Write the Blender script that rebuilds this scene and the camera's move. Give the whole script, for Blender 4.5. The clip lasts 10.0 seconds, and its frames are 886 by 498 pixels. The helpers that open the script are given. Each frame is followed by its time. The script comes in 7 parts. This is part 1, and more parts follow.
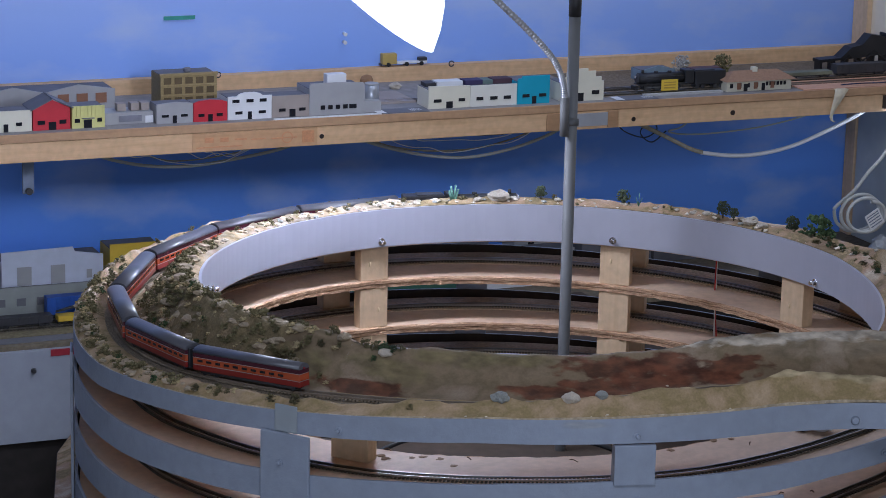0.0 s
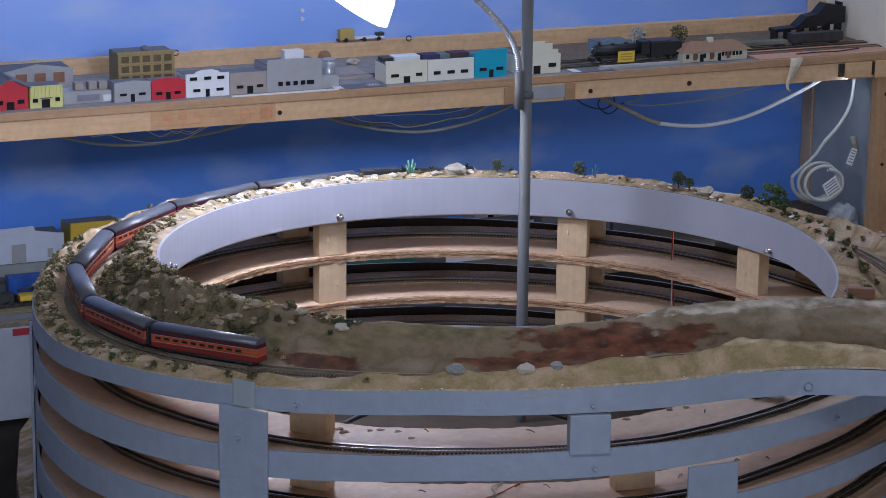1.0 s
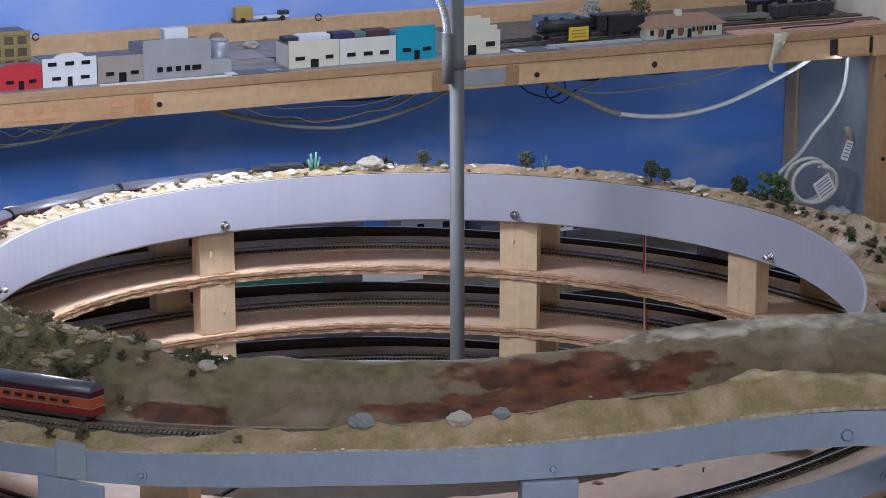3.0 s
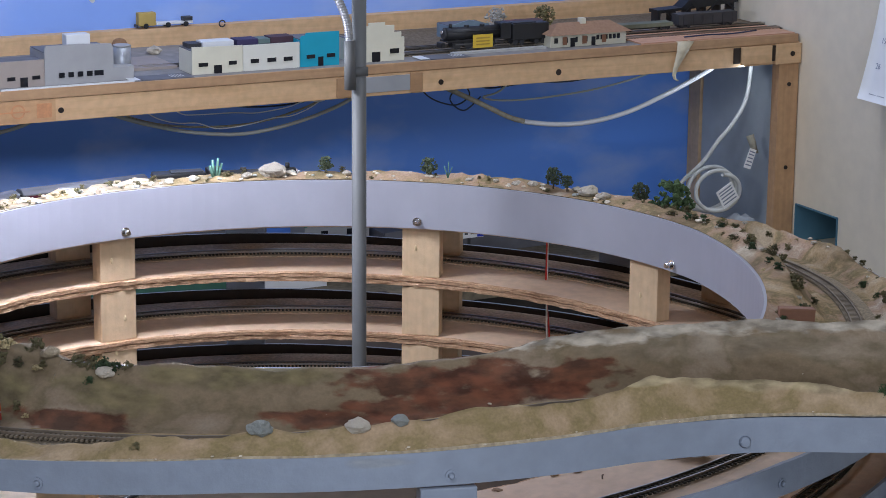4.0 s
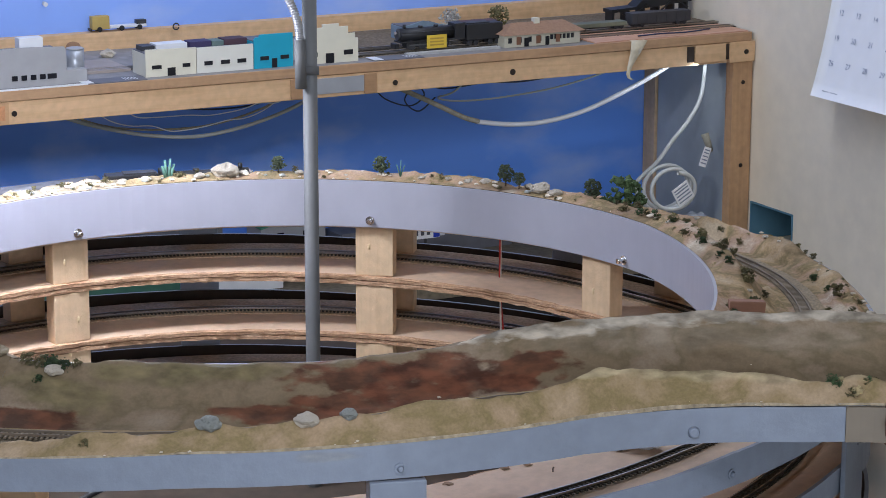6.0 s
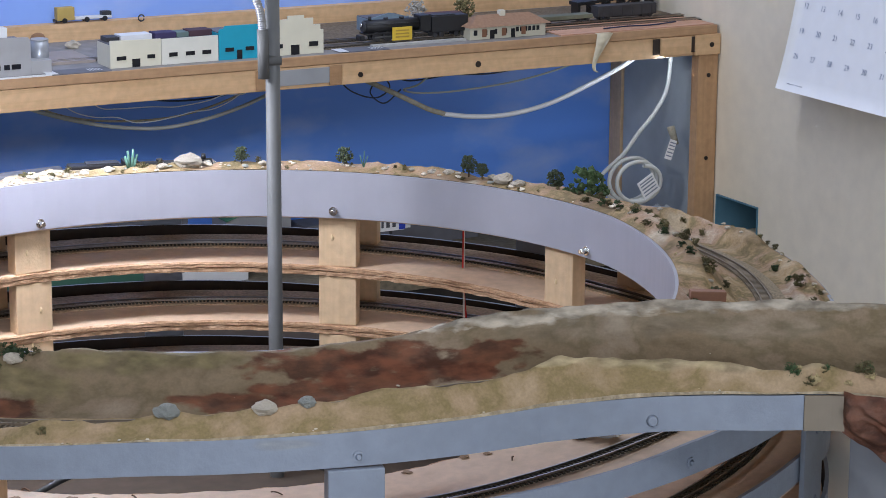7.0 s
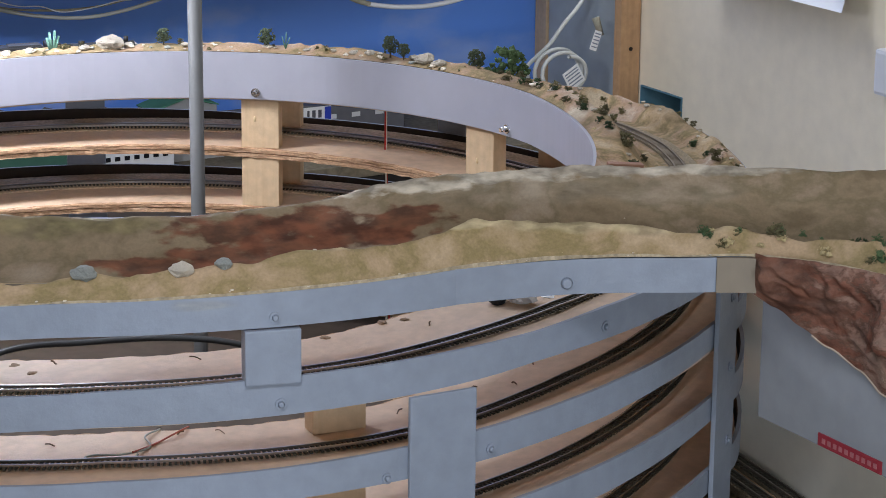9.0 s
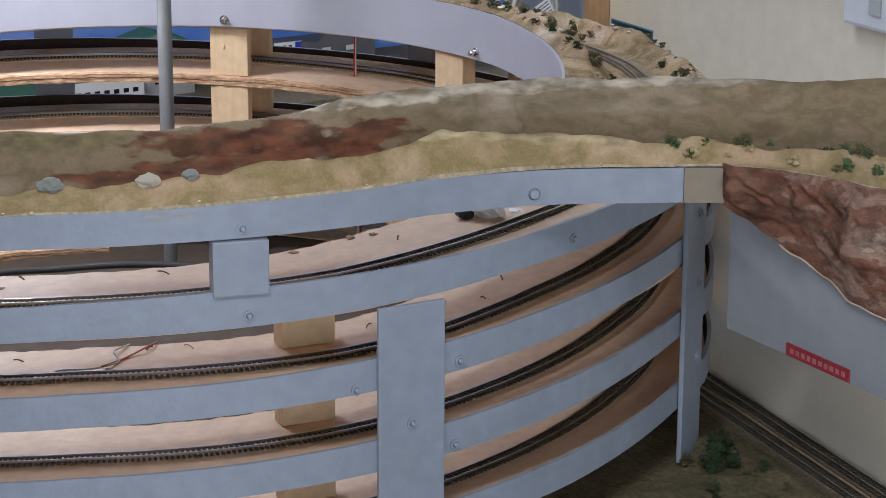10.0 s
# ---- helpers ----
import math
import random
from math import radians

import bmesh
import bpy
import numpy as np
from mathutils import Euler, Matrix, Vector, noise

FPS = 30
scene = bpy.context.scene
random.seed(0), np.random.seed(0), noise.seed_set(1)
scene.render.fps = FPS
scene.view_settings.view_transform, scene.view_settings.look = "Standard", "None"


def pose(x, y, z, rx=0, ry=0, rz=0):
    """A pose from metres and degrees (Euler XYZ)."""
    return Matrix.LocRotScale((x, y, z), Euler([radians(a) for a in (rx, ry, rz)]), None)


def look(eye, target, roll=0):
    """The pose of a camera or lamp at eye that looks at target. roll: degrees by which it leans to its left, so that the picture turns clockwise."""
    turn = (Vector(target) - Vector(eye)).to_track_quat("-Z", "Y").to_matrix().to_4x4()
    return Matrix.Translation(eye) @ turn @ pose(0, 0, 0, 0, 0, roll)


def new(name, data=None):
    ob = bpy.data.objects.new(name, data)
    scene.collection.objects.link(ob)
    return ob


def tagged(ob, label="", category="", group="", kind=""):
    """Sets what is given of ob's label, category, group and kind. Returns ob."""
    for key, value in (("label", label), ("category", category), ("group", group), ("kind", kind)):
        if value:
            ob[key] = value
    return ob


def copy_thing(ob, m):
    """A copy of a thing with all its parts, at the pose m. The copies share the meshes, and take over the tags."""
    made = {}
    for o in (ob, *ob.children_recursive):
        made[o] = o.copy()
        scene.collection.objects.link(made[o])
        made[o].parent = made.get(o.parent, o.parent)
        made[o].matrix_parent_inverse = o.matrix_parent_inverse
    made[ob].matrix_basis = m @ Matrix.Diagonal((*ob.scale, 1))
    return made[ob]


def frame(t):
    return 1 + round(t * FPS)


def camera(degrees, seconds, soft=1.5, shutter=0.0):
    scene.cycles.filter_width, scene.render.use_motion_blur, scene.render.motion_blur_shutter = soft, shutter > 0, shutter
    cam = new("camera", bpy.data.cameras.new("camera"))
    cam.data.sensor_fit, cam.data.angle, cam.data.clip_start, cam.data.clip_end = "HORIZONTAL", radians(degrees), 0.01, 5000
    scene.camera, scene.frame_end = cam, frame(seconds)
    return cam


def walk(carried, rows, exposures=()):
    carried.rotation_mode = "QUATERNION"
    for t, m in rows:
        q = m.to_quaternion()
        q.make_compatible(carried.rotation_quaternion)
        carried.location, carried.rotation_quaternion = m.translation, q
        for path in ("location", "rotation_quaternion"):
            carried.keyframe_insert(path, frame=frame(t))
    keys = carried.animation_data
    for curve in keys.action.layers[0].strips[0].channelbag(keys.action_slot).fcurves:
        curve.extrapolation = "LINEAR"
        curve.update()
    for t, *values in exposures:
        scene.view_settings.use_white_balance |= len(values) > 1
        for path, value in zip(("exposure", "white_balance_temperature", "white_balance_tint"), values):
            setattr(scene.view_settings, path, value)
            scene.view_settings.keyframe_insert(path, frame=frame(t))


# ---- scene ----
# ---- camera ----
cam = camera(19.76, 10.0, soft=0.85, shutter=0.0)
PATH = [
    (0, (-1.4119, -3.0076, 1.8729), (-0.6586, -1.2197, 1.3871), 1.40),
    (0.5, (-1.4128, -3.0198, 1.8775), (-0.6448, -1.2417, 1.3789), 0.83),
    (1, (-1.4040, -3.0330, 1.8775), (-0.6300, -1.2590, 1.3725), 0.73),
    (1.5, (-1.4043, -3.0370, 1.8787), (-0.6128, -1.2705, 1.3758), 0.18),
    (2, (-1.3219, -2.8621, 1.8219), (-0.5337, -1.0917, 1.3273), -0.26),
    (2.2, (-1.2800, -2.7620, 1.7940), (-0.4820, -0.9965, 1.2990), -0.15),
    (2.85, (-1.0731, -2.3644, 1.6606), (-0.2578, -0.6031, 1.1781), -0.02),
    (3.3, (-1.0571, -2.3352, 1.6504), (-0.2301, -0.5769, 1.1768), 0.07),
    (3.5, (-1.0577, -2.3357, 1.6506), (-0.2119, -0.5859, 1.1785), 0.32),
    (4, (-1.0529, -2.3443, 1.6514), (-0.1718, -0.6123, 1.1783), 0.57),
    (4.5, (-1.0473, -2.3511, 1.6496), (-0.1472, -0.6288, 1.1767), 0.30),
    (5, (-1.0429, -2.3545, 1.6476), (-0.1354, -0.6350, 1.1785), 0.21),
    (5.5, (-1.0437, -2.3555, 1.6437), (-0.1426, -0.6322, 1.1766), 0.11),
    (7, (-1.0331, -2.3635, 1.6343), (-0.1085, -0.6534, 1.1648), 0.41),
    (7.5, (-1.0279, -2.3708, 1.6266), (-0.0973, -0.6650, 1.1529), 0.30),
    (8, (-1.0252, -2.3792, 1.6124), (-0.0828, -0.6811, 1.1345), 0.19),
    (8.5, (-1.0261, -2.3890, 1.6001), (-0.0764, -0.7067, 1.0822), 0.52),
    (9, (-1.0307, -2.3965, 1.5942), (-0.0700, -0.7248, 1.0629), 0.60),
    (9.5, (-1.0276, -2.3999, 1.5774), (-0.0540, -0.7379, 1.0390), 0.80),
    (10, (-1.0294, -2.4097, 1.5551), (-0.0568, -0.7549, 0.9932), 0.34),
]

walk(cam, [(t, look(eye, target, roll)) for t, eye, target, roll in PATH], exposures=[(0, -0.46, 5600, 13), (2.2, -0.32, 5700, 13), (3.5, -0.12, 5900, 10), (5.5, 0.10, 5950, 10), (7.5, 0.22, 6150, 9), (10, 0.32, 6300, 8)])

# ---- light: unseen ceiling and south lights, added, and the gooseneck lamp ----
world = bpy.data.worlds.new("world")
scene.world = world
world.use_nodes = True
world.node_tree.nodes["Background"].inputs[0].default_value = (0.75, 0.82, 1.0, 1)
world.node_tree.nodes["Background"].inputs[1].default_value = 0.008


def area_light(name, place, target, size_x, size_y, power, colour):
    lamp = bpy.data.lights.new(name, "AREA")
    lamp.shape, lamp.size, lamp.size_y, lamp.energy, lamp.color = "RECTANGLE", size_x, size_y, power, colour
    ob = new(name, lamp)
    ob.matrix_world = look(place, target)
    return ob


# assumed ceiling lights, out of view, placed to balance the room
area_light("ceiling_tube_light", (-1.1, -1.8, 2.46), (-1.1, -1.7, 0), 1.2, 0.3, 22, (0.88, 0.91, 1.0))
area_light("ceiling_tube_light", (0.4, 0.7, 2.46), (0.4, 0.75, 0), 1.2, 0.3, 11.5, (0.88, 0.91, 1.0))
# added fill from the unseen south side, lifting the upright faces
area_light("window_daylight", (-1.3, -4.58, 1.15), (0.2, 0.4, 0.9), 1.3, 1.6, 48, (0.84, 0.90, 1.0))
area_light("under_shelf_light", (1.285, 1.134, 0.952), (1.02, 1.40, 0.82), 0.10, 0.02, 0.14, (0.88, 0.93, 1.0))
bulb_light = bpy.data.lights.new("lamp_bulb_light", "POINT")
bulb_light.energy, bulb_light.color, bulb_light.shadow_soft_size = 11.8, (0.93, 0.93, 1.0), 0.06
new("lamp_bulb_light", bulb_light).location = (-0.135, 0.316, 1.295)


# ---- materials ----
def mat(name, colour, rough=0.6, metal=0.0, vary=0.25, scale=40.0, bump=0.0, bump_scale=200.0, second=None, amount=0.5, patch=6.0, spec=0.4, rand=0.0):
    """Base colour broken up by fine grain and by larger patches of a second colour; fine bump."""
    m = bpy.data.materials.new(name)
    m.use_nodes = True
    n, l = m.node_tree.nodes, m.node_tree.links
    b = n["Principled BSDF"]
    b.inputs["Roughness"].default_value, b.inputs["Metallic"].default_value = rough, metal
    b.inputs["Specular IOR Level"].default_value = spec
    co = n.new("ShaderNodeTexCoord")
    fine = n.new("ShaderNodeTexNoise")
    fine.inputs["Scale"].default_value, fine.inputs["Detail"].default_value = scale, 6
    l.new(co.outputs["Object"], fine.inputs["Vector"])
    broad = n.new("ShaderNodeTexNoise")
    broad.inputs["Scale"].default_value, broad.inputs["Detail"].default_value, broad.inputs["Roughness"].default_value = patch, 9, 0.62
    l.new(co.outputs["Object"], broad.inputs["Vector"])
    ramp = n.new("ShaderNodeValToRGB")
    ramp.color_ramp.elements[0].position, ramp.color_ramp.elements[1].position = 0.40, 0.64
    l.new(broad.outputs["Fac"], ramp.inputs["Fac"])
    mix = n.new("ShaderNodeMix")
    mix.data_type = "RGBA"
    mix.inputs["A"].default_value = (*colour, 1)
    mix.inputs["B"].default_value = (*(second or [c * (1 - vary * 0.6) for c in colour]), 1)
    scaled = n.new("ShaderNodeMath")
    scaled.operation = "MULTIPLY"
    scaled.inputs[1].default_value = amount
    l.new(ramp.outputs["Color"], scaled.inputs[0])
    l.new(scaled.outputs[0], mix.inputs["Factor"])
    value = n.new("ShaderNodeMapRange")
    value.inputs["From Min"].default_value, value.inputs["From Max"].default_value = 0.3, 0.7
    value.inputs["To Min"].default_value, value.inputs["To Max"].default_value = 1 - vary, 1 + vary
    l.new(fine.outputs["Fac"], value.inputs["Value"])
    hsv = n.new("ShaderNodeHueSaturation")
    l.new(mix.outputs["Result"], hsv.inputs["Color"])
    if rand:
        info = n.new("ShaderNodeObjectInfo")
        spread = n.new("ShaderNodeMapRange")
        spread.inputs["To Min"].default_value, spread.inputs["To Max"].default_value = 1 - rand, 1 + rand
        l.new(info.outputs["Random"], spread.inputs["Value"])
        both = n.new("ShaderNodeMath")
        both.operation = "MULTIPLY"
        l.new(value.outputs["Result"], both.inputs[0])
        l.new(spread.outputs["Result"], both.inputs[1])
        l.new(both.outputs[0], hsv.inputs["Value"])
    else:
        l.new(value.outputs["Result"], hsv.inputs["Value"])
    l.new(hsv.outputs["Color"], b.inputs["Base Color"])
    if bump:
        tex = n.new("ShaderNodeTexNoise")
        tex.inputs["Scale"].default_value, tex.inputs["Detail"].default_value, tex.inputs["Roughness"].default_value = bump_scale, 8, 0.6
        l.new(co.outputs["Object"], tex.inputs["Vector"])
        bp = n.new("ShaderNodeBump")
        bp.inputs["Strength"].default_value, bp.inputs["Distance"].default_value = bump, 0.004
        l.new(tex.outputs["Fac"], bp.inputs["Height"])
        l.new(bp.outputs["Normal"], b.inputs["Normal"])
    return m


def wood(name, colour, dark, stretch=(4, 60, 60), rough=0.6):
    """Sawn pine: long grain streaks, along x by default."""
    m = mat(name, colour, rough, vary=0.08, scale=90, bump=0.15, bump_scale=300)
    n, l = m.node_tree.nodes, m.node_tree.links
    mapping = n.new("ShaderNodeMapping")
    mapping.inputs["Scale"].default_value = stretch
    co = next(x for x in n if x.bl_idname == "ShaderNodeTexCoord")
    l.new(co.outputs["Object"], mapping.inputs["Vector"])
    grain = n.new("ShaderNodeTexNoise")
    grain.inputs["Scale"].default_value, grain.inputs["Detail"].default_value, grain.inputs["Distortion"].default_value = 2.0, 5, 0.6
    l.new(mapping.outputs["Vector"], grain.inputs["Vector"])
    mix = next(x for x in n if x.bl_idname == "ShaderNodeMix")
    mix.inputs["B"].default_value = (*dark, 1)
    ramp = next(x for x in n if x.bl_idname == "ShaderNodeValToRGB")
    ramp.color_ramp.elements[0].position, ramp.color_ramp.elements[1].position = 0.42, 0.68
    l.new(grain.outputs["Fac"], ramp.inputs["Fac"])
    return m


def sky_wall():
    """Painted sky: blue fading paler upwards, with soft sponged clouds."""
    m = bpy.data.materials.new("painted_sky")
    m.use_nodes = True
    n, l = m.node_tree.nodes, m.node_tree.links
    b = n["Principled BSDF"]
    b.inputs["Roughness"].default_value = 0.45
    co = n.new("ShaderNodeTexCoord")
    sep = n.new("ShaderNodeSeparateXYZ")
    l.new(co.outputs["Object"], sep.inputs["Vector"])
    rise = n.new("ShaderNodeMapRange")
    rise.inputs["From Min"].default_value, rise.inputs["From Max"].default_value = 0.88, 1.22
    l.new(sep.outputs["Z"], rise.inputs["Value"])
    base = n.new("ShaderNodeMix")
    base.data_type = "RGBA"
    base.inputs["A"].default_value, base.inputs["B"].default_value = (0.145, 0.335, 0.95, 1), (0.385, 0.525, 0.97, 1)
    l.new(rise.outputs["Result"], base.inputs["Factor"])
    cloud = n.new("ShaderNodeTexNoise")
    cloud.inputs["Scale"].default_value, cloud.inputs["Detail"].default_value = 4.2, 7
    stretch = n.new("ShaderNodeMapping")
    stretch.inputs["Scale"].default_value, stretch.inputs["Location"].default_value = (1.0, 1, 1.9), (0.35, 0, 0.1)
    l.new(co.outputs["Object"], stretch.inputs["Vector"])
    l.new(stretch.outputs["Vector"], cloud.inputs["Vector"])
    puff = n.new("ShaderNodeMapRange")
    puff.inputs["From Min"].default_value, puff.inputs["From Max"].default_value = 0.5, 0.8
    puff.inputs["To Max"].default_value = 0.75
    l.new(cloud.outputs["Fac"], puff.inputs["Value"])
    mix = n.new("ShaderNodeMix")
    mix.data_type = "RGBA"
    mix.inputs["B"].default_value = (0.62, 0.70, 0.90, 1)
    l.new(base.outputs["Result"], mix.inputs["A"])
    l.new(puff.outputs["Result"], mix.inputs["Factor"])
    l.new(mix.outputs["Result"], b.inputs["Base Color"])
    return m


def earth(name, stops, scale, lie=(1, 1, 1), grain=0.12, bump=0.5, twist=0.8):
    """Brushed plaster ground: washes of several colours running into one another, fine grain, soft relief at two sizes."""
    m = mat(name, stops[0][1], 0.9, vary=grain, scale=420)
    n, l = m.node_tree.nodes, m.node_tree.links
    b = n["Principled BSDF"]
    co = next(x for x in n if x.bl_idname == "ShaderNodeTexCoord")
    hsv = next(x for x in n if x.bl_idname == "ShaderNodeHueSaturation")
    mapping = n.new("ShaderNodeMapping")
    mapping.inputs["Scale"].default_value = lie
    l.new(co.outputs["Object"], mapping.inputs["Vector"])
    wash = n.new("ShaderNodeTexNoise")
    wash.inputs["Scale"].default_value, wash.inputs["Detail"].default_value, wash.inputs["Roughness"].default_value, wash.inputs["Distortion"].default_value = scale, 7, 0.58, twist
    l.new(mapping.outputs["Vector"], wash.inputs["Vector"])
    ramp = n.new("ShaderNodeValToRGB")
    r = ramp.color_ramp
    r.elements[0].position, r.elements[0].color = stops[0][0], (*stops[0][1], 1)
    r.elements[1].position, r.elements[1].color = stops[-1][0], (*stops[-1][1], 1)
    for pos, c in stops[1:-1]:
        r.elements.new(pos).color = (*c, 1)
    l.new(wash.outputs["Fac"], ramp.inputs["Fac"])
    l.new(ramp.outputs["Color"], hsv.inputs["Color"])
    normal = None
    for size, strength, depth in ((38, bump, 0.006), (260, bump * 0.7, 0.0012)):
        tex = n.new("ShaderNodeTexNoise")
        tex.inputs["Scale"].default_value, tex.inputs["Detail"].default_value = size, 6
        l.new(mapping.outputs["Vector"], tex.inputs["Vector"])
        bp = n.new("ShaderNodeBump")
        bp.inputs["Strength"].default_value, bp.inputs["Distance"].default_value = strength, depth
        l.new(tex.outputs["Fac"], bp.inputs["Height"])
        if normal:
            l.new(normal, bp.inputs["Normal"])
        normal = bp.outputs["Normal"]
    l.new(normal, b.inputs["Normal"])
    return m


def glass_glow(name, colour, strength):
    m = bpy.data.materials.new(name)
    m.use_nodes = True
    b = m.node_tree.nodes["Principled BSDF"]
    b.inputs["Base Color"].default_value = (*colour, 1)
    b.inputs["Emission Color"].default_value = (*colour, 1)
    b.inputs["Emission Strength"].default_value = strength
    return m


def crag_rock():
    """Broken plaster rock washed in dark red, pink-grey and olive, facet by facet."""
    m = mat("red_rock_plaster", (0.15, 0.052, 0.032), 0.8, vary=0.35, scale=60, bump=0.8, bump_scale=80)
    n, l = m.node_tree.nodes, m.node_tree.links
    co = next(x for x in n if x.bl_idname == "ShaderNodeTexCoord")
    hsv = next(x for x in n if x.bl_idname == "ShaderNodeHueSaturation")
    warp = n.new("ShaderNodeTexNoise")
    warp.inputs["Scale"].default_value, warp.inputs["Detail"].default_value = 35, 5
    l.new(co.outputs["Object"], warp.inputs["Vector"])
    push = n.new("ShaderNodeVectorMath")
    push.operation = "MULTIPLY_ADD"
    push.inputs[1].default_value = (0.018, 0.018, 0.018)
    l.new(warp.outputs["Color"], push.inputs[0])
    l.new(co.outputs["Object"], push.inputs[2])
    streak = n.new("ShaderNodeTexNoise")
    streak.inputs["Scale"].default_value, streak.inputs["Detail"].default_value, streak.inputs["Distortion"].default_value, streak.inputs["Roughness"].default_value = 24, 9, 0.15, 0.68
    lean = n.new("ShaderNodeMapping")
    lean.inputs["Rotation"].default_value, lean.inputs["Scale"].default_value = (0.5, 0.35, 0.2), (1, 0.8, 2.0)
    l.new(push.outputs[0], lean.inputs["Vector"])
    l.new(lean.outputs["Vector"], streak.inputs["Vector"])
    tint = n.new("ShaderNodeValToRGB")
    r = tint.color_ramp
    r.elements[0].position, r.elements[0].color = 0.34, (0.095, 0.040, 0.025, 1)
    r.elements[1].position, r.elements[1].color = 0.68, (0.38, 0.275, 0.21, 1)
    for pos, c in ((0.41, (0.155, 0.058, 0.034, 1)), (0.455, (0.20, 0.085, 0.055, 1)), (0.49, (0.12, 0.062, 0.040, 1)), (0.53, (0.23, 0.125, 0.09, 1)), (0.58, (0.27, 0.168, 0.125, 1)), (0.62, (0.20, 0.125, 0.09, 1))):
        r.elements.new(pos).color = c
    l.new(streak.outputs["Fac"], tint.inputs["Fac"])
    l.new(tint.outputs["Color"], hsv.inputs["Color"])
    return m


SKY = sky_wall()
BEIGE = mat("beige_wall_paint", (0.88, 0.785, 0.615), 0.7, vary=0.04, scale=30, second=(0.83, 0.735, 0.57), patch=2.5, bump=0.1, bump_scale=350)
CEILING = mat("ceiling_paint", (0.75, 0.75, 0.73), 0.8, vary=0.03)
CARPET = mat("grey_floor", (0.22, 0.21, 0.205), 0.9, vary=0.15, scale=300, bump=0.3)
GREY = mat("blue_grey_paint", (0.285, 0.32, 0.39), 0.42, vary=0.06, scale=60, second=(0.25, 0.28, 0.335), patch=11, amount=0.6, bump=0.15, bump_scale=180)
GREY_FLAT = mat("grey_panel_paint", (0.285, 0.30, 0.325), 0.6, vary=0.05, scale=50, second=(0.26, 0.275, 0.30), patch=5)
PALE_PANEL = mat("pale_panel_paint", (0.31, 0.33, 0.38), 0.6, vary=0.05, scale=40, second=(0.27, 0.29, 0.335), patch=4)
WHITE_BAND = mat("white_plastic_band", (0.40, 0.40, 0.46), 0.35, vary=0.03, scale=30, second=(0.37, 0.37, 0.43), patch=5)
PINE = wood("pine_board", (0.72, 0.48, 0.27), (0.56, 0.34, 0.17))
PINE_UP = wood("pine_upright", (0.70, 0.51, 0.32), (0.61, 0.42, 0.245), (60, 60, 4))
PLY = wood("plywood_deck", (0.69, 0.505, 0.355), (0.58, 0.415, 0.28), (14, 14, 40))
PLY_EDGE = earth("torn_ply_edge", [(0.32, (0.24, 0.125, 0.065)), (0.43, (0.46, 0.275, 0.155)), (0.50, (0.63, 0.405, 0.25)), (0.57, (0.36, 0.20, 0.11)), (0.66, (0.68, 0.46, 0.30))], 26, (1, 1, 9), 0.15, 0.5, 0.3)
# board brown taken near black, carrying the shade inside the helix
BOARD = mat("brown_board_and_shade", (0.042, 0.029, 0.021), 0.75, vary=0.15, scale=80)
SHELF_TOP = mat("asphalt_grey_paint", (0.24, 0.23, 0.23), 0.8, vary=0.15, scale=60, second=(0.33, 0.31, 0.29), patch=10)
SAND = earth("sand_scenery", [(0.35, (0.43, 0.335, 0.22)), (0.43, (0.37, 0.26, 0.14)), (0.48, (0.20, 0.155, 0.072)), (0.53, (0.35, 0.235, 0.135)), (0.58, (0.38, 0.26, 0.18)), (0.66, (0.51, 0.425, 0.315))], 14, grain=0.2, bump=0.45, twist=0.3)
PLASTER = earth("stained_plaster", [(0.36, (0.160, 0.116, 0.066)), (0.45, (0.245, 0.181, 0.111)), (0.50, (0.185, 0.140, 0.080)), (0.55, (0.265, 0.198, 0.13)), (0.66, (0.36, 0.285, 0.205))], 10, (1, 1, 1.8), 0.07, 0.35, 0.25)
GRASSY = earth("grassy_sand", [(0.36, (0.44, 0.31, 0.19)), (0.44, (0.35, 0.25, 0.136)), (0.50, (0.255, 0.192, 0.085)), (0.55, (0.335, 0.240, 0.125)), (0.66, (0.46, 0.335, 0.21))], 15, (1, 1, 1.4), 0.10, 0.4, 0.3)
PALE_LIP = mat("worn_plaster_lip", (0.44, 0.36, 0.25), 0.9, vary=0.3, scale=200, second=(0.27, 0.22, 0.14), patch=30, bump=0.6)
SOIL = earth("scrubby_soil", [(0.30, (0.13, 0.105, 0.048)), (0.44, (0.23, 0.175, 0.09)), (0.54, (0.16, 0.125, 0.06)), (0.62, (0.30, 0.22, 0.125)), (0.72, (0.42, 0.33, 0.21))], 24, (1, 1, 1), 0.25, 0.9)
REDROCK = crag_rock()
TAN = mat("tan_filler", (0.27, 0.225, 0.17), 0.7, vary=0.06)
TRACKBED = mat("sandy_trackbed", (0.33, 0.265, 0.18), 0.95, vary=0.3, scale=420, second=(0.25, 0.195, 0.12), patch=30, bump=0.6, bump_scale=500)
BALLAST = mat("ballast", (0.255, 0.205, 0.14), 0.95, vary=0.45, scale=500, bump=0.8, bump_scale=600)
TIE_TOP = mat("weathered_tie", (0.265, 0.215, 0.155), 0.8, vary=0.3)
RAIL_TOP = mat("weathered_rail", (0.24, 0.195, 0.15), 0.55, metal=0.2, vary=0.15)
TIE = mat("dark_tie_plastic", (0.085, 0.074, 0.055), 0.7, vary=0.2)
RAIL = mat("nickel_rail", (0.50, 0.46, 0.42), 0.28, metal=1.0, vary=0.1)
STEEL = mat("brushed_pole_metal", (0.135, 0.137, 0.138), 0.6, metal=0.1, vary=0.05)
CHROME = mat("chrome_nut", (0.8, 0.8, 0.82), 0.15, metal=1.0, vary=0.02)
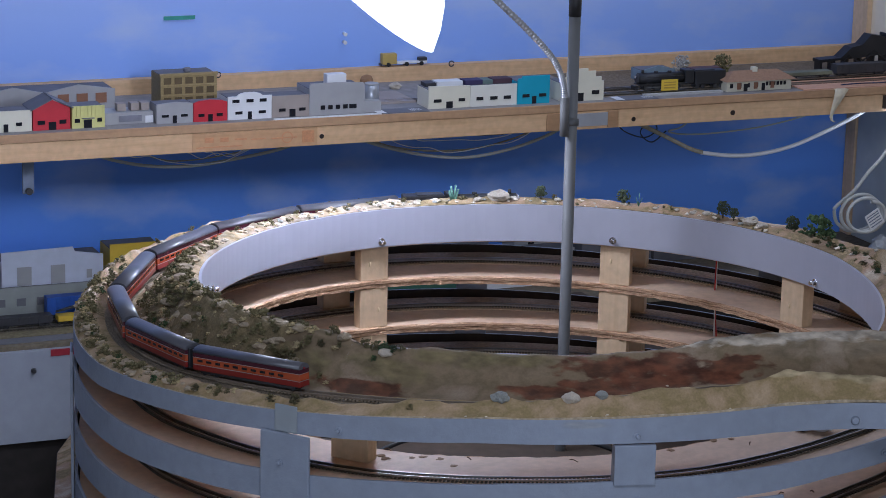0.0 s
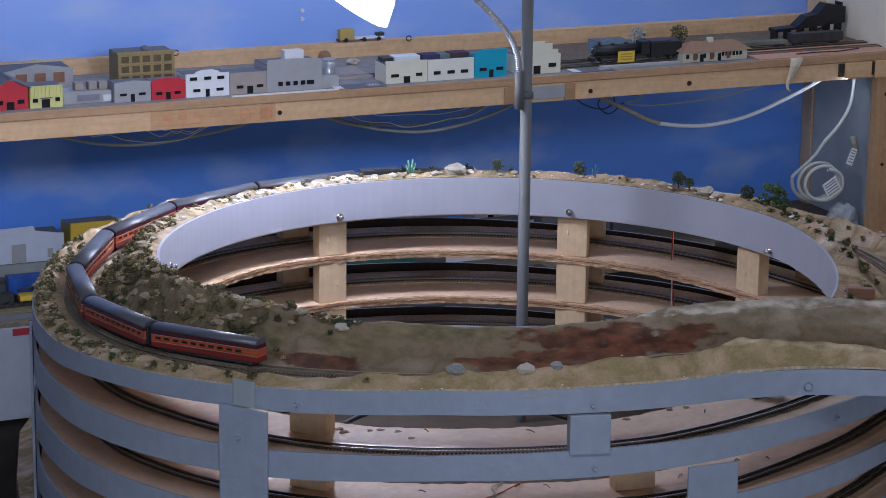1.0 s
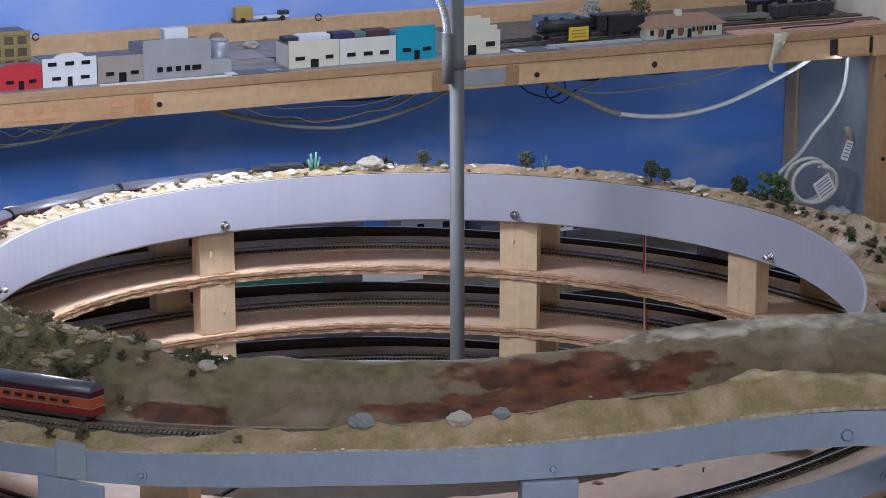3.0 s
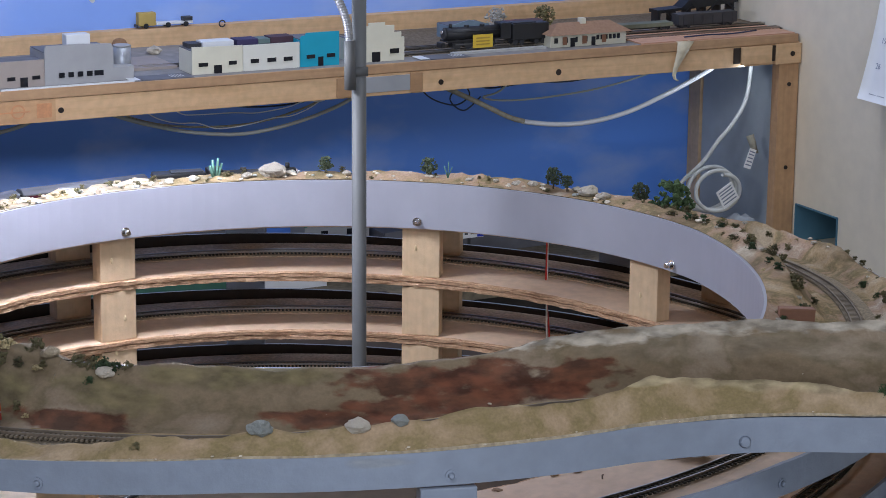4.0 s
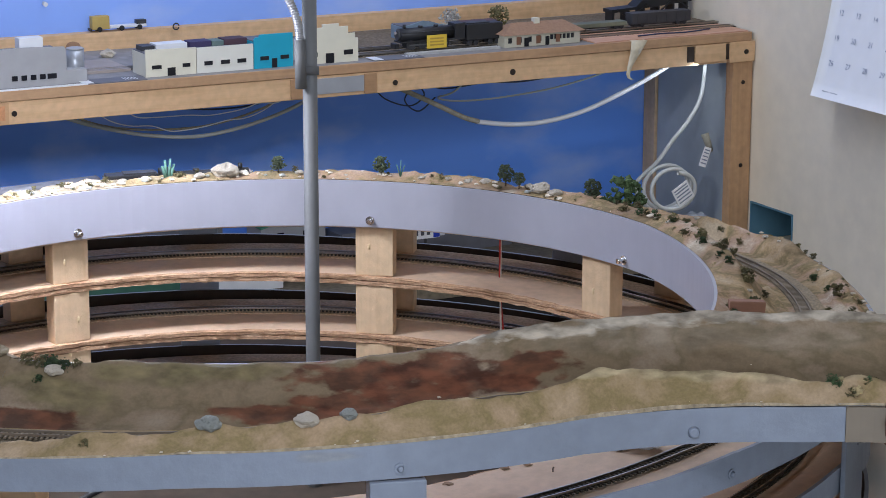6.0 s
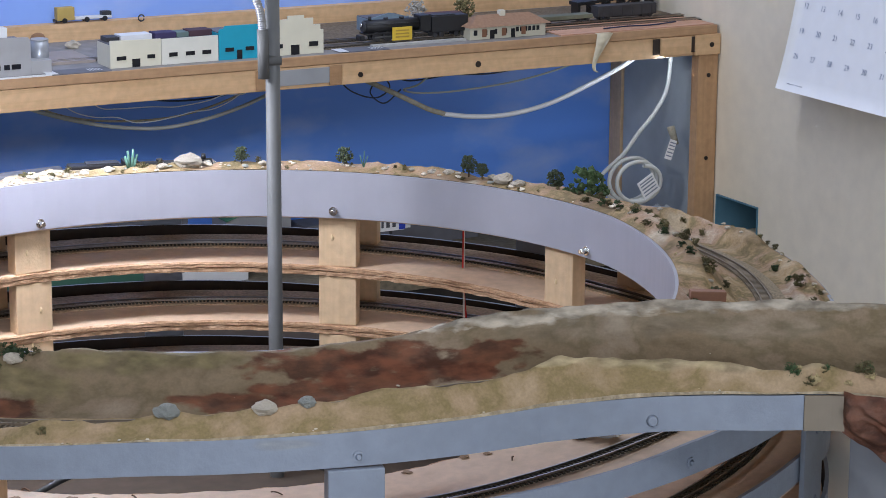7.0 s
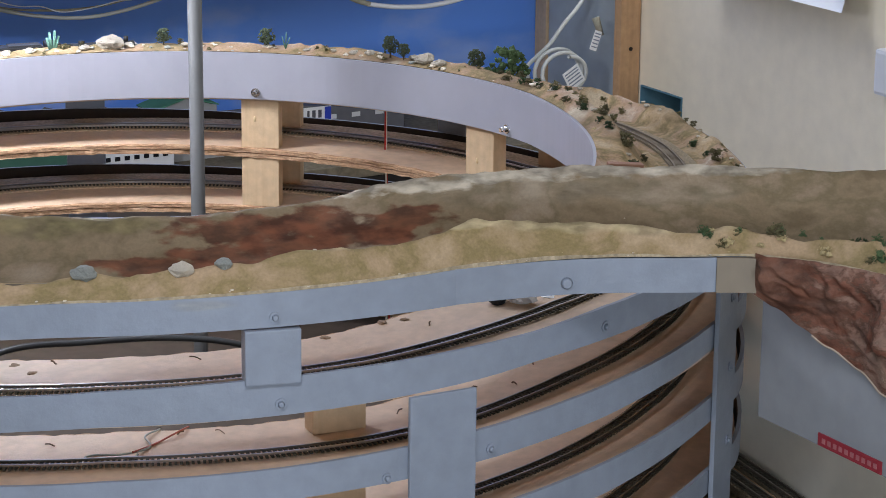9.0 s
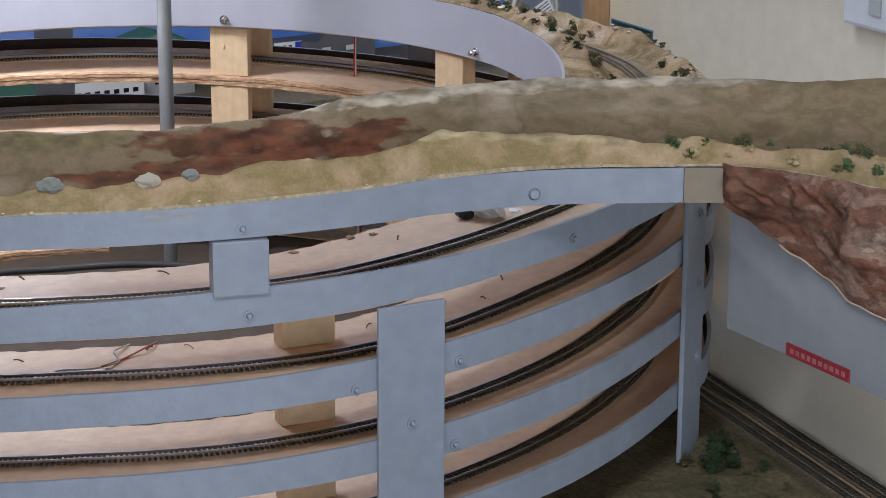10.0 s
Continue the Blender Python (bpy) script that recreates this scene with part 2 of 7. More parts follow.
BLACK = mat("black_plastic", (0.02, 0.02, 0.022), 0.45, vary=0.1)
DARK = mat("dark_metal_paint", (0.045, 0.045, 0.05), 0.5, vary=0.2)
SCREW = mat("dark_screw", (0.05, 0.04, 0.035), 0.5, metal=0.6)
WHITE = mat("white_plastic", (0.75, 0.75, 0.77), 0.45, vary=0.03)
PAPER = mat("white_paper", (0.90, 0.90, 0.91), 0.7, vary=0.02)
INK = mat("grey_ink", (0.10, 0.10, 0.12), 0.8, vary=0.05)
PALE_INK = mat("pale_blue_ink", (0.24, 0.27, 0.36), 0.8, vary=0.05)
CABLE_GREY = mat("grey_cable", (0.48, 0.50, 0.47), 0.5, vary=0.05)
CABLE_WHITE = mat("white_cable", (0.90, 0.91, 0.95), 0.4, vary=0.03)
CABLE_DARK = mat("dark_blue_cable", (0.02, 0.03, 0.08), 0.5)
CABLE_TAN = mat("tan_taped_cable", (0.40, 0.37, 0.29), 0.7, vary=0.2, scale=150)
RED = mat("red_label", (0.30, 0.025, 0.04), 0.4, vary=0.05)
YELLOW = mat("yellow_paint", (0.72, 0.50, 0.05), 0.5, vary=0.06)
STONE = mat("pale_stone", (0.60, 0.53, 0.43), 0.85, vary=0.2, scale=120, second=(0.45, 0.40, 0.33), patch=40, bump=0.6, bump_scale=150, rand=0.2)
SCRUB_STONE = mat("sandy_scrub_stone", (0.46, 0.37, 0.25), 0.9, vary=0.3, scale=120, second=(0.24, 0.19, 0.12), patch=40, bump=0.6, bump_scale=150, rand=0.25)
STONE_GREY = mat("grey_stone", (0.36, 0.37, 0.34), 0.85, vary=0.25, scale=140, second=(0.25, 0.26, 0.24), patch=50, bump=0.6, bump_scale=160, rand=0.15)
LEAF = mat("olive_foam_foliage", (0.155, 0.138, 0.062), 0.95, vary=0.45, scale=260, second=(0.29, 0.235, 0.125), patch=60, bump=0.8, bump_scale=300, rand=0.45)
LEAF_GREEN = mat("green_foam_foliage", (0.052, 0.086, 0.036), 0.95, vary=0.4, scale=260, second=(0.075, 0.11, 0.045), patch=60, bump=0.8, bump_scale=300, rand=0.35)
LEAF_MINT = mat("mint_cactus_green", (0.12, 0.25, 0.20), 0.8, vary=0.2)
TREE_LEAF = mat("dusty_tree_foliage", (0.075, 0.098, 0.058), 0.95, vary=0.4, scale=260, second=(0.12, 0.13, 0.075), patch=60, bump=0.8, bump_scale=300, rand=0.25)
TWIG = mat("brown_twig", (0.10, 0.065, 0.04), 0.9, vary=0.2)
STRAW = mat("straw_tufts", (0.40, 0.32, 0.17), 0.95, vary=0.3, scale=260, rand=0.3)


# ---- mesh helpers ----
def mesh(name, verts, faces, material, smooth=False):
    me = bpy.data.meshes.new(name)
    me.from_pydata([tuple(map(float, v)) for v in verts], [], faces)
    me.materials.append(material)
    if smooth:
        me.polygons.foreach_set("use_smooth", [True] * len(me.polygons))
    me.update()
    return me


def part(name, data, parent, label="", material=None):
    """Links a bmesh or a mesh as one object under a thing or a part."""
    if isinstance(data, bmesh.types.BMesh):
        me = bpy.data.meshes.new(name)
        data.to_mesh(me)
        data.free()
        me.materials.append(material)
        data = me
    ob = new(name, data)
    if parent:
        ob.parent = parent
    return tagged(ob, label)


def thing(name, label, category, place=(0, 0, 0), turn=0.0, group="", kind=""):
    ob = new(name)
    ob.matrix_world = pose(*place, 0, 0, turn)
    return tagged(ob, label, category, group, kind)


def box_bm(x0, y0, z0, x1, y1, z1, bevel=0.0):
    bm = bmesh.new()
    bmesh.ops.create_cube(bm, size=1)
    for v in bm.verts:
        v.co = ((x0 + x1) / 2 + v.co.x * (x1 - x0), (y0 + y1) / 2 + v.co.y * (y1 - y0), (z0 + z1) / 2 + v.co.z * (z1 - z0))
    if bevel:
        bmesh.ops.bevel(bm, geom=bm.edges[:], offset=bevel, segments=2, affect="EDGES", profile=0.6)
    return bm


def boxes_bm(items):
    verts, faces = [], []
    for x0, y0, z0, x1, y1, z1 in items:
        k = len(verts)
        verts += [(x, y, z) for z in (z0, z1) for y in (y0, y1) for x in (x0, x1)]
        faces += [[k + i for i in f] for f in ((0, 2, 3, 1), (4, 5, 7, 6), (0, 1, 5, 4), (2, 6, 7, 3), (0, 4, 6, 2), (1, 3, 7, 5))]
    return verts, faces


def cyl_bm(p, q, r, r2=None, n=20, cap=True):
    bm = bmesh.new()
    p, q = Vector(p), Vector(q)
    bmesh.ops.create_cone(bm, cap_ends=cap, segments=n, radius1=r, radius2=r if r2 is None else r2, depth=(q - p).length)
    m = Matrix.Translation((p + q) / 2) @ (q - p).to_track_quat("Z", "Y").to_matrix().to_4x4()
    bmesh.ops.transform(bm, matrix=m, verts=bm.verts)
    for f in bm.faces:
        f.smooth = len(f.verts) == 4
    return bm


def spline(points, steps=8):
    """Catmull-Rom through points."""
    pts = [np.array(p, float) for p in points]
    pts = [2 * pts[0] - pts[1]] + pts + [2 * pts[-1] - pts[-2]]
    out = []
    for a, b, c, d in zip(pts, pts[1:], pts[2:], pts[3:]):
        for k in range(steps):
            t = k / steps
            out.append(0.5 * (2 * b + (c - a) * t + (2 * a - 5 * b + 4 * c - d) * t * t + (3 * b - 3 * c + d - a) * t ** 3))
    return out + [pts[-2]]


def tube(name, points, radius, material, n=8, steps=8, rib=0.0):
    """A round cable or tube along a smooth line, with ribs where it is a flexible metal hose."""
    line = [Vector(p) for p in spline(points, steps)]
    verts, faces = [], []
    up = Vector((0.123, 0.2, 1)).normalized()
    for i, p in enumerate(line):
        d = (line[min(i + 1, len(line) - 1)] - line[max(i - 1, 0)]).normalized()
        a = d.cross(up).normalized()
        b = d.cross(a)
        verts += [p + radius * (1 + rib * (-1, 0.3, 1, 0.3)[i % 4]) * (math.cos(2 * math.pi * k / n) * a + math.sin(2 * math.pi * k / n) * b) for k in range(n)]
    for i in range(len(line) - 1):
        faces += [(i * n + k, i * n + (k + 1) % n, (i + 1) * n + (k + 1) % n, (i + 1) * n + k) for k in range(n)]
    faces += [tuple(range(n)), tuple(range(len(verts) - 1, len(verts) - 1 - n, -1))]
    return mesh(name, verts, faces, material, True)


def lump(name, size, material, seed, rough=0.35, level=2, flat=1.0):
    """A rough stone or a clump of foam foliage, resting on z = 0."""
    bm = bmesh.new()
    bmesh.ops.create_icosphere(bm, subdivisions=level, radius=1)
    off = Vector((seed * 3.7, seed * 1.3, seed * 2.1))
    for v in bm.verts:
        d = noise.noise(v.co * 1.3 + off) * rough + noise.noise(v.co * 3.4 + off) * rough * 0.5
        v.co = v.co * (1 + d)
        v.co.z = (v.co.z * flat + 0.75 * flat)
        v.co *= size
    me = bpy.data.meshes.new(name)
    bm.to_mesh(me)
    bm.free()
    me.materials.append(material)
    return me


def foliage(name, size, material, seed, count=14, tall=1.0):
    """A bush: many small uneven leaf clumps round a stem, with gaps."""
    rng = random.Random(seed)
    verts, faces = [], []
    for _ in range(count):
        a, r, h = rng.uniform(0, 6.28), rng.uniform(0, 0.8) * size, rng.uniform(0.1, 1.35 * tall) * size
        r *= 1.1 - 0.5 * h / (1.4 * tall * size)
        c = Vector((r * math.cos(a), r * math.sin(a), h))
        k, s = len(verts), size * rng.uniform(0.22, 0.45)
        turn = Euler((rng.uniform(0, 6), rng.uniform(0, 6), rng.uniform(0, 6))).to_matrix()
        for p in ((1, 0, 0), (-1, 0, 0), (0, 1, 0), (0, -1, 0), (0, 0, 1), (0, 0, -1)):
            verts.append(c + turn @ Vector(p) * s * rng.uniform(0.55, 1.25))
        for f in ((0, 2, 4), (2, 1, 4), (1, 3, 4), (3, 0, 4), (2, 0, 5), (1, 2, 5), (3, 1, 5), (0, 3, 5)):
            faces.append(tuple(k + i for i in f))
    for _ in range(count * 5):
        a, r, h = rng.uniform(0, 6.28), rng.uniform(0.3, 1.0) * size, rng.uniform(0.05, 1.55 * tall) * size
        r *= 1.1 - 0.5 * h / (1.5 * tall * size)
        c = Vector((r * math.cos(a), r * math.sin(a), h))
        k, s = len(verts), size * rng.uniform(0.08, 0.17)
        turn = Euler((rng.uniform(0, 6), rng.uniform(0, 6), rng.uniform(0, 6))).to_matrix()
        verts += [c + turn @ Vector(p) * s for p in ((1, 0, 0), (-0.6, 0.8, 0), (-0.5, -0.8, 0.2), (0, 0, 0.9))]
        faces += [(k, k + 1, k + 3), (k + 1, k + 2, k + 3), (k + 2, k, k + 3), (k, k + 2, k + 1)]
    return mesh(name, verts, faces, material)


# ---- room ----
def solid(name, items, material, label, category, kind="structure"):
    return tagged(new(name, mesh(name, *boxes_bm(items), material)), label, category, kind=kind)


EAST, NORTH = 1.365, 1.43
solid("floor", [(-4.0, -4.6, -0.1, 1.8, 1.6, 0.0)], CARPET, "grey carpeted floor of the train room", "floor")
solid("ceiling", [(-4.0, -4.6, 2.5, 1.8, 1.6, 2.6)], CEILING, "plain white ceiling of the room", "ceiling")
solid("wall_north", [(-4.0, NORTH, 0, EAST + 0.1, NORTH + 0.1, 2.5)], SKY, "wall painted as blue sky with soft clouds", "wall")
solid("wall_east", [(EAST, -4.6, 0, EAST + 0.1, 0.982, 2.5), (EAST, 1.104, 0, EAST + 0.1, NORTH, 2.5), (EAST, 0.982, 0, EAST + 0.1, 1.104, 0.654), (EAST, 0.982, 0.722, EAST + 0.1, 1.104, 2.5)],
      BEIGE, "plain beige painted wall with a small track opening", "wall")
solid("wall_south", [(-4.0, -4.7, 0, -2.0, -4.6, 2.5), (-0.6, -4.7, 0, EAST + 0.1, -4.6, 2.5), (-2.0, -4.7, 0, -0.6, -4.6, 0.3), (-2.0, -4.7, 2.0, -0.6, -4.6, 2.5)], BEIGE, "plain beige painted wall", "wall")
solid("wall_west", [(-4.1, -4.6, 0, -4.0, NORTH, 2.5)], BEIGE, "plain beige painted wall", "wall")
TEAL_DARK = mat("dark_teal_paint", (0.10, 0.22, 0.30), 0.7, vary=0.08)
solid("tunnel_lining", [(EAST + 0.1, 0.96, 0.64, EAST + 0.30, 0.982, 0.74), (EAST + 0.1, 1.104, 0.64, EAST + 0.30, 1.126, 0.74), (EAST + 0.30, 0.96, 0.64, EAST + 0.32, 1.126, 0.74),
                        (EAST + 0.1, 0.982, 0.722, EAST + 0.30, 1.104, 0.74), (EAST + 0.1, 0.982, 0.637, EAST + 0.30, 1.104, 0.654),
                        (EAST - 0.002, 0.9825, 0.6545, EAST + 0.099, 0.9845, 0.7215), (EAST - 0.002, 1.1015, 0.6545, EAST + 0.099, 1.1035, 0.7215), (EAST - 0.002, 0.985, 0.7195, EAST + 0.099, 1.101, 0.7215)], TEAL_DARK, "dark teal lining behind the wall opening", "lining")
solid("trim_corner", [(EAST - 0.012, 1.392, 0.64, EAST - 0.001, 1.428, 0.962), (EAST - 0.012, 1.375, 1.012, EAST - 0.001, 1.428, 2.5)], PINE_UP, "narrow pine corner trim beside the sky wall", "trim")
solid("trim_cove", [(-3.9, 1.408, 1.008, EAST - 0.014, NORTH - 0.001, 1.036)], PINE, "pine strip along the foot of the sky", "trim")

# window out of view, made up as the opening for the south fill
win = thing("window_1", "unseen white framed window added for the fill light", "window", kind="structure")
for a in ((-2.0, -4.68, 0.3, -1.95, -4.62, 2.0), (-0.65, -4.68, 0.3, -0.6, -4.62, 2.0), (-1.95, -4.68, 0.3, -0.65, -4.62, 0.35), (-1.95, -4.68, 1.95, -0.65, -4.62, 2.0)):
    part("window_frame", box_bm(*a, 0.003), win, "", WHITE)

# ---- helix: s is the angle run clockwise from the front, in degrees ----
R_IN, R_OUT = 0.460, 0.6256


def table(pairs):
    xs, ys = zip(*pairs)
    return lambda s: float(np.interp(s, xs, ys))


TRACK_R = table([(0, 0.553), (50, 0.555), (75, 0.563), (105, 0.566), (140, 0.553), (400, 0.553)])
TOP = table([(-200, 1.005), (-12, 1.006), (-3, 1.009), (4, 1.011), (10, 1.009), (17, 1.003), (30, 0.994), (45, 0.986), (65, 0.973), (80, 0.963), (95, 0.956), (110, 0.954), (135, 0.957), (180, 0.956), (270, 0.957), (286, 0.960), (310, 0.955), (340, 0.939), (360, 0.926)])
SLAT = table([(-200, 1.013), (-20, 1.013), (0, 1.0116), (15, 1.008), (31, 1.003), (42, 0.993), (54, 0.981), (72, 0.966), (86, 0.954), (100, 0.951), (120, 0.956), (165, 0.964), (255, 0.965), (280, 0.964), (300, 0.958), (330, 0.956), (345, 0.9495)])
RIM = table([(0, 1.034), (30, 1.030), (45, 1.0225), (55, 1.0185), (67, 1.012), (79, 1.008), (90, 1.005), (125, 1.003), (180, 1.0), (270, 1.0), (296, 0.991), (345, 0.975)])
CREST = table([(-200, 1.07), (-60, 1.075), (-30, 1.072), (-20, 1.067), (-12, 1.063), (-4, 1.056), (3, 1.050), (12, 1.044), (22, 1.040), (28, 1.038), (33, 1.039), (40, 1.039), (45, 1.031), (49, 1.029), (54, 1.036), (70, 1.034), (90, 1.028), (110, 1.012), (150, 1.004), (180, 1.005), (250, 1.006), (262, 1.006), (284, 1.007), (293, 1.002), (301, 0.987), (311, 0.973), (345, 0.968)])
HILL = table([(-200, 1.03), (-60, 1.03), (-24, 1.033), (-11, 1.042), (-2.4, 1.046), (2, 1.039), (4.5, 1.034), (11, 1.038), (16, 1.033), (22, 1.024), (28, 1.023), (33, 1.018), (37, 1.010), (43, 1.003), (54, 0.9925), (64, 0.982), (72, 0.974), (86, 0.960), (97, 0.962), (112, 0.971), (130, 0.978), (165, 0.979), (200, 0.978), (240, 0.974), (256, 0.975), (265, 0.975), (272, 0.979), (277, 0.980), (282, 0.975), (286, 0.971), (291, 0.973), (297, 0.967), (303, 0.961), (315, 0.957), (345, 0.95)])


def sag(s):
    return float(np.interp(s % 360, (0, 28, 45, 62, 80, 105, 130, 155), (0, 0, -0.008, -0.015, -0.020, -0.018, -0.008, 0)))


def deck_z(s):
    rise = float(np.interp(s % 360, (0, 4, 15, 30, 255, 300, 327, 349, 356, 360), (0.0085, 0.007, 0.003, 0, 0, 0.018, 0.026, 0.015, 0.0105, 0.0085)))
    return 0.998 - 0.074 * s / 360 + sag(s) + rise * float(np.interp(s, (300, 400, 620, 700), (0.3, 0.35, 0.8, 1.0)))


def tier_z(s):
    """Top of the plywood: at the front the tiers hang below their slats' upper edge."""
    return deck_z(s) + float(np.interp(s, (300, 326, 344, 356, 365, 376, 387, 405, 430, 640, 686, 702, 713, 725, 736, 750, 790, 1000, 1046, 1085, 1110, 1140, 1360, 1406, 1445, 1470),
                                       (0, 0, -0.0007, -0.005, -0.009, -0.010, -0.011, -0.008, 0, 0, -0.016, -0.012, -0.014, -0.012, -0.007, -0.0035, 0, 0, -0.014, -0.010, -0.004, 0, 0, -0.014, -0.010, 0)))


def at(s, r, z):
    a = radians(-90 - s)
    return (r * math.cos(a), r * math.sin(a), z)


# the way out of the helix towards the peninsula: fascia, track and ridge in plan
EXIT_F = spline([(0, -0.6256), (0.047, -0.632), (0.097, -0.6426), (0.143, -0.6605), (0.186, -0.683), (0.246, -0.714), (0.285, -0.765), (0.308, -0.83), (0.33, -0.93), (0.35, -1.05), (0.36, -1.32)], 6)
EXIT_T = spline([(0, -0.553), (0.05, -0.563), (0.1, -0.577), (0.15, -0.600), (0.205, -0.634), (0.28, -0.685), (0.37, -0.75), (0.44, -0.83), (0.48, -0.93), (0.50, -1.05), (0.51, -1.32)], 6)
EXIT_C = spline([(0, -0.487), (0.041, -0.500), (0.085, -0.520), (0.13, -0.540), (0.175, -0.566), (0.25, -0.62), (0.36, -0.69), (0.47, -0.76), (0.56, -0.85), (0.62, -1.0), (0.66, -1.32)], 6)


def section(s):
    """Plan points of ridge crest, track and fascia at s."""
    if s >= 0:
        return [np.array(at(s, r, 0)[:2]) for r in (0.487, TRACK_R(s), R_OUT - 0.001)]
    k = -s
    i = min(int(k), len(EXIT_F) - 2)
    f = k - i
    return [np.array(c[i]) * (1 - f) + np.array(c[i + 1]) * f for c in (EXIT_C, EXIT_T, EXIT_F)]


def profile(s):
    """Cross-section of the scenery on the top deck from the inner rim to the fascia."""
    c, t, f = section(s)
    tz, cz, hz, sz = TOP(s), CREST(s if s >= 0 else s * 0.9), HILL(s if s >= 0 else s * 0.9), SLAT(s)
    if s >= 0:
        inner = np.array(at(s, R_IN - 0.0008, 0)[:2])
        iz = RIM(s) + 0.0007
    else:
        back = (c - f) / np.linalg.norm(c - f)
        inner, iz = c + back * 0.027, cz - 0.03
    mix = lambda a, b, w: a * (1 - w) + b * w
    pts = [(*inner, iz), (*mix(inner, c, 0.5), mix(iz, cz, 0.7)), (*c, cz), (*mix(c, t, 0.28), mix(cz, tz, 0.42)), (*mix(c, t, 0.55), mix(cz, tz, 0.84)), (*mix(c, t, 0.76), tz + 0.001), (*t, tz), (*mix(t, f, 0.30), tz),
           (*mix(t, f, 0.45), tz + 0.001), (*mix(t, f, 0.62), mix(tz, hz, 0.65)), (*mix(t, f, 0.76), hz), (*mix(t, f, 0.9), mix(hz, sz, 0.55)), (*f, sz)]
    return pts


ROUGH = table([(0, 0.0048), (34, 0.0048), (50, 0.006), (106, 0.006), (120, 0.0065)])


def terrain(name, s0, s1, step, materials, pick, parent, label):
    rows = []
    cols = 5
    for s in np.arange(s0, s1 + 1e-6, step):
        pts = profile(float(s))
        row = []
        for a, b in zip(pts, pts[1:]):
            for k in range(cols):
                row.append(np.array(a) * (1 - k / cols) + np.array(b) * k / cols)
        row.append(np.array(pts[-1]))
        rows.append(row)
    verts, faces, mats = [], [], []
    w = len(rows[0])
    for i, row in enumerate(rows):
        for j, p in enumerate(row):
            q = Vector(p)
            calm = min(1.0, j / 6, (w - 1 - j) / 5) * (0.12 if 24 <= j <= 40 else 1.0)
            d = ROUGH(float(s0 + i * step)) * (noise.noise(q * 28) + 0.6 * noise.noise(q * 75) + 0.2 * noise.noise(q * 150))
            if j > 44 and s0 < 52:
                d = d * 0.55 + 0.0062 * noise.noise(q * 20 + Vector((0, 0, 3))) + 0.0030 * noise.noise(q * 47 + Vector((5, 0, 3)))
            if j < 24 and s0 < 52:
                d = d * 0.5 + 0.0045 * noise.noise(Vector((q.x * 16, q.y * 16, q.z * 9)))
            if s0 > 105 and (j < 22 or j > 44) and i * step > 130:
                d = d * 0.6 + (0.0045 if j < 22 else 0.007) * noise.noise(q * 13)
            if 52 <= s0 < 106 and j < 20:
                d += 0.011 * noise.noise(q * 13) * min(1.0, i / 12, (len(rows) - 1 - i) / 12)
            if s0 < 52 and 8 <= j <= 13:
                d += 0.0014 * noise.noise(q * 90)
            verts.append((q.x, q.y, q.z + d * calm))
    for i in range(len(rows) - 1):
        for j in range(w - 1):
            faces.append((i * w + j, i * w + j + 1, (i + 1) * w + j + 1, (i + 1) * w + j))
            mats.append(pick(j, float(s0 + i * step) + 4.5 * noise.noise(Vector(verts[i * w + j]) * 24)))
    me = mesh(name, verts, faces, materials[0], True)
    for m in materials[1:]:
        me.materials.append(m)
    me.polygons.foreach_set("material_index", mats)
    return part(name, me, parent, label)


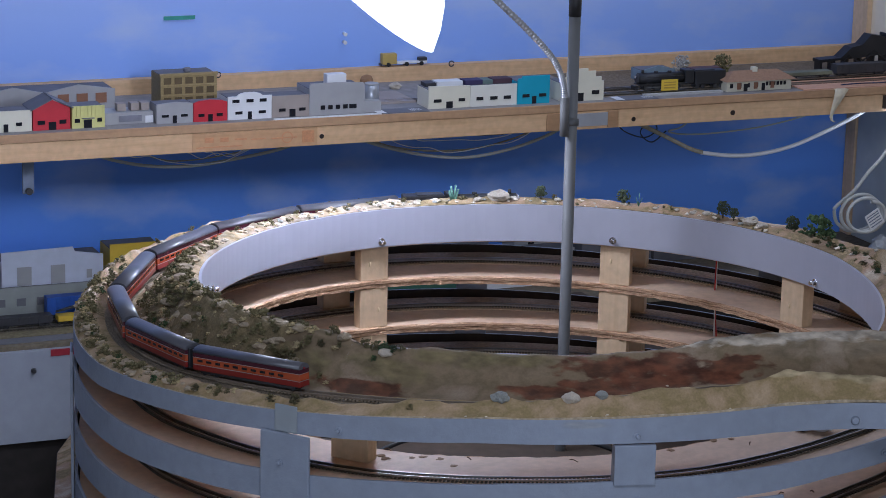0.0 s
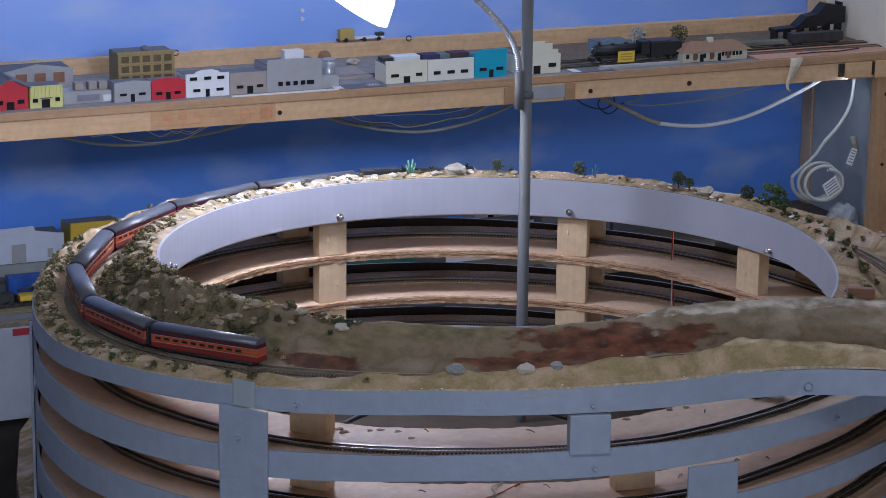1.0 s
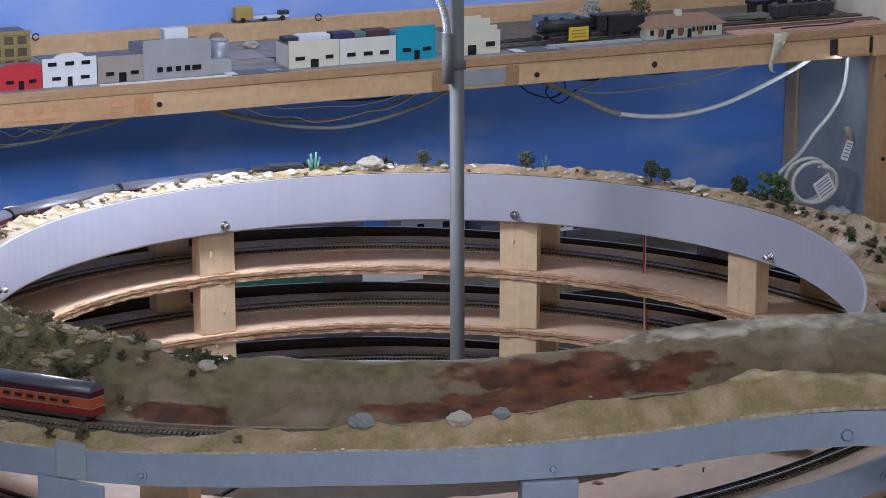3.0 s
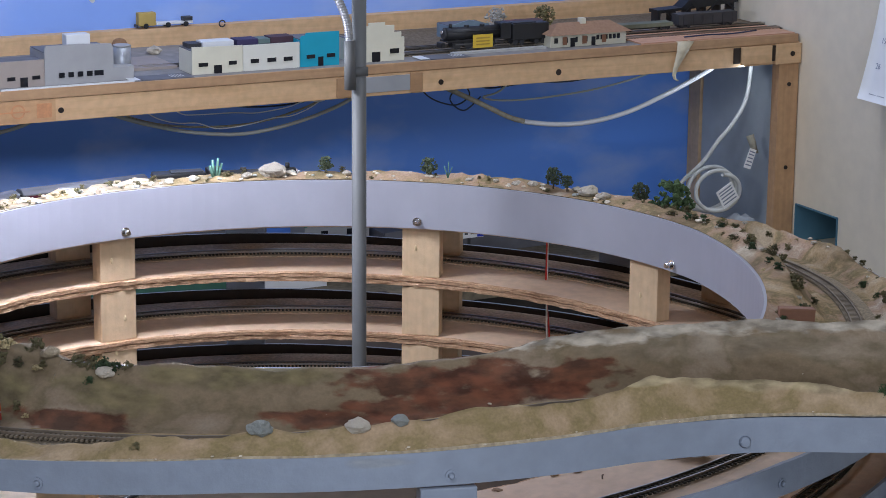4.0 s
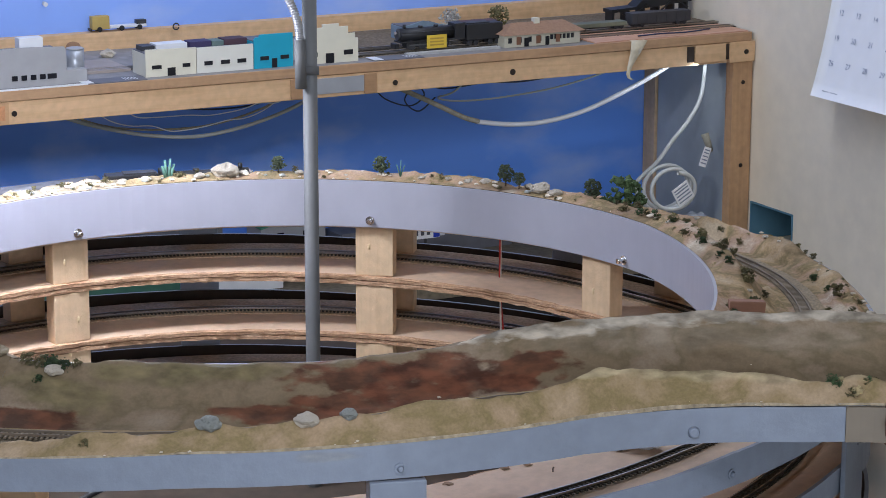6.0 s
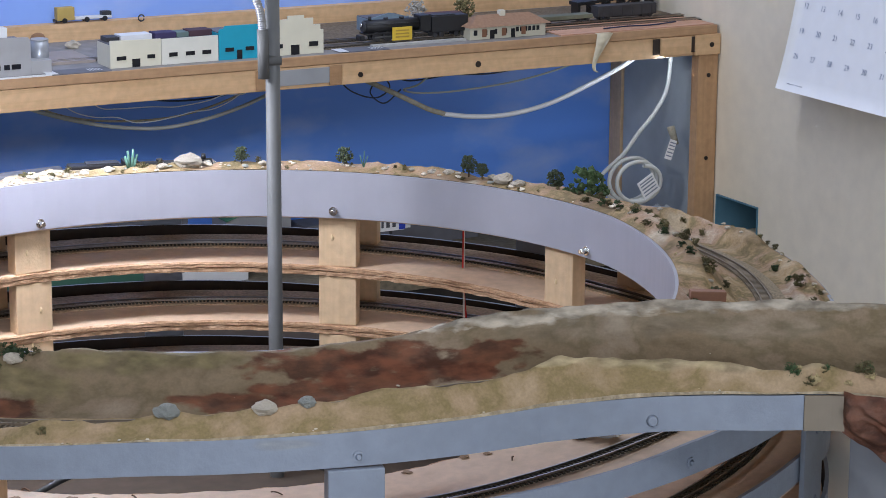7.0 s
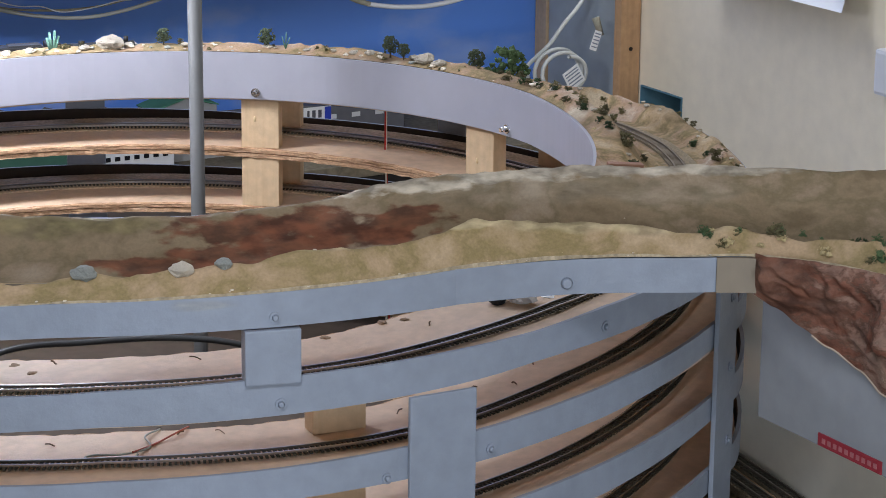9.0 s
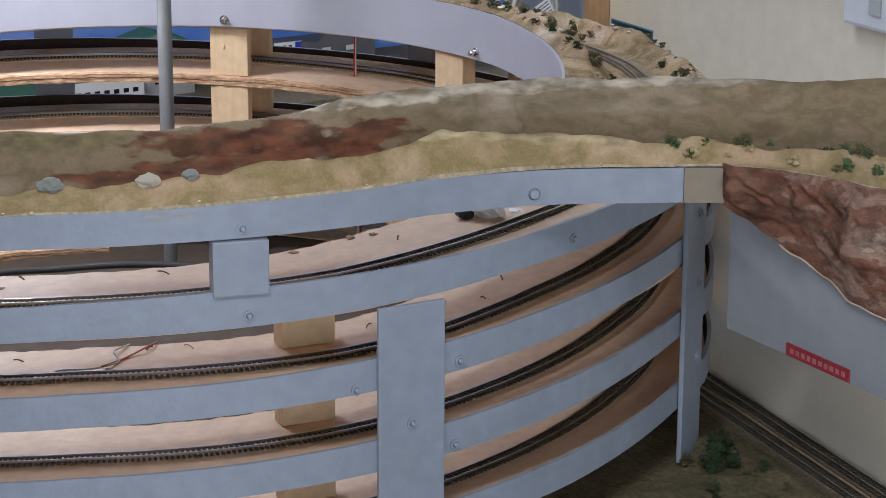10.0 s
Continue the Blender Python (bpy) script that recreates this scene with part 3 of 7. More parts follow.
def stained(m, spots, colour, strength=0.9, crisp=0.25, wander=1.7, scale=34):
    """Adds washes of one colour with soft noisy edges at given places (x, y, z, radii)."""
    n, l = m.node_tree.nodes, m.node_tree.links
    b = n["Principled BSDF"]
    src = b.inputs["Base Color"].links[0].from_socket
    co = next(x for x in n if x.bl_idname == "ShaderNodeTexCoord")
    wob = n.new("ShaderNodeTexNoise")
    wob.inputs["Scale"].default_value, wob.inputs["Detail"].default_value, wob.inputs["Distortion"].default_value = scale, 8, 0.15
    lie = n.new("ShaderNodeMapping")
    lie.inputs["Scale"].default_value = (0.8, 0.8, 2.2)
    l.new(co.outputs["Object"], lie.inputs["Vector"])
    l.new(lie.outputs["Vector"], wob.inputs["Vector"])
    streak = n.new("ShaderNodeTexNoise")
    streak.inputs["Scale"].default_value, streak.inputs["Detail"].default_value, streak.inputs["Distortion"].default_value = 48, 8, 0.1
    l.new(lie.outputs["Vector"], streak.inputs["Vector"])
    tint = n.new("ShaderNodeValToRGB")
    tint.color_ramp.elements[0].position, tint.color_ramp.elements[1].position = 0.38, 0.66
    tint.color_ramp.elements[0].color, tint.color_ramp.elements[1].color = (*[c * 0.55 for c in colour], 1), (*[c * 1.75 for c in colour], 1)
    l.new(streak.outputs["Fac"], tint.inputs["Fac"])
    for x, y, z, rx, ry, rz in spots:
        mp = n.new("ShaderNodeMapping")
        mp.vector_type = "TEXTURE"
        mp.inputs["Location"].default_value, mp.inputs["Scale"].default_value = (x, y, z), (rx, ry, rz)
        l.new(co.outputs["Object"], mp.inputs["Vector"])
        ln = n.new("ShaderNodeVectorMath")
        ln.operation = "LENGTH"
        l.new(mp.outputs["Vector"], ln.inputs[0])
        add = n.new("ShaderNodeMath")
        add.operation = "MULTIPLY_ADD"
        add.inputs[1].default_value, add.inputs[2].default_value = wander, -wander / 2
        l.new(wob.outputs["Fac"], add.inputs[0])
        tot = n.new("ShaderNodeMath")
        l.new(ln.outputs["Value"], tot.inputs[0])
        l.new(add.outputs[0], tot.inputs[1])
        edge = n.new("ShaderNodeMapRange")
        edge.inputs["From Min"].default_value, edge.inputs["From Max"].default_value = 0.95 + crisp, 0.95 - crisp
        edge.inputs["To Max"].default_value = strength
        l.new(tot.outputs[0], edge.inputs["Value"])
        mx = n.new("ShaderNodeMix")
        mx.data_type = "RGBA"
        l.new(tint.outputs["Color"], mx.inputs["B"])
        l.new(edge.outputs["Result"], mx.inputs["Factor"])
        l.new(src, mx.inputs["A"])
        src = mx.outputs["Result"]
    l.new(src, b.inputs["Base Color"])


stained(PLASTER, [(-0.30, -0.405, 1.031, 0.07, 0.06, 0.009), (-0.235, -0.445, 1.034, 0.05, 0.05, 0.006), (-0.36, -0.36, 1.012, 0.05, 0.05, 0.012), (-0.43, -0.25, 1.0, 0.06, 0.07, 0.02)], (0.165, 0.14, 0.060), 0.5)
stained(PLASTER, [(0.10, -0.55, 1.045, 0.11, 0.06, 0.012), (-0.22, -0.462, 1.049, 0.12, 0.04, 0.006), (0.2, -0.62, 1.05, 0.1, 0.08, 0.012)], (0.25, 0.215, 0.165), 0.25)
stained(PLASTER, [(-0.204, -0.478, 1.006, 0.062, 0.05, 0.006), (-0.148, -0.495, 1.011, 0.055, 0.05, 0.008), (-0.090, -0.506, 1.0155, 0.055, 0.05, 0.009), (-0.125, -0.487, 1.030, 0.075, 0.05, 0.0105), (-0.075, -0.493, 1.031, 0.045, 0.05, 0.010), (-0.045, -0.512, 1.018, 0.045, 0.05, 0.007),
                  (0.018, -0.512, 1.028, 0.042, 0.05, 0.011), (-0.012, -0.512, 1.017, 0.03, 0.05, 0.006), (-0.385, -0.345, 0.990, 0.055, 0.06, 0.010)], (0.122, 0.043, 0.021), 0.88, 0.16, 2.5, 42)

stained(SAND, [(*at(264, 0.495, 0.99), 0.05, 0.06, 0.03), (*at(290, 0.49, 0.985), 0.05, 0.07, 0.03), (*at(278, 0.60, 0.985), 0.05, 0.06, 0.02), (*at(305, 0.60, 0.98), 0.05, 0.06, 0.02), (*at(240, 0.5, 1.0), 0.06, 0.03, 0.02), (*at(150, 0.5, 0.99), 0.1, 0.05, 0.02)], (0.155, 0.105, 0.055), 0.55)

# pale rubble wash under the lamp, bleaching the sand as its light does
stained(SAND, [(*at(128, 0.49, 0.99), 0.08, 0.08, 0.04), (*at(150, 0.48, 0.99), 0.11, 0.06, 0.04), (*at(173, 0.48, 0.99), 0.09, 0.05, 0.04)], (0.34, 0.30, 0.245), 0.5, 0.2, 2.4, 60)
stained(REDROCK, [(0.255, -0.728, 0.995, 0.03, 0.035, 0.035), (0.275, -0.765, 0.978, 0.03, 0.03, 0.014)], (0.105, 0.042, 0.024), 0.75, 0.2, 1.6, 60)
stained(GREY, [(-0.212, -0.589, 1.0, 0.028, 0.03, 0.005)], (0.25, 0.235, 0.19), 0.35)
# paler wash along the ridge crest and the tops of the hills
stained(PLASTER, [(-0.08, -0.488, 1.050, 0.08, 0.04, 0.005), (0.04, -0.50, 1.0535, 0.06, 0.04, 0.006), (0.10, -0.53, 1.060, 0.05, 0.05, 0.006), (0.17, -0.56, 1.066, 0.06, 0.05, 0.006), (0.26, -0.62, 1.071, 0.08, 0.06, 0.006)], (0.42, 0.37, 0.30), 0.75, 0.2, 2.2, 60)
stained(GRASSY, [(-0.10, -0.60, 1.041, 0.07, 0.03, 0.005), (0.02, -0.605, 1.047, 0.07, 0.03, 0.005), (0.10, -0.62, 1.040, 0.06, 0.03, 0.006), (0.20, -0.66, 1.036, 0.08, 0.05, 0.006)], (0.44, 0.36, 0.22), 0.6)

helix = thing("train_helix", "spiral wooden helix with grey slats and plywood decks", "helix")
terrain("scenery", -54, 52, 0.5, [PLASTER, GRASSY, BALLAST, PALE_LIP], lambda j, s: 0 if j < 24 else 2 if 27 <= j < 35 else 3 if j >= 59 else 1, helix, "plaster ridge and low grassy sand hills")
terrain("scenery", 52, 106, 0.6, [SOIL, GRASSY, BALLAST, PALE_LIP, PLASTER], lambda j, s: (4 if s < 62 else 0) if j < 25 else 2 if 27 <= j < 35 else 3 if j >= 59 else 1, helix, "brown rocky slope with sand strip")
terrain("scenery", 106, 326, 0.75, [SAND, SAND, TRACKBED], lambda j, s: 0 if j < 27 else 2 if j < 36 else 1, helix, "rough sand-coloured desert scenery")


def draw_in(s):
    """The lower tiers stand a little further in at the side of the low track."""
    return float(np.interp(s % 360, (240, 262, 300, 318), (0, 0.014, 0.014, 0)))


def band(name, s0, s1, r0, r1, bottom, top, material, step=2.0, inside=None, pulled=False):
    """A bent board between two radii, from s0 to s1."""
    verts, faces, mats = [], [], []
    ss = np.arange(s0, s1 + 1e-6, step)
    for s in ss:
        s = float(s)
        d = draw_in(s) if pulled else 0.0
        verts += [at(s, r0 - d, bottom(s)), at(s, r1 - d, bottom(s)), at(s, r1 - d, top(s)), at(s, r0 - d, top(s))]
    for i in range(len(ss) - 1):
        for k in range(4):
            faces.append((4 * i + k, 4 * i + (k + 1) % 4, 4 * i + 4 + (k + 1) % 4, 4 * i + 4 + k))
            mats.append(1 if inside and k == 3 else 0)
    e = 4 * (len(ss) - 1)
    faces += [(3, 2, 1, 0), (e, e + 1, e + 2, e + 3)]
    mats += [0, 0]
    me = mesh(name, verts, faces, material)
    if inside:
        me.materials.append(inside)
    me.polygons.foreach_set("material_index", mats)
    for i, p in enumerate(me.polygons):
        p.use_smooth = False
    return me


FASCIA_H = table([(0, 0.0308), (20, 0.0288), (45, 0.0280), (56, 0.0255), (75, 0.0255), (105, 0.032), (300, 0.034), (344, 0.0295)])
part("inner_band", band("inner_band", 18, 335, R_IN - 0.004, R_IN, lambda s: RIM(s) - 0.057, lambda s: RIM(s) + float(np.interp(s, (20, 45, 110, 130), (0.0, 0.0022, 0.0022, 0.0))), WHITE_BAND), helix, "smooth white plastic band round the well")
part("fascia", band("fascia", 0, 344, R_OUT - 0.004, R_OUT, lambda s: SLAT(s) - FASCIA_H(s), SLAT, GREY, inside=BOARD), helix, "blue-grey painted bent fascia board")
# the fascia runs on along the way out
fv, ff = [], []
for i in range(0, 31):
    p, q = EXIT_F[i], EXIT_F[i + 1]
    d = (q - p) / np.linalg.norm(q - p)
    nrm = np.array((-d[1], d[0]))
    for w, z in ((0, 0.9810), (0, 1.0118), (0.004, 1.0118), (0.004, 0.9810)):
        fv.append((*(p + nrm * w), z))
for i in range(30):
    ff += [(4 * i + k, 4 * i + (k + 1) % 4, 4 * i + 4 + (k + 1) % 4, 4 * i + 4 + k) for k in range(4)]
part("fascia", mesh("fascia", fv[:4 * 28], [f for f in ff if max(f) < 4 * 28], GREY), helix)
part("fascia_patch", mesh("fascia_patch", [(x - 0.001, y - 0.002, z) for x, y, z in fv[4 * 27:]], [tuple(v - 108 for v in f) for f in ff if min(f) >= 108], TAN), helix, "tan filler patch")
part("deck", band("deck", 0, 344, R_IN + 0.002, R_OUT - 0.005, lambda s: TOP(s) - 0.016, lambda s: TOP(s) - 0.004, PLY), helix)


TOP_UP = table([(344, 0.0125), (352, 0.0085), (377, 0.0075), (391, 0.0038), (401, 0.0035), (410, 0.001), (440, 0)])
LOW_UP = table([(344, 0.0155), (352, 0.0150), (357, 0.0120), (369, 0.0085), (376, 0.0078), (393, 0.0070), (401, 0.004), (410, 0.001), (430, 0)])
LOW_LAP = table([(0, 0.0045), (40, 0.004), (70, 0), (300, 0), (325, 0.009), (332, 0.008), (345, 0.0042), (360, 0.0045)])


def slat_top(s):
    return deck_z(s) + TOP_UP(s) + float(np.interp(s % 360, (0, 60, 115, 150, 175, 200, 220, 245, 290, 325, 360), (0.005, 0.005, 0.017, 0.016, 0.014, 0.012, 0.007, 0.007, 0.012, 0.005, 0.005)))


def slat_foot(s):
    return deck_z(s) - 0.028 + (LOW_UP(s) if s < 500 else LOW_LAP(s % 360))


def ragged_deck(s0, s1):
    """A plywood tier with a torn inner edge."""
    verts, faces, mats = [], [], []
    ss = np.arange(s0, s1 + 1e-6, 0.3)
    for s in ss:
        s = float(s)
        z = tier_z(s)
        p = Vector(at(s, 1, s * 0.01))
        ri = R_IN + 0.004 + 0.009 * float(np.interp((s + 90) % 360, (30, 60, 130, 170), (0, 1, 1, 0))) * (1 if s > 600 else 0.2) + 0.0022 * noise.noise(p * 26) + 0.0013 * noise.noise(p * 48)
        lift = 0.0008 * noise.noise(p * 50)
        under = ri + 0.0012 + 0.0024 * noise.noise(p * 40 + Vector((7, 0, 0)))
        verts += [at(s, under + 0.004, z - 0.0125), at(s, 0.619 - draw_in(s), z - 0.0125), at(s, 0.619 - draw_in(s), z), at(s, ri + 0.004, z + 0.0004), at(s, ri - 0.0005, z - 0.0008 + lift), at(s, ri, z - 0.0052 + lift), at(s, ri + 0.004, z - 0.0058),
                  at(s, under, z - 0.0066), at(s, under, z - 0.0115)]
    for i in range(len(ss) - 1):
        for k in range(9):
            faces.append((9 * i + k, 9 * i + (k + 1) % 9, 9 * i + 9 + (k + 1) % 9, 9 * i + 9 + k))
            mats.append(1 if k >= 3 else 0)
    e = 9 * (len(ss) - 1)
    faces += [tuple(range(8, -1, -1)), tuple(range(e, e + 9))]
    mats += [0, 0]
    me = mesh("deck", verts, faces, PLY)
    me.materials.append(PLY_EDGE)
    me.polygons.foreach_set("material_index", mats)
    return me


for k in range(1, 5):
    part("deck", ragged_deck(360 * k - 16, min(360 * k + 344, 1640)), helix, "pale plywood tier with a torn edge")
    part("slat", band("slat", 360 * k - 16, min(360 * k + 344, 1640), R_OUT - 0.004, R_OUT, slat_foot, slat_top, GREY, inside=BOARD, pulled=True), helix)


# strip behind the far track only, its brown raised to carry light
LIT_BED = mat("lit_brown_roadbed", (0.62, 0.47, 0.32), 0.95, vary=0.25, scale=260, second=(0.40, 0.29, 0.18), patch=22, amount=0.7, bump=0.5, bump_scale=400)
for k in range(1, 5):
    part("roadbed", band("roadbed", 360 * k + 126, 360 * k + 296, 0.543, 0.611, lambda s: tier_z(s) + 0.0001, lambda s: tier_z(s) + 0.0016, LIT_BED, 1.5), helix, "brown track bed, lightened as if lit")


def upright(s, width, r0, r1, z0, z1, material, name="post", parent=None, label=""):
    bm = box_bm(-width / 2, -r1, z0, width / 2, -r0, z1, 0.0012)
    bmesh.ops.transform(bm, matrix=Matrix.Rotation(radians(-s), 4, "Z"), verts=bm.verts)
    return part(name, bm, parent, label, material)


def round_bolt(s, z, r, material, parent, size=0.0048, inward=False):
    """A bolt head with its washer on a curved board."""
    sign = -1 if inward else 1
    bm = cyl_bm((0, -r, z), (0, -r - sign * 0.0015, z), size, n=16)
    head = cyl_bm((0, -r - sign * 0.0015, z), (0, -r - sign * (0.010 if inward else 0.004), z), size * 0.62, size * (0.55 if inward else 0.35), n=6 if inward else 12)
    tmp = bpy.data.meshes.new("bolt_head")
    head.to_mesh(tmp)
    head.free()
    bm.from_mesh(tmp)
    bpy.data.meshes.remove(tmp)
    bmesh.ops.transform(bm, matrix=Matrix.Rotation(radians(-s), 4, "Z"), verts=bm.verts)
    return part("bolt", bm, parent, "", material)


# grey uprights on the outside, pine blocks behind them
post_l = upright(52.3, 0.066, R_OUT + 0.0005, R_OUT + 0.0045, 0.66, 0.957, GREY, parent=helix)
upright(14.9, 0.047, R_OUT - 0.015, R_OUT + 0.0035, 0.930, 0.977, GREY, parent=helix)
post_b = upright(1.2, 0.064, R_OUT + 0.0005, R_OUT + 0.0050, 0.66, 0.9065, GREY, parent=helix)
post_r = upright(324.3, 0.055, R_OUT + 0.0005, R_OUT + 0.0055, 0.66, 0.9665, GREY, parent=helix)
for s in (285, 240, 195, 150, 105):
    upright(s, 0.05, R_OUT + 0.0005 - draw_in(s), R_OUT + 0.0045 - draw_in(s), 0.66, SLAT(s) - 0.035, GREY, parent=helix)
upright(52.3, 0.030, R_OUT + 0.0006, R_OUT + 0.0016, 0.958, 0.990, mat("masking_tape", (0.30, 0.33, 0.35), 0.6, vary=0.05), name="tape_patch", parent=helix, label="torn pale masking tape")
for s in (50, 6):
    for k in range(1 if s == 6 else 0, 4):
        upright(s, 0.05, 0.500, 0.522, tier_z(s + 360 * (k + 1)) + 0.0005, (TOP(s) - 0.0165 if k == 0 else tier_z(s + 360 * k) - 0.0125), PINE_UP, name="spacer_block", parent=helix)
for s, r, z, own in ((46.1, R_OUT, 0.970, helix), (14.7, R_OUT, 0.987, helix), (-10.5, R_OUT, 0.991, helix), (52.9, R_OUT + 0.0045, 0.92, post_l), (14.3, R_OUT, 0.912, helix), (344.6, R_OUT, 0.932, helix),
                     (5.8, R_OUT, 0.836, helix), (356.6, R_OUT, 0.846, helix), (357, R_OUT, 0.770, helix), (323.5, R_OUT + 0.0055, 0.905, post_r), (323.5, R_OUT + 0.0055, 0.835, post_r), (323.5, R_OUT + 0.0055, 0.76, post_r), (1.2, R_OUT + 0.005, 0.80, post_b)):
    if s >= 0:
        round_bolt(s, z, r, GREY, own)
    else:
        bm = cyl_bm((0.0990, -0.6428, z), (0.0978, -0.6467, z), 0.0056, 0.0035, n=16)
        part("bolt", bm, own, "", GREY)
# inner pine blocks between the tiers, and their mates at the outside
for s in (172.5, 219.0, 257.0, 122.0, 297.0):
    for k in range(4):
        top = RIM(s) - 0.060 if k == 0 else tier_z(s + 360 * k) - 0.0125
        upright(s, 0.047, R_IN + 0.007, R_IN + 0.028, tier_z(s + 360 * (k + 1)) + 0.0005, top, PINE_UP, name="spacer_block", parent=helix)
        upright(s, 0.047, 0.588, 0.610, tier_z(s + 360 * (k + 1)) + 0.0005, (TOP(s) - 0.0165 if k == 0 else top), PINE_UP, name="spacer_block", parent=helix)
GLUE = mat("dried_glue", (0.78, 0.60, 0.36), 0.35, vary=0.1)
for s, z in ((171.5, 0.915), (173.5, 0.842), (172.0, 0.80), (218.2, 0.916), (219.6, 0.872), (219.0, 0.80), (256.5, 0.90), (257.6, 0.838)):
    drop = bmesh.new()
    bmesh.ops.create_icosphere(drop, subdivisions=2, radius=0.0026)
    bmesh.ops.transform(drop, matrix=Matrix.Translation(at(s, R_IN + 0.0072, z)) @ Matrix.Diagonal((0.7, 0.7, 1.5, 1)), verts=drop.verts)
    part("glue_drop", drop, helix, "", GLUE)
for s in (173.1, 218.7, 264.7, 121.5):
    round_bolt(s, 0.9515 if s > 130 else 0.96, R_IN - 0.004, CHROME, helix, 0.0055, True)


# ---- track ----
def way(s, lower):
    if lower:
        p = at(s, 0.560, max(tier_z(s) + 0.0017, TOP(s) - 0.0038) if s < 352 else tier_z(s) + 0.0017)
    else:
        t = section(s)[1]
        p = (t[0], t[1], TOP(s) + 0.0015)
    return np.array(p)


def lay_track(s0, s1, step, lower):
    track = thing("track", "narrow model track with dark ties and metal rails", "track", group="helix track")
    line = [way(float(s), lower) for s in np.arange(s0, s1 + 1e-6, 0.5)]
    dist = np.concatenate(([0], np.cumsum([np.linalg.norm(b - a) for a, b in zip(line, line[1:])])))
    arr = np.array(line)
    get = lambda d: np.array([np.interp(d, dist, arr[:, k]) for k in range(3)])
    tv, tf = [], []
    for d in np.arange(0, dist[-1], step):
        p, q = get(d), get(d + 0.002)
        f = (q - p) / np.linalg.norm(q - p)
        n = np.array((f[1], -f[0], 0))
        k = len(tv)
        for z in (0, 0.0018):
            for a, b in ((-1, -1), (1, -1), (1, 1), (-1, 1)):
                tv.append(p + n * a * 0.0095 + f * b * 0.0012 + (0, 0, z))
        tf += [tuple(k + i for i in f4) for f4 in ((4, 5, 6, 7), (0, 1, 5, 4), (1, 2, 6, 5), (2, 3, 7, 6), (3, 0, 4, 7))]
    tagged(part("tie_strip", mesh("tie_strip", tv, tf, TIE if lower else TIE_TOP), track), kind="stuff")
    for side in (-0.0054, 0.0054):
        rv, rf = [], []
        for i in range(len(line)):
            f = line[min(i + 1, len(line) - 1)] - line[max(i - 1, 0)]
            f = f / np.linalg.norm(f)
            n = np.array((f[1], -f[0], 0))
            for w, z in ((-0.0007, 0.0018), (0.0007, 0.0018), (0.0007, 0.0040), (-0.0007, 0.0040)):
                rv.append(line[i] + n * (side + w) + (0, 0, z))
        for i in range(len(line) - 1):
            rf += [(4 * i + k, 4 * i + (k + 1) % 4, 4 * i + 4 + (k + 1) % 4, 4 * i + 4 + k) for k in range(4)]
        part("rail", mesh("rail", rv, rf, RAIL if lower else RAIL_TOP), track)
    return track


lay_track(-52, 325, 0.0048, False)
lay_track(326, 1640, 0.0048, True)


# ---- base level, shelves and benchwork ----
base = thing("base_board", "low wooden base board with sand scenery", "benchwork")
outline = [(-0.66, -0.35), (-0.64, 0.1), (-0.60, 0.3), (-0.545, 0.5), (-0.43, 0.72), (-0.22, 1.10), (0.60, 1.10), (0.56, -1.40), (0.08, -1.40), (0.04, -0.80), (-0.40, -0.72)]
bm = bmesh.new()
ring = [bm.verts.new((x, y, 0.632)) for x, y in outline]
bm.faces.new(ring)
up = bmesh.ops.extrude_face_region(bm, geom=bm.faces[:])
bmesh.ops.translate(bm, vec=(0, 0, 0.022), verts=[v for v in up["geom"] if isinstance(v, bmesh.types.BMVert)])
bmesh.ops.recalc_face_normals(bm, faces=bm.faces)
part("board", bm, base, "", mat("brown_base_board", (0.06, 0.043, 0.031), 0.8, vary=0.2, scale=50))
gv, gf = [], []
GX, GY = np.linspace(0.06, 0.553, 50), np.linspace(-1.38, -0.40, 90)
for y in GY:
    for x in GX:
        q = Vector((x, y, 0))
        inside = math.hypot(x, y) > 0.625
        gv.append((x, y, 0.6545 + (0.006 + 0.010 * noise.noise(q * 14) + 0.005 * noise.noise(q * 50)) * (1 if inside else 0) * (1 if x < 0.42 else 0.2)))
w = len(GX)
gf = [(j * w + i, j * w + i + 1, (j + 1) * w + i + 1, (j + 1) * w + i) for j in range(len(GY) - 1) for i in range(w - 1)]
part("ground_scenery", mesh("ground_scenery", gv, gf, mat("dark_ground_cover", (0.17, 0.135, 0.075), 0.95, vary=0.35, scale=160, second=(0.09, 0.085, 0.04), patch=22, amount=0.8, bump=0.9, bump_scale=90), True), base, "rough sandy ground cover")
gv, gf = [], []
for i, y in enumerate(np.linspace(-0.30, 0.70, 70)):
    edge = float(np.interp(y, (-0.35, 0.1, 0.3, 0.5, 0.72), (-0.66, -0.64, -0.60, -0.545, -0.43)))
    for j in range(10):
        x = edge + 0.001 + j * 0.016
        q = Vector((x, y, 0.3))
        gv.append((x, y, 0.655 + (0.014 + 0.010 * noise.noise(q * 16)) * math.sin(min(1, j / 5) * 1.57)))
gf = [(j * 10 + i, j * 10 + i + 1, (j + 1) * 10 + i + 1, (j + 1) * 10 + i) for j in range(69) for i in range(9)]
part("bank_scenery", mesh("bank_scenery", gv, gf, SAND, True), base, "sand bank along the edge")
for x, y in ((-0.5, -0.3), (0.5, -1.3), (0.5, 0.95), (-0.15, 0.95), (0.14, -1.3)):
    part("leg", box_bm(x - 0.03, y - 0.03, 0, x + 0.03, y + 0.03, 0.631, 0.002), base, "", PINE_UP)

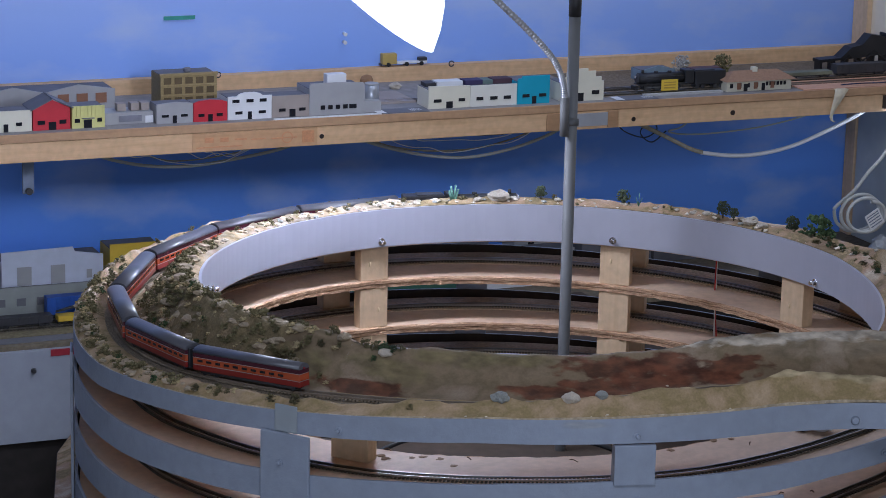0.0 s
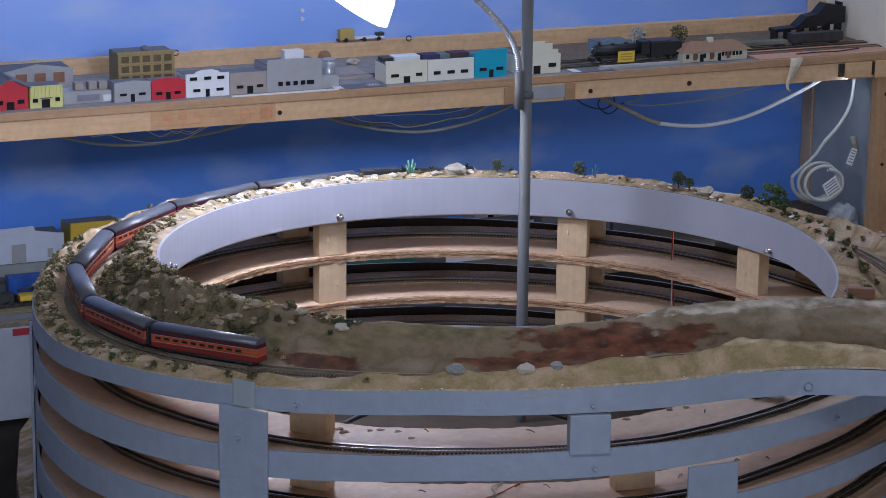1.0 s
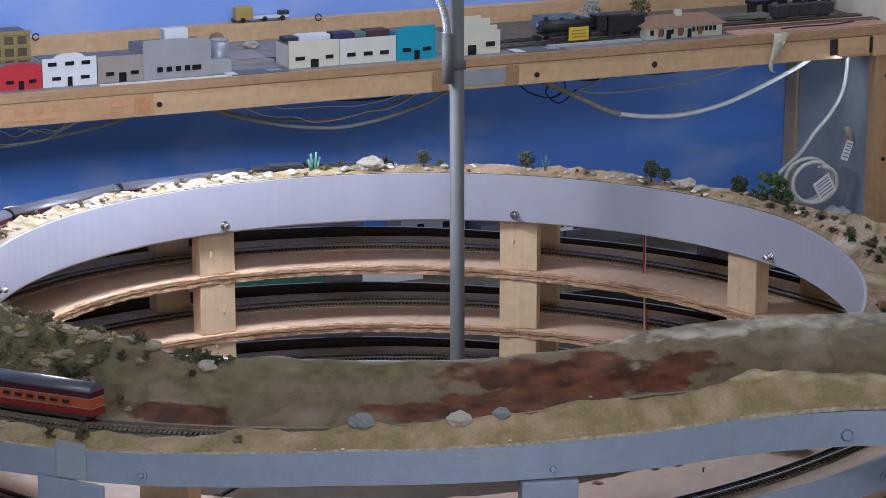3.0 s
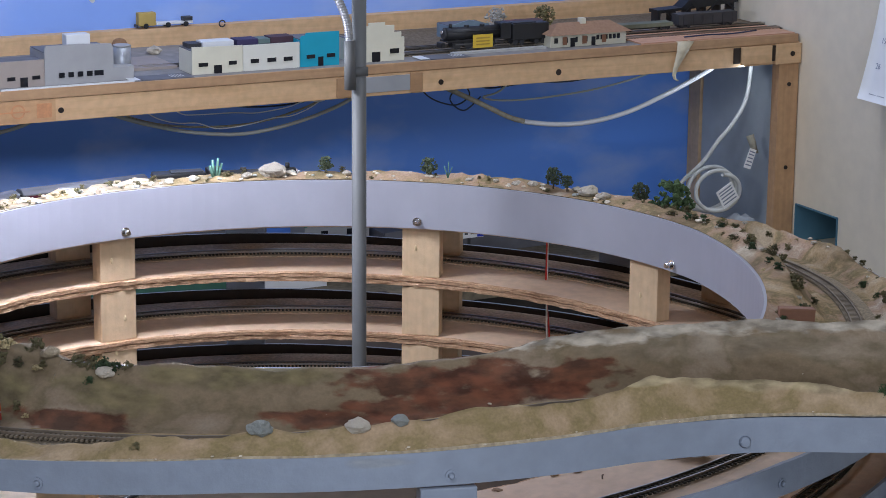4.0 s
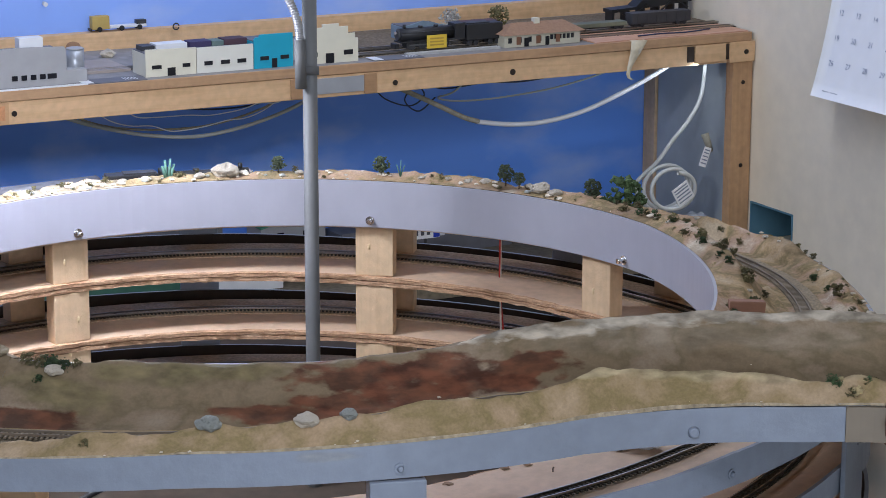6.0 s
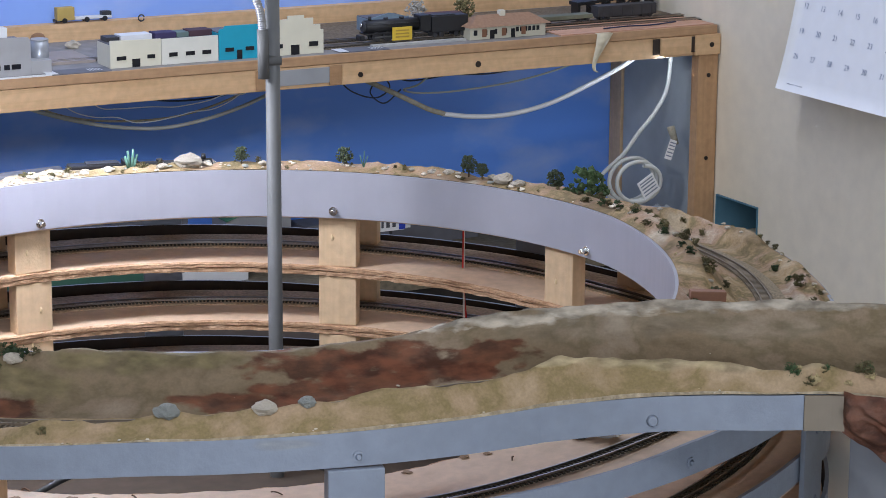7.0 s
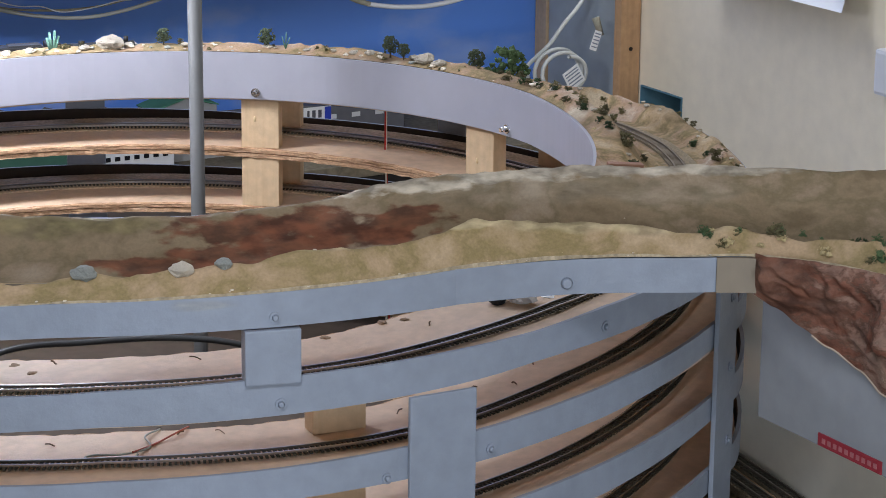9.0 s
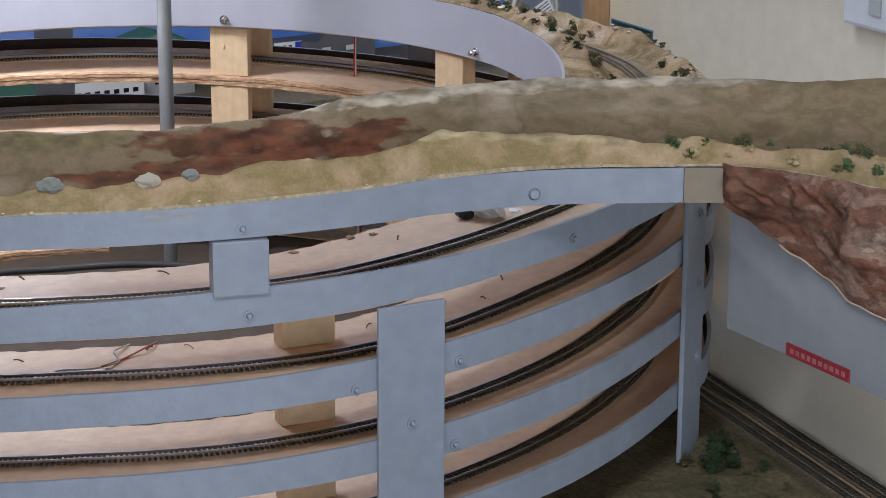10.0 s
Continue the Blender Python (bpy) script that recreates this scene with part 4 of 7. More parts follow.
low = thing("lower_shelf", "low railway shelf with a pale grey fascia", "shelf")
part("board", box_bm(-3.6, 1.112, 0.618, 1.36, 1.425, 0.640, 0.001), low, "earth-brown painted board", mat("earth_brown_paint", (0.17, 0.14, 0.095), 0.9, vary=0.25, scale=120, second=(0.10, 0.09, 0.07), patch=12))
fascia = part("fascia_panel", box_bm(-3.6, 1.100, 0.470, -0.2, 1.111, 0.633, 0.001), low, "pale grey painted panel", PALE_PANEL)
part("label_strip", box_bm(-0.405, 1.0985, 0.621, -0.20, 1.1005, 0.633, 0.0003), fascia, "red embossed label strip", RED)
part("knob", cyl_bm((-0.435, 1.100, 0.598), (-0.435, 1.092, 0.598), 0.005, 0.003, n=14), fascia, "", DARK)
# near-black sheet added to stand for the dark void under the shelf
part("skirt", box_bm(-3.6, 1.116, 0.0, 1.36, 1.122, 0.617, 0.0008), low, "near-black sheet for the dark void below", mat("under_shelf_dark", (0.022, 0.018, 0.016), 0.9, vary=0.2))
for x in (-3.4, -2.2, -1.0, 0.2, 1.3):
    part("leg", box_bm(x - 0.03, 1.36, 0, x + 0.03, 1.42, 0.617, 0.002), low, "", PINE_UP)

# peninsula to the right of the helix: red rock face over a grey panel
pen = thing("peninsula", "scenic peninsula with red rock over grey panel", "benchwork")
rv, rf = [], []
cols, rows = 120, 30
lower_rim = []
for j in range(rows + 1):
    for i in range(cols + 1):
        k = 30 + i * (len(EXIT_F) - 31) / cols
        a, f = int(min(k, len(EXIT_F) - 2)), k - int(min(k, len(EXIT_F) - 2))
        p = np.array(EXIT_F[a]) * (1 - f) + np.array(EXIT_F[a + 1]) * f
        v, ease = j / rows, min(1, i / 6)
        low_z = float(np.interp(i, (0, 4, 8, 14, 26, 50, 120), (0.980, 0.975, 0.968, 0.959, 0.941, 0.916, 0.890))) + 0.003 * noise.noise(Vector((i * 0.16, 0, 4)))
        z = 1.0165 * (1 - v) + low_z * v
        x0 = p[0] * (1 - v) + min(p[0], 0.297) * v
        q = Vector((p[0], p[1], z))
        bulge = 0.006 * math.sin(v * 3.1) * ease
        tilted = Vector((q.x + q.z * 0.8, q.y - q.z * 0.6, q.z * 1.5))
        crag = 0.014 * noise.noise(q * 17) + 0.015 * (0.5 - abs(noise.noise(tilted * 24))) + 0.006 * (0.4 - abs(noise.noise(tilted * 62))) + 0.003 * noise.noise(q * 130)
        crag *= ease * (0.3 + math.sin(min(v + 0.15, 1) * 2.6)) * (1 - 0.75 * v ** 3)
        rv.append((x0 - bulge - crag - 0.002, p[1] - (bulge + crag) * 0.35, z))
        if j == rows and i >= 20 and i % 4 == 0:
            lower_rim.append((rv[-1][0] - 0.001, rv[-1][1], z))
w = cols + 1
rf = [(j * w + i, (j + 1) * w + i, (j + 1) * w + i + 1, j * w + i + 1) for j in range(rows) for i in range(cols)]
part("rock_face", mesh("rock_face", rv, rf, REDROCK, True), pen, "craggy red-brown plaster rock")
part("plaster_edge", tube("plaster_edge", lower_rim, 0.0009, mat("raw_plaster", (0.46, 0.37, 0.29), 0.9, vary=0.2), 6, 3), pen, "raw pale plaster edge")
panel = part("side_panel", box_bm(0.300, -1.38, 0.842, 0.306, -0.654, 0.978, 0.0008), pen, "plain grey painted panel", GREY_FLAT)
bars = boxes_bm([(0.2979, -0.824 + 0.0078 * k, 0.8465, 0.2984, -0.8195 + 0.0078 * k, 0.8510) for k in range(10)])
strip = part("label_strip", box_bm(0.2985, -0.829, 0.843, 0.3005, -0.743, 0.8545, 0.0003), panel, "red embossed label strip", RED)
part("embossed_bars", mesh("embossed_bars", *bars, mat("pale_red_emboss", (0.45, 0.16, 0.17), 0.5)), strip)
part("deck", box_bm(0.307, -1.38, 0.955, 0.66, -0.80, 0.975, 0.001), pen, "", PLY)
# low track along a beige backdrop that runs aslant behind the helix
SLANT = pose(0.5318, -0.3152, 0, 0, 0, -8.46)


def slanted(name, bm, parent, label, material):
    bmesh.ops.transform(bm, matrix=SLANT, verts=bm.verts)
    return part(name, bm, parent, label, material)


slanted("backdrop", box_bm(0.0, -1.08, 0.6545, 0.009, 0.02, 0.955, 0.0008), pen, "plain beige backdrop behind the low track", mat("cream_backdrop_paint", (0.90, 0.85, 0.74), 0.7, vary=0.03))
slanted("roadbed_strip", box_bm(-0.030, -1.08, 0.6555, -0.0305 + 0.012, 0.02, 0.661, 0.001), pen, "", PINE)
for k, x in enumerate((-0.0145, -0.044)):
    t = thing("track", "low level track with dark ties beside backdrop", "track", group="base track")
    tv, tf = boxes_bm([(x - 0.0095, y, 0.6635, x + 0.0095, y + 0.0026, 0.6655) for y in np.arange(-1.07, 0.02 - 0.03 * k, 0.0048)])
    me = mesh("tie_strip", tv, tf, TIE)
    me.transform(SLANT)
    tagged(part("tie_strip", me, t), kind="stuff")
    slanted("roadbed", box_bm(x - 0.0125, -1.07, 0.655, x + 0.0125, 0.02, 0.6634, 0.0015), t, "", BALLAST)
    for o in (-0.0054, 0.0054):
        slanted("rail", box_bm(x + o - 0.0007, -1.07, 0.6655, x + o + 0.0007, 0.02, 0.6678), t, "", RAIL)

# upper shelf along the sky wall
shelf = thing("upper_shelf", "pine-fronted shelf carrying a model town", "shelf")
part("board", box_bm(-3.6, 1.1105, 0.996, 1.362, 1.428, 1.008, 0.0008), shelf, "grey painted plywood board", SHELF_TOP)
part("edge_strip", box_bm(-3.6, 1.1065, 0.9945, 1.358, 1.1100, 1.0090, 0.0008), shelf, "worn plywood edge", wood("ply_edge_strip", (0.50, 0.31, 0.17), (0.34, 0.19, 0.10)))
front = part("front_rail", box_bm(-3.6, 1.1085, 0.960, 1.312, 1.128, 0.9935, 0.001), shelf, "pine front rail", PINE)
for x, z in ((0.086, 0.976), (0.697, 0.974), (-0.52, 0.975)):
    part("screw", cyl_bm((x, 1.1085, z), (x, 1.1070, z), 0.0042, n=12), front, "", SCREW)
part("knot", cyl_bm((0.905, 1.1085, 0.975), (0.905, 1.1078, 0.975), 0.005, n=12), front, "", BOARD)
stamp = mat("faded_orange_stamp", (0.62, 0.30, 0.14), 0.7, vary=0.15, scale=200)
tv, tf = boxes_bm([(-0.150, 1.1078, 0.9615, 0.078, 1.1086, 0.9925)])
stampboard = part("stamped_board", mesh("stamped_board", tv, tf, wood("stamped_pine", (0.60, 0.36, 0.19), (0.50, 0.28, 0.13))), front, "board with a faded orange stamp")
tv, tf = boxes_bm([(-0.143, 1.1070, 0.967, -0.06, 1.1077, 0.969), (-0.128, 1.1070, 0.976, -0.112, 1.1077, 0.985), (-0.100, 1.1070, 0.976, -0.085, 1.1077, 0.984), (-0.074, 1.1070, 0.978, -0.052, 1.1077, 0.981),
                   (-0.044, 1.1070, 0.977, -0.018, 1.1077, 0.979), (0.050, 1.1070, 0.967, 0.072, 1.1077, 0.988), (-0.007, 1.1070, 0.9765, 0.040, 1.1077, 0.9785)])
part("stamp_print", mesh("stamp_print", tv, tf, stamp), stampboard, "faded orange print bars")
bm = bmesh.new()
bmesh.ops.create_circle(bm, segments=24, radius=0.0105)
hole = bmesh.ops.extrude_edge_only(bm, edges=bm.edges[:])
for v in [g for g in hole["geom"] if isinstance(g, bmesh.types.BMVert)]:
    v.co *= 0.78
bmesh.ops.transform(bm, matrix=pose(0.022, 1.1072, 0.978, 90), verts=bm.verts)
part("stamp_ring", bm, stampboard, "", stamp)
part("steel_plate", box_bm(0.557, 1.1055, 0.966, 0.643, 1.1082, 0.990, 0.0006), front, "grey metal joining plate", mat("grey_plate", (0.34, 0.35, 0.37), 0.5, vary=0.06))
for x0, x1 in ((0.520, 0.545), (0.643, 0.664)):
    part("end_block", box_bm(x0, 1.1050, 0.962, x1, 1.1082, 0.992, 0.0006), front, "", wood("dark_pine", (0.42, 0.25, 0.13), (0.30, 0.17, 0.08)))
# dark blocks stand for the shaded notches in the front rail
for x0, x1 in ((1.232, 1.245), (1.306, 1.316)):
    part("gap_shadow_block", box_bm(x0, 1.1062, 0.966, x1, 1.1082, 0.992, 0.0004), front, "", BOARD)
part("end_block", box_bm(1.246, 1.103, 0.964, 1.305, 1.1082, 0.993, 0.0008), front, "", PINE)
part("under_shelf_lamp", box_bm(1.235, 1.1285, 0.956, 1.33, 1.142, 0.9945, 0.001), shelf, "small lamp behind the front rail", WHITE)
part("end_panel", box_bm(1.3565, 1.132, 0.641, 1.3635, 1.388, 0.959, 0.0008), shelf, "blue-grey painted end panel", mat("blue_grey_board", (0.50, 0.535, 0.54), 0.45, vary=0.06, scale=30, second=(0.43, 0.465, 0.475), patch=9))
post = part("corner_post", box_bm(1.3235, 1.1085, 0.641, 1.3625, 1.129, 0.9600, 0.001), shelf, "pine corner post", wood("orange_pine_post", (0.54, 0.33, 0.175), (0.43, 0.25, 0.125), (60, 60, 4)))
cap = part("post_cap", box_bm(1.3135, 1.103, 0.9602, 1.3625, 1.128, 0.9940, 0.001), shelf, "", PINE)
part("screw", cyl_bm((1.345, 1.103, 0.977), (1.345, 1.1015, 0.977), 0.0042, n=12), cap, "", SCREW)
for z in (0.925, 0.784):
    part("screw", cyl_bm((1.344, 1.1085, z), (1.344, 1.107, z), 0.0035, n=12), post, "", SCREW)
brk = part("shelf_bracket", box_bm(-0.425, 1.20, 0.885, -0.405, 1.206, 0.995, 0.001), shelf, "grey steel bracket", mat("bracket_grey", (0.20, 0.24, 0.32), 0.5))
part("bolt", cyl_bm((-0.415, 1.200, 0.890), (-0.415, 1.192, 0.890), 0.006, n=10), brk, "", DARK)

# cables under the shelf
for label, material, radius, pts in (
        ("grey cable bundle sagging below the shelf", CABLE_GREY, 0.0030, [(-0.30, 1.25, 0.962), (-0.282, 1.25, 0.935), (-0.201, 1.25, 0.912), (-0.118, 1.25, 0.905), (-0.033, 1.25, 0.912), (0.074, 1.25, 0.93), (0.12, 1.25, 0.962)]),
        ("thin pale cable sagging below the shelf", CABLE_TAN, 0.0013, [(-0.25, 1.255, 0.962), (-0.16, 1.255, 0.918), (-0.06, 1.255, 0.918), (0.03, 1.255, 0.936), (0.08, 1.255, 0.962)]),
        ("grey cable bundle sagging below the shelf", CABLE_GREY, 0.0030, [(0.17, 1.25, 0.962), (0.214, 1.25, 0.935), (0.286, 1.25, 0.911), (0.359, 1.25, 0.895), (0.434, 1.25, 0.889), (0.52, 1.25, 0.901), (0.603, 1.25, 0.927), (0.66, 1.25, 0.962)]),
        ("tan cable sagging below the shelf", CABLE_TAN, 0.0018, [(0.19, 1.26, 0.962), (0.25, 1.26, 0.925), (0.33, 1.26, 0.906), (0.44, 1.26, 0.902), (0.54, 1.26, 0.922), (0.63, 1.26, 0.962)]),
        ("dark cable sagging below the shelf", CABLE_DARK, 0.0014, [(0.33, 1.27, 0.962), (0.42, 1.27, 0.930), (0.52, 1.27, 0.926), (0.60, 1.27, 0.945), (0.66, 1.27, 0.962)]),
        ("tan taped cable under the shelf", CABLE_TAN, 0.0042, [(0.72, 1.2, 0.962), (0.757, 1.2, 0.944), (0.813, 1.2, 0.917), (0.865, 1.2, 0.891), (0.894, 1.2, 0.881)]),
        ("thick white cable sagging below the shelf", CABLE_WHITE, 0.0040, [(0.891, 1.2, 0.881), (0.948, 1.2, 0.872), (1.012, 1.2, 0.870), (1.087, 1.2, 0.881), (1.163, 1.2, 0.906), (1.24, 1.2, 0.938), (1.28, 1.2, 0.962)]),
        ("thin grey cable under the shelf", CABLE_GREY, 0.0016, [(0.90, 1.22, 0.962), (0.86, 1.22, 0.930), (0.83, 1.22, 0.922), (0.865, 1.22, 0.914), (0.938, 1.22, 0.913), (1.044, 1.22, 0.921), (1.142, 1.22, 0.940), (1.18, 1.22, 0.962)]),
        ("thin dark blue cable loop under the shelf", CABLE_DARK, 0.0012, [(0.70, 1.21, 0.962), (0.73, 1.21, 0.930), (0.775, 1.21, 0.915), (0.80, 1.21, 0.93), (0.785, 1.21, 0.947), (0.765, 1.21, 0.925), (0.79, 1.21, 0.905), (0.82, 1.21, 0.925)]),
        ("dark blue cable under the shelf", CABLE_DARK, 0.0014, [(0.80, 1.23, 0.962), (0.84, 1.23, 0.935), (0.92, 1.23, 0.938), (1.0, 1.23, 0.935), (1.08, 1.23, 0.945), (1.13, 1.23, 0.962)])):
    tagged(new("cable", tube("cable", pts, radius, material)), label, "cable", "cables below the shelf")
rng = random.Random(8)
for x0, x1, low in ((-0.27, 0.06, 0.912), (-0.22, 0.09, 0.922), (-0.12, 0.02, 0.926), (0.22, 0.60, 0.905), (0.26, 0.62, 0.918)):
    pts = []
    for k in range(13):
        u = k / 12
        pts.append((x0 + (x1 - x0) * u, 1.245 + rng.uniform(-0.004, 0.004), low + (0.962 - low) * abs(2 * u - 1) ** 2.2 + (rng.uniform(-0.006, 0.006) if 0 < k < 12 else 0)))
    tagged(new("cable", tube("cable", pts, 0.0009, CABLE_WHITE)), "thin pale wire tangled below the shelf", "cable", "cables below the shelf")
tagged(new("cable", tube("cable", [(-0.30, 0.23, 0.66), (-0.18, 0.262, 0.668), (-0.08, 0.267, 0.70), (0.015, 0.256, 0.70), (0.109, 0.226, 0.70), (0.186, 0.19, 0.69), (0.26, 0.15, 0.66)], 0.004, BLACK)), "black cable lying in the helix well", "cable")
# clear tape folded over the shelf edge, its free end narrowing and curling
tape = [(1.124, 1.150, 1.116, 1.0092), (1.122, 1.152, 1.1045, 1.0085), (1.120, 1.141, 1.1035, 0.993), (1.1165, 1.131, 1.1025, 0.980), (1.113, 1.122, 1.1015, 0.968), (1.1105, 1.117, 1.100, 0.957), (1.112, 1.117, 1.098, 0.951), (1.118, 1.1225, 1.097, 0.9475)]
tv = [(x, y - thick, z + thick * 0.3) for x0, x1, y, z in tape for x, thick in ((x0, 0), (x1, 0), (x1, 0.0008), (x0, 0.0008))]
tf = [(4 * k + m, 4 * k + (m + 1) % 4, 4 * k + 4 + (m + 1) % 4, 4 * k + 4 + m) for k in range(len(tape) - 1) for m in range(4)] + [(3, 2, 1, 0), tuple(4 * len(tape) - 4 + m for m in range(4))]
tagged(new("clear_tape", mesh("clear_tape", tv, tf, mat("clear_tape", (0.62, 0.55, 0.40), 0.3, vary=0.15, scale=90), True)), "strip of clear tape hanging over the shelf edge", "tape")
pts = [(1.33, 1.2, 0.958), (1.323, 1.2, 0.891), (1.299, 1.2, 0.849), (1.268, 1.2, 0.818), (1.24, 1.2, 0.785), (1.203, 1.2, 0.757)]
for k in range(1, 30):
    a = 2.4 + k * 0.62
    pts.append((1.243 + (0.050 - 0.0004 * k) * math.cos(a), 1.198 - 0.0018 * k, 0.742 + (0.040 - 0.0003 * k) * math.sin(a)))
coil = thing("coiled_cable", "coiled white cord with paper tag in the corner", "cable")
part("cord", tube("cord", pts, 0.0036, mat("pale_grey_cord", (0.68, 0.69, 0.66), 0.45, vary=0.05), steps=5), coil)
for x, z, turn, wdt in ((1.294, 0.797, 20, 0.014), (1.252, 0.738, -30, 0.034)):
    bm = box_bm(-wdt / 2, -0.0006, -0.017, wdt / 2, 0.0006, 0.017)
    bmesh.ops.transform(bm, matrix=pose(x, 1.14, z, 0, turn, 0), verts=bm.verts)
    tag = part("paper_tag", bm, coil, "white printed paper tag", PAPER)
    tv, tf = boxes_bm([(-wdt * 0.4, -0.0009, z0, wdt * 0.4, -0.00062, z0 + 0.002) for z0 in (-0.012, -0.006, 0.0, 0.006, 0.011)])
    ink = mesh("print_bars", tv, tf, PALE_INK)
    ink.transform(pose(x, 1.14, z, 0, turn, 0))
    part("print_bars", ink, tag)
part("strain_relief", cyl_bm((1.312, 1.17, 0.83), (1.318, 1.16, 0.80), 0.007, 0.005, n=12), coil, "", CABLE_TAN)
white_bag = lump("plastic_bag", 0.03, mat("clear_plastic_bag", (0.55, 0.58, 0.62), 0.25, vary=0.1), 5, 0.5, 3, 1.0)
bag = tagged(new("plastic_bag", white_bag), "crumpled clear plastic bag in the shelf corner", "bag")
bag.location = (1.315, 1.19, 0.64)

# floor lamp with gooseneck, standing in the well of the helix
lamp = thing("floor_lamp", "grey metal floor lamp with gooseneck and lit shade", "lamp")
part("base", cyl_bm((0.171, 0.277, 0.0), (0.171, 0.277, 0.022), 0.12, 0.11, n=40), lamp, "", STEEL)
pole = part("pole", cyl_bm((0.173, 0.2765, 0.02), (0.1700, 0.278, 1.312), 0.0085, n=24), lamp, "", STEEL)
part("pole_cap", cyl_bm((0.1700, 0.278, 1.312), (0.1699, 0.278, 1.35), 0.0092, n=24), lamp, "black plastic cap", BLACK)
part("clamp", cyl_bm((0.158, 0.272, 1.158), (0.176, 0.266, 1.158), 0.0055, n=16), pole, "", STEEL)
part("sleeve", cyl_bm((0.1555, 0.270, 1.138), (0.1545, 0.270, 1.195), 0.0066, n=20), lamp, "", STEEL)
part("gooseneck", tube("gooseneck", [(0.1545, 0.270, 1.19), (0.152, 0.271, 1.215), (0.142, 0.274, 1.242), (0.123, 0.279, 1.268), (0.090, 0.286, 1.302), (0.052, 0.294, 1.338), (0.02, 0.30, 1.372), (-0.02, 0.302, 1.405), (-0.052, 0.30, 1.412)], 0.0046, mat("gooseneck_metal", (0.42, 0.43, 0.46), 0.35, metal=0.7, vary=0.05), 12, 36, 0.11), lamp)
axis = Vector((-0.54, 0.23, -0.81)).normalized()
shade_profile = [(0.000, 0.018), (0.012, 0.026), (0.030, 0.044), (0.055, 0.064), (0.085, 0.080), (0.115, 0.090), (0.116, 0.088), (0.085, 0.077), (0.055, 0.061), (0.030, 0.041), (0.012, 0.023)]
sv, sf = [], []
tip = Vector((-0.116, 0.308, 1.323)) - axis * 0.115
side_a = axis.cross(Vector((0, 1, 0))).normalized()
side_b = axis.cross(side_a)
NS = 40
for d, r in shade_profile:
    sv += [tip + axis * d + r * (math.cos(6.28319 * k / NS) * side_a + math.sin(6.28319 * k / NS) * side_b) for k in range(NS)]
sf = [(i * NS + k, i * NS + (k + 1) % NS, (i + 1) * NS + (k + 1) % NS, (i + 1) * NS + k) for i in range(len(shade_profile) - 1) for k in range(NS)]
part("shade", mesh("shade", sv, sf, glass_glow("lit_white_glass", (0.90, 0.93, 1.0), 2.6), True), lamp, "white glowing glass shade")
part("socket", cyl_bm(tip - axis * 0.03, tip + axis * 0.012, 0.018, 0.021, n=20), lamp, "", STEEL)
part("bulb", cyl_bm(tip + axis * 0.012, tip + axis * 0.06, 0.012, 0.02, n=16), lamp, "lit bulb", glass_glow("lit_bulb", (0.9, 0.95, 1.0), 6.0))

# wall calendar with its lower edge curling off the wall
cal = thing("wall_calendar", "white paper calendar page curling off the wall", "calendar")


def cal_at(y, z, lift=0.0):
    v = (1.30 - z) / 0.357
    return (EAST - 0.004 - 0.050 * max(0.0, v) ** 2.2 - lift, y, z)


cv, cf = [], []
NY, NZ = 12, 16
for lift in (0.0, 0.0012):
    for j in range(NZ + 1):
        for i in range(NY + 1):
            cv.append(cal_at(0.872 - 0.36 * i / NY, 1.30 - 0.357 * j / NZ, lift))
W1, N1 = NY + 1, (NY + 1) * (NZ + 1)
for j in range(NZ):
    for i in range(NY):
        q = (j * W1 + i, j * W1 + i + 1, (j + 1) * W1 + i + 1, (j + 1) * W1 + i)
        cf += [q, tuple(N1 + v for v in reversed(q))]
rim_i = [i for i in range(W1)] + [j * W1 + NY for j in range(1, NZ + 1)] + [NZ * W1 + i for i in range(NY - 1, -1, -1)] + [j * W1 for j in range(NZ - 1, 0, -1)]
cf += [(a, b, N1 + b, N1 + a) for a, b in zip(rim_i, rim_i[1:] + rim_i[:1])]
page = part("page", mesh("page", cv, cf, PAPER, True), cal)
iv, ifc = [], []
for y0, y1 in ((0.846, 0.828), (0.825, 0.806)):
    k = len(iv)
    iv += [cal_at(y, z, 0.0016) for z in (0.9535, 0.9550) for y in (y0, y1)]
    ifc.append((k, k + 1, k + 3, k + 2))
part("imprint_bars", mesh("imprint_bars", iv, ifc, mat("faint_imprint", (0.60, 0.61, 0.66), 0.8)), page)
for day in range(1, 32):
    col, row = (day + 2) % 7, (day + 2) // 7
    font = bpy.data.curves.new("day_number", "FONT")
    font.body, font.size, font.align_x, font.align_y, font.offset = str(day), 0.0125, "CENTER", "CENTER", 0.0
    tmp = new("day_number_text", font)
    bpy.context.view_layer.update()
    me = bpy.data.meshes.new_from_object(tmp.evaluated_get(bpy.context.evaluated_depsgraph_get()))
    bpy.data.objects.remove(tmp)
    y, z = 0.839 - 0.0433 * col, 1.1535 - 0.039 * row
    x = cal_at(y, z)[0]
    tilt = math.atan2(cal_at(y, z + 0.01)[0] - cal_at(y, z - 0.01)[0], 0.02)
    me.transform(pose(x - 0.0034, y, z, 0, 0, 0) @ Matrix.Rotation(tilt, 4, "Y") @ pose(0, 0, 0, 90, 0, -90))
    me.materials.clear()
    me.materials.append(PALE_INK)
    part("day_number", me, page)


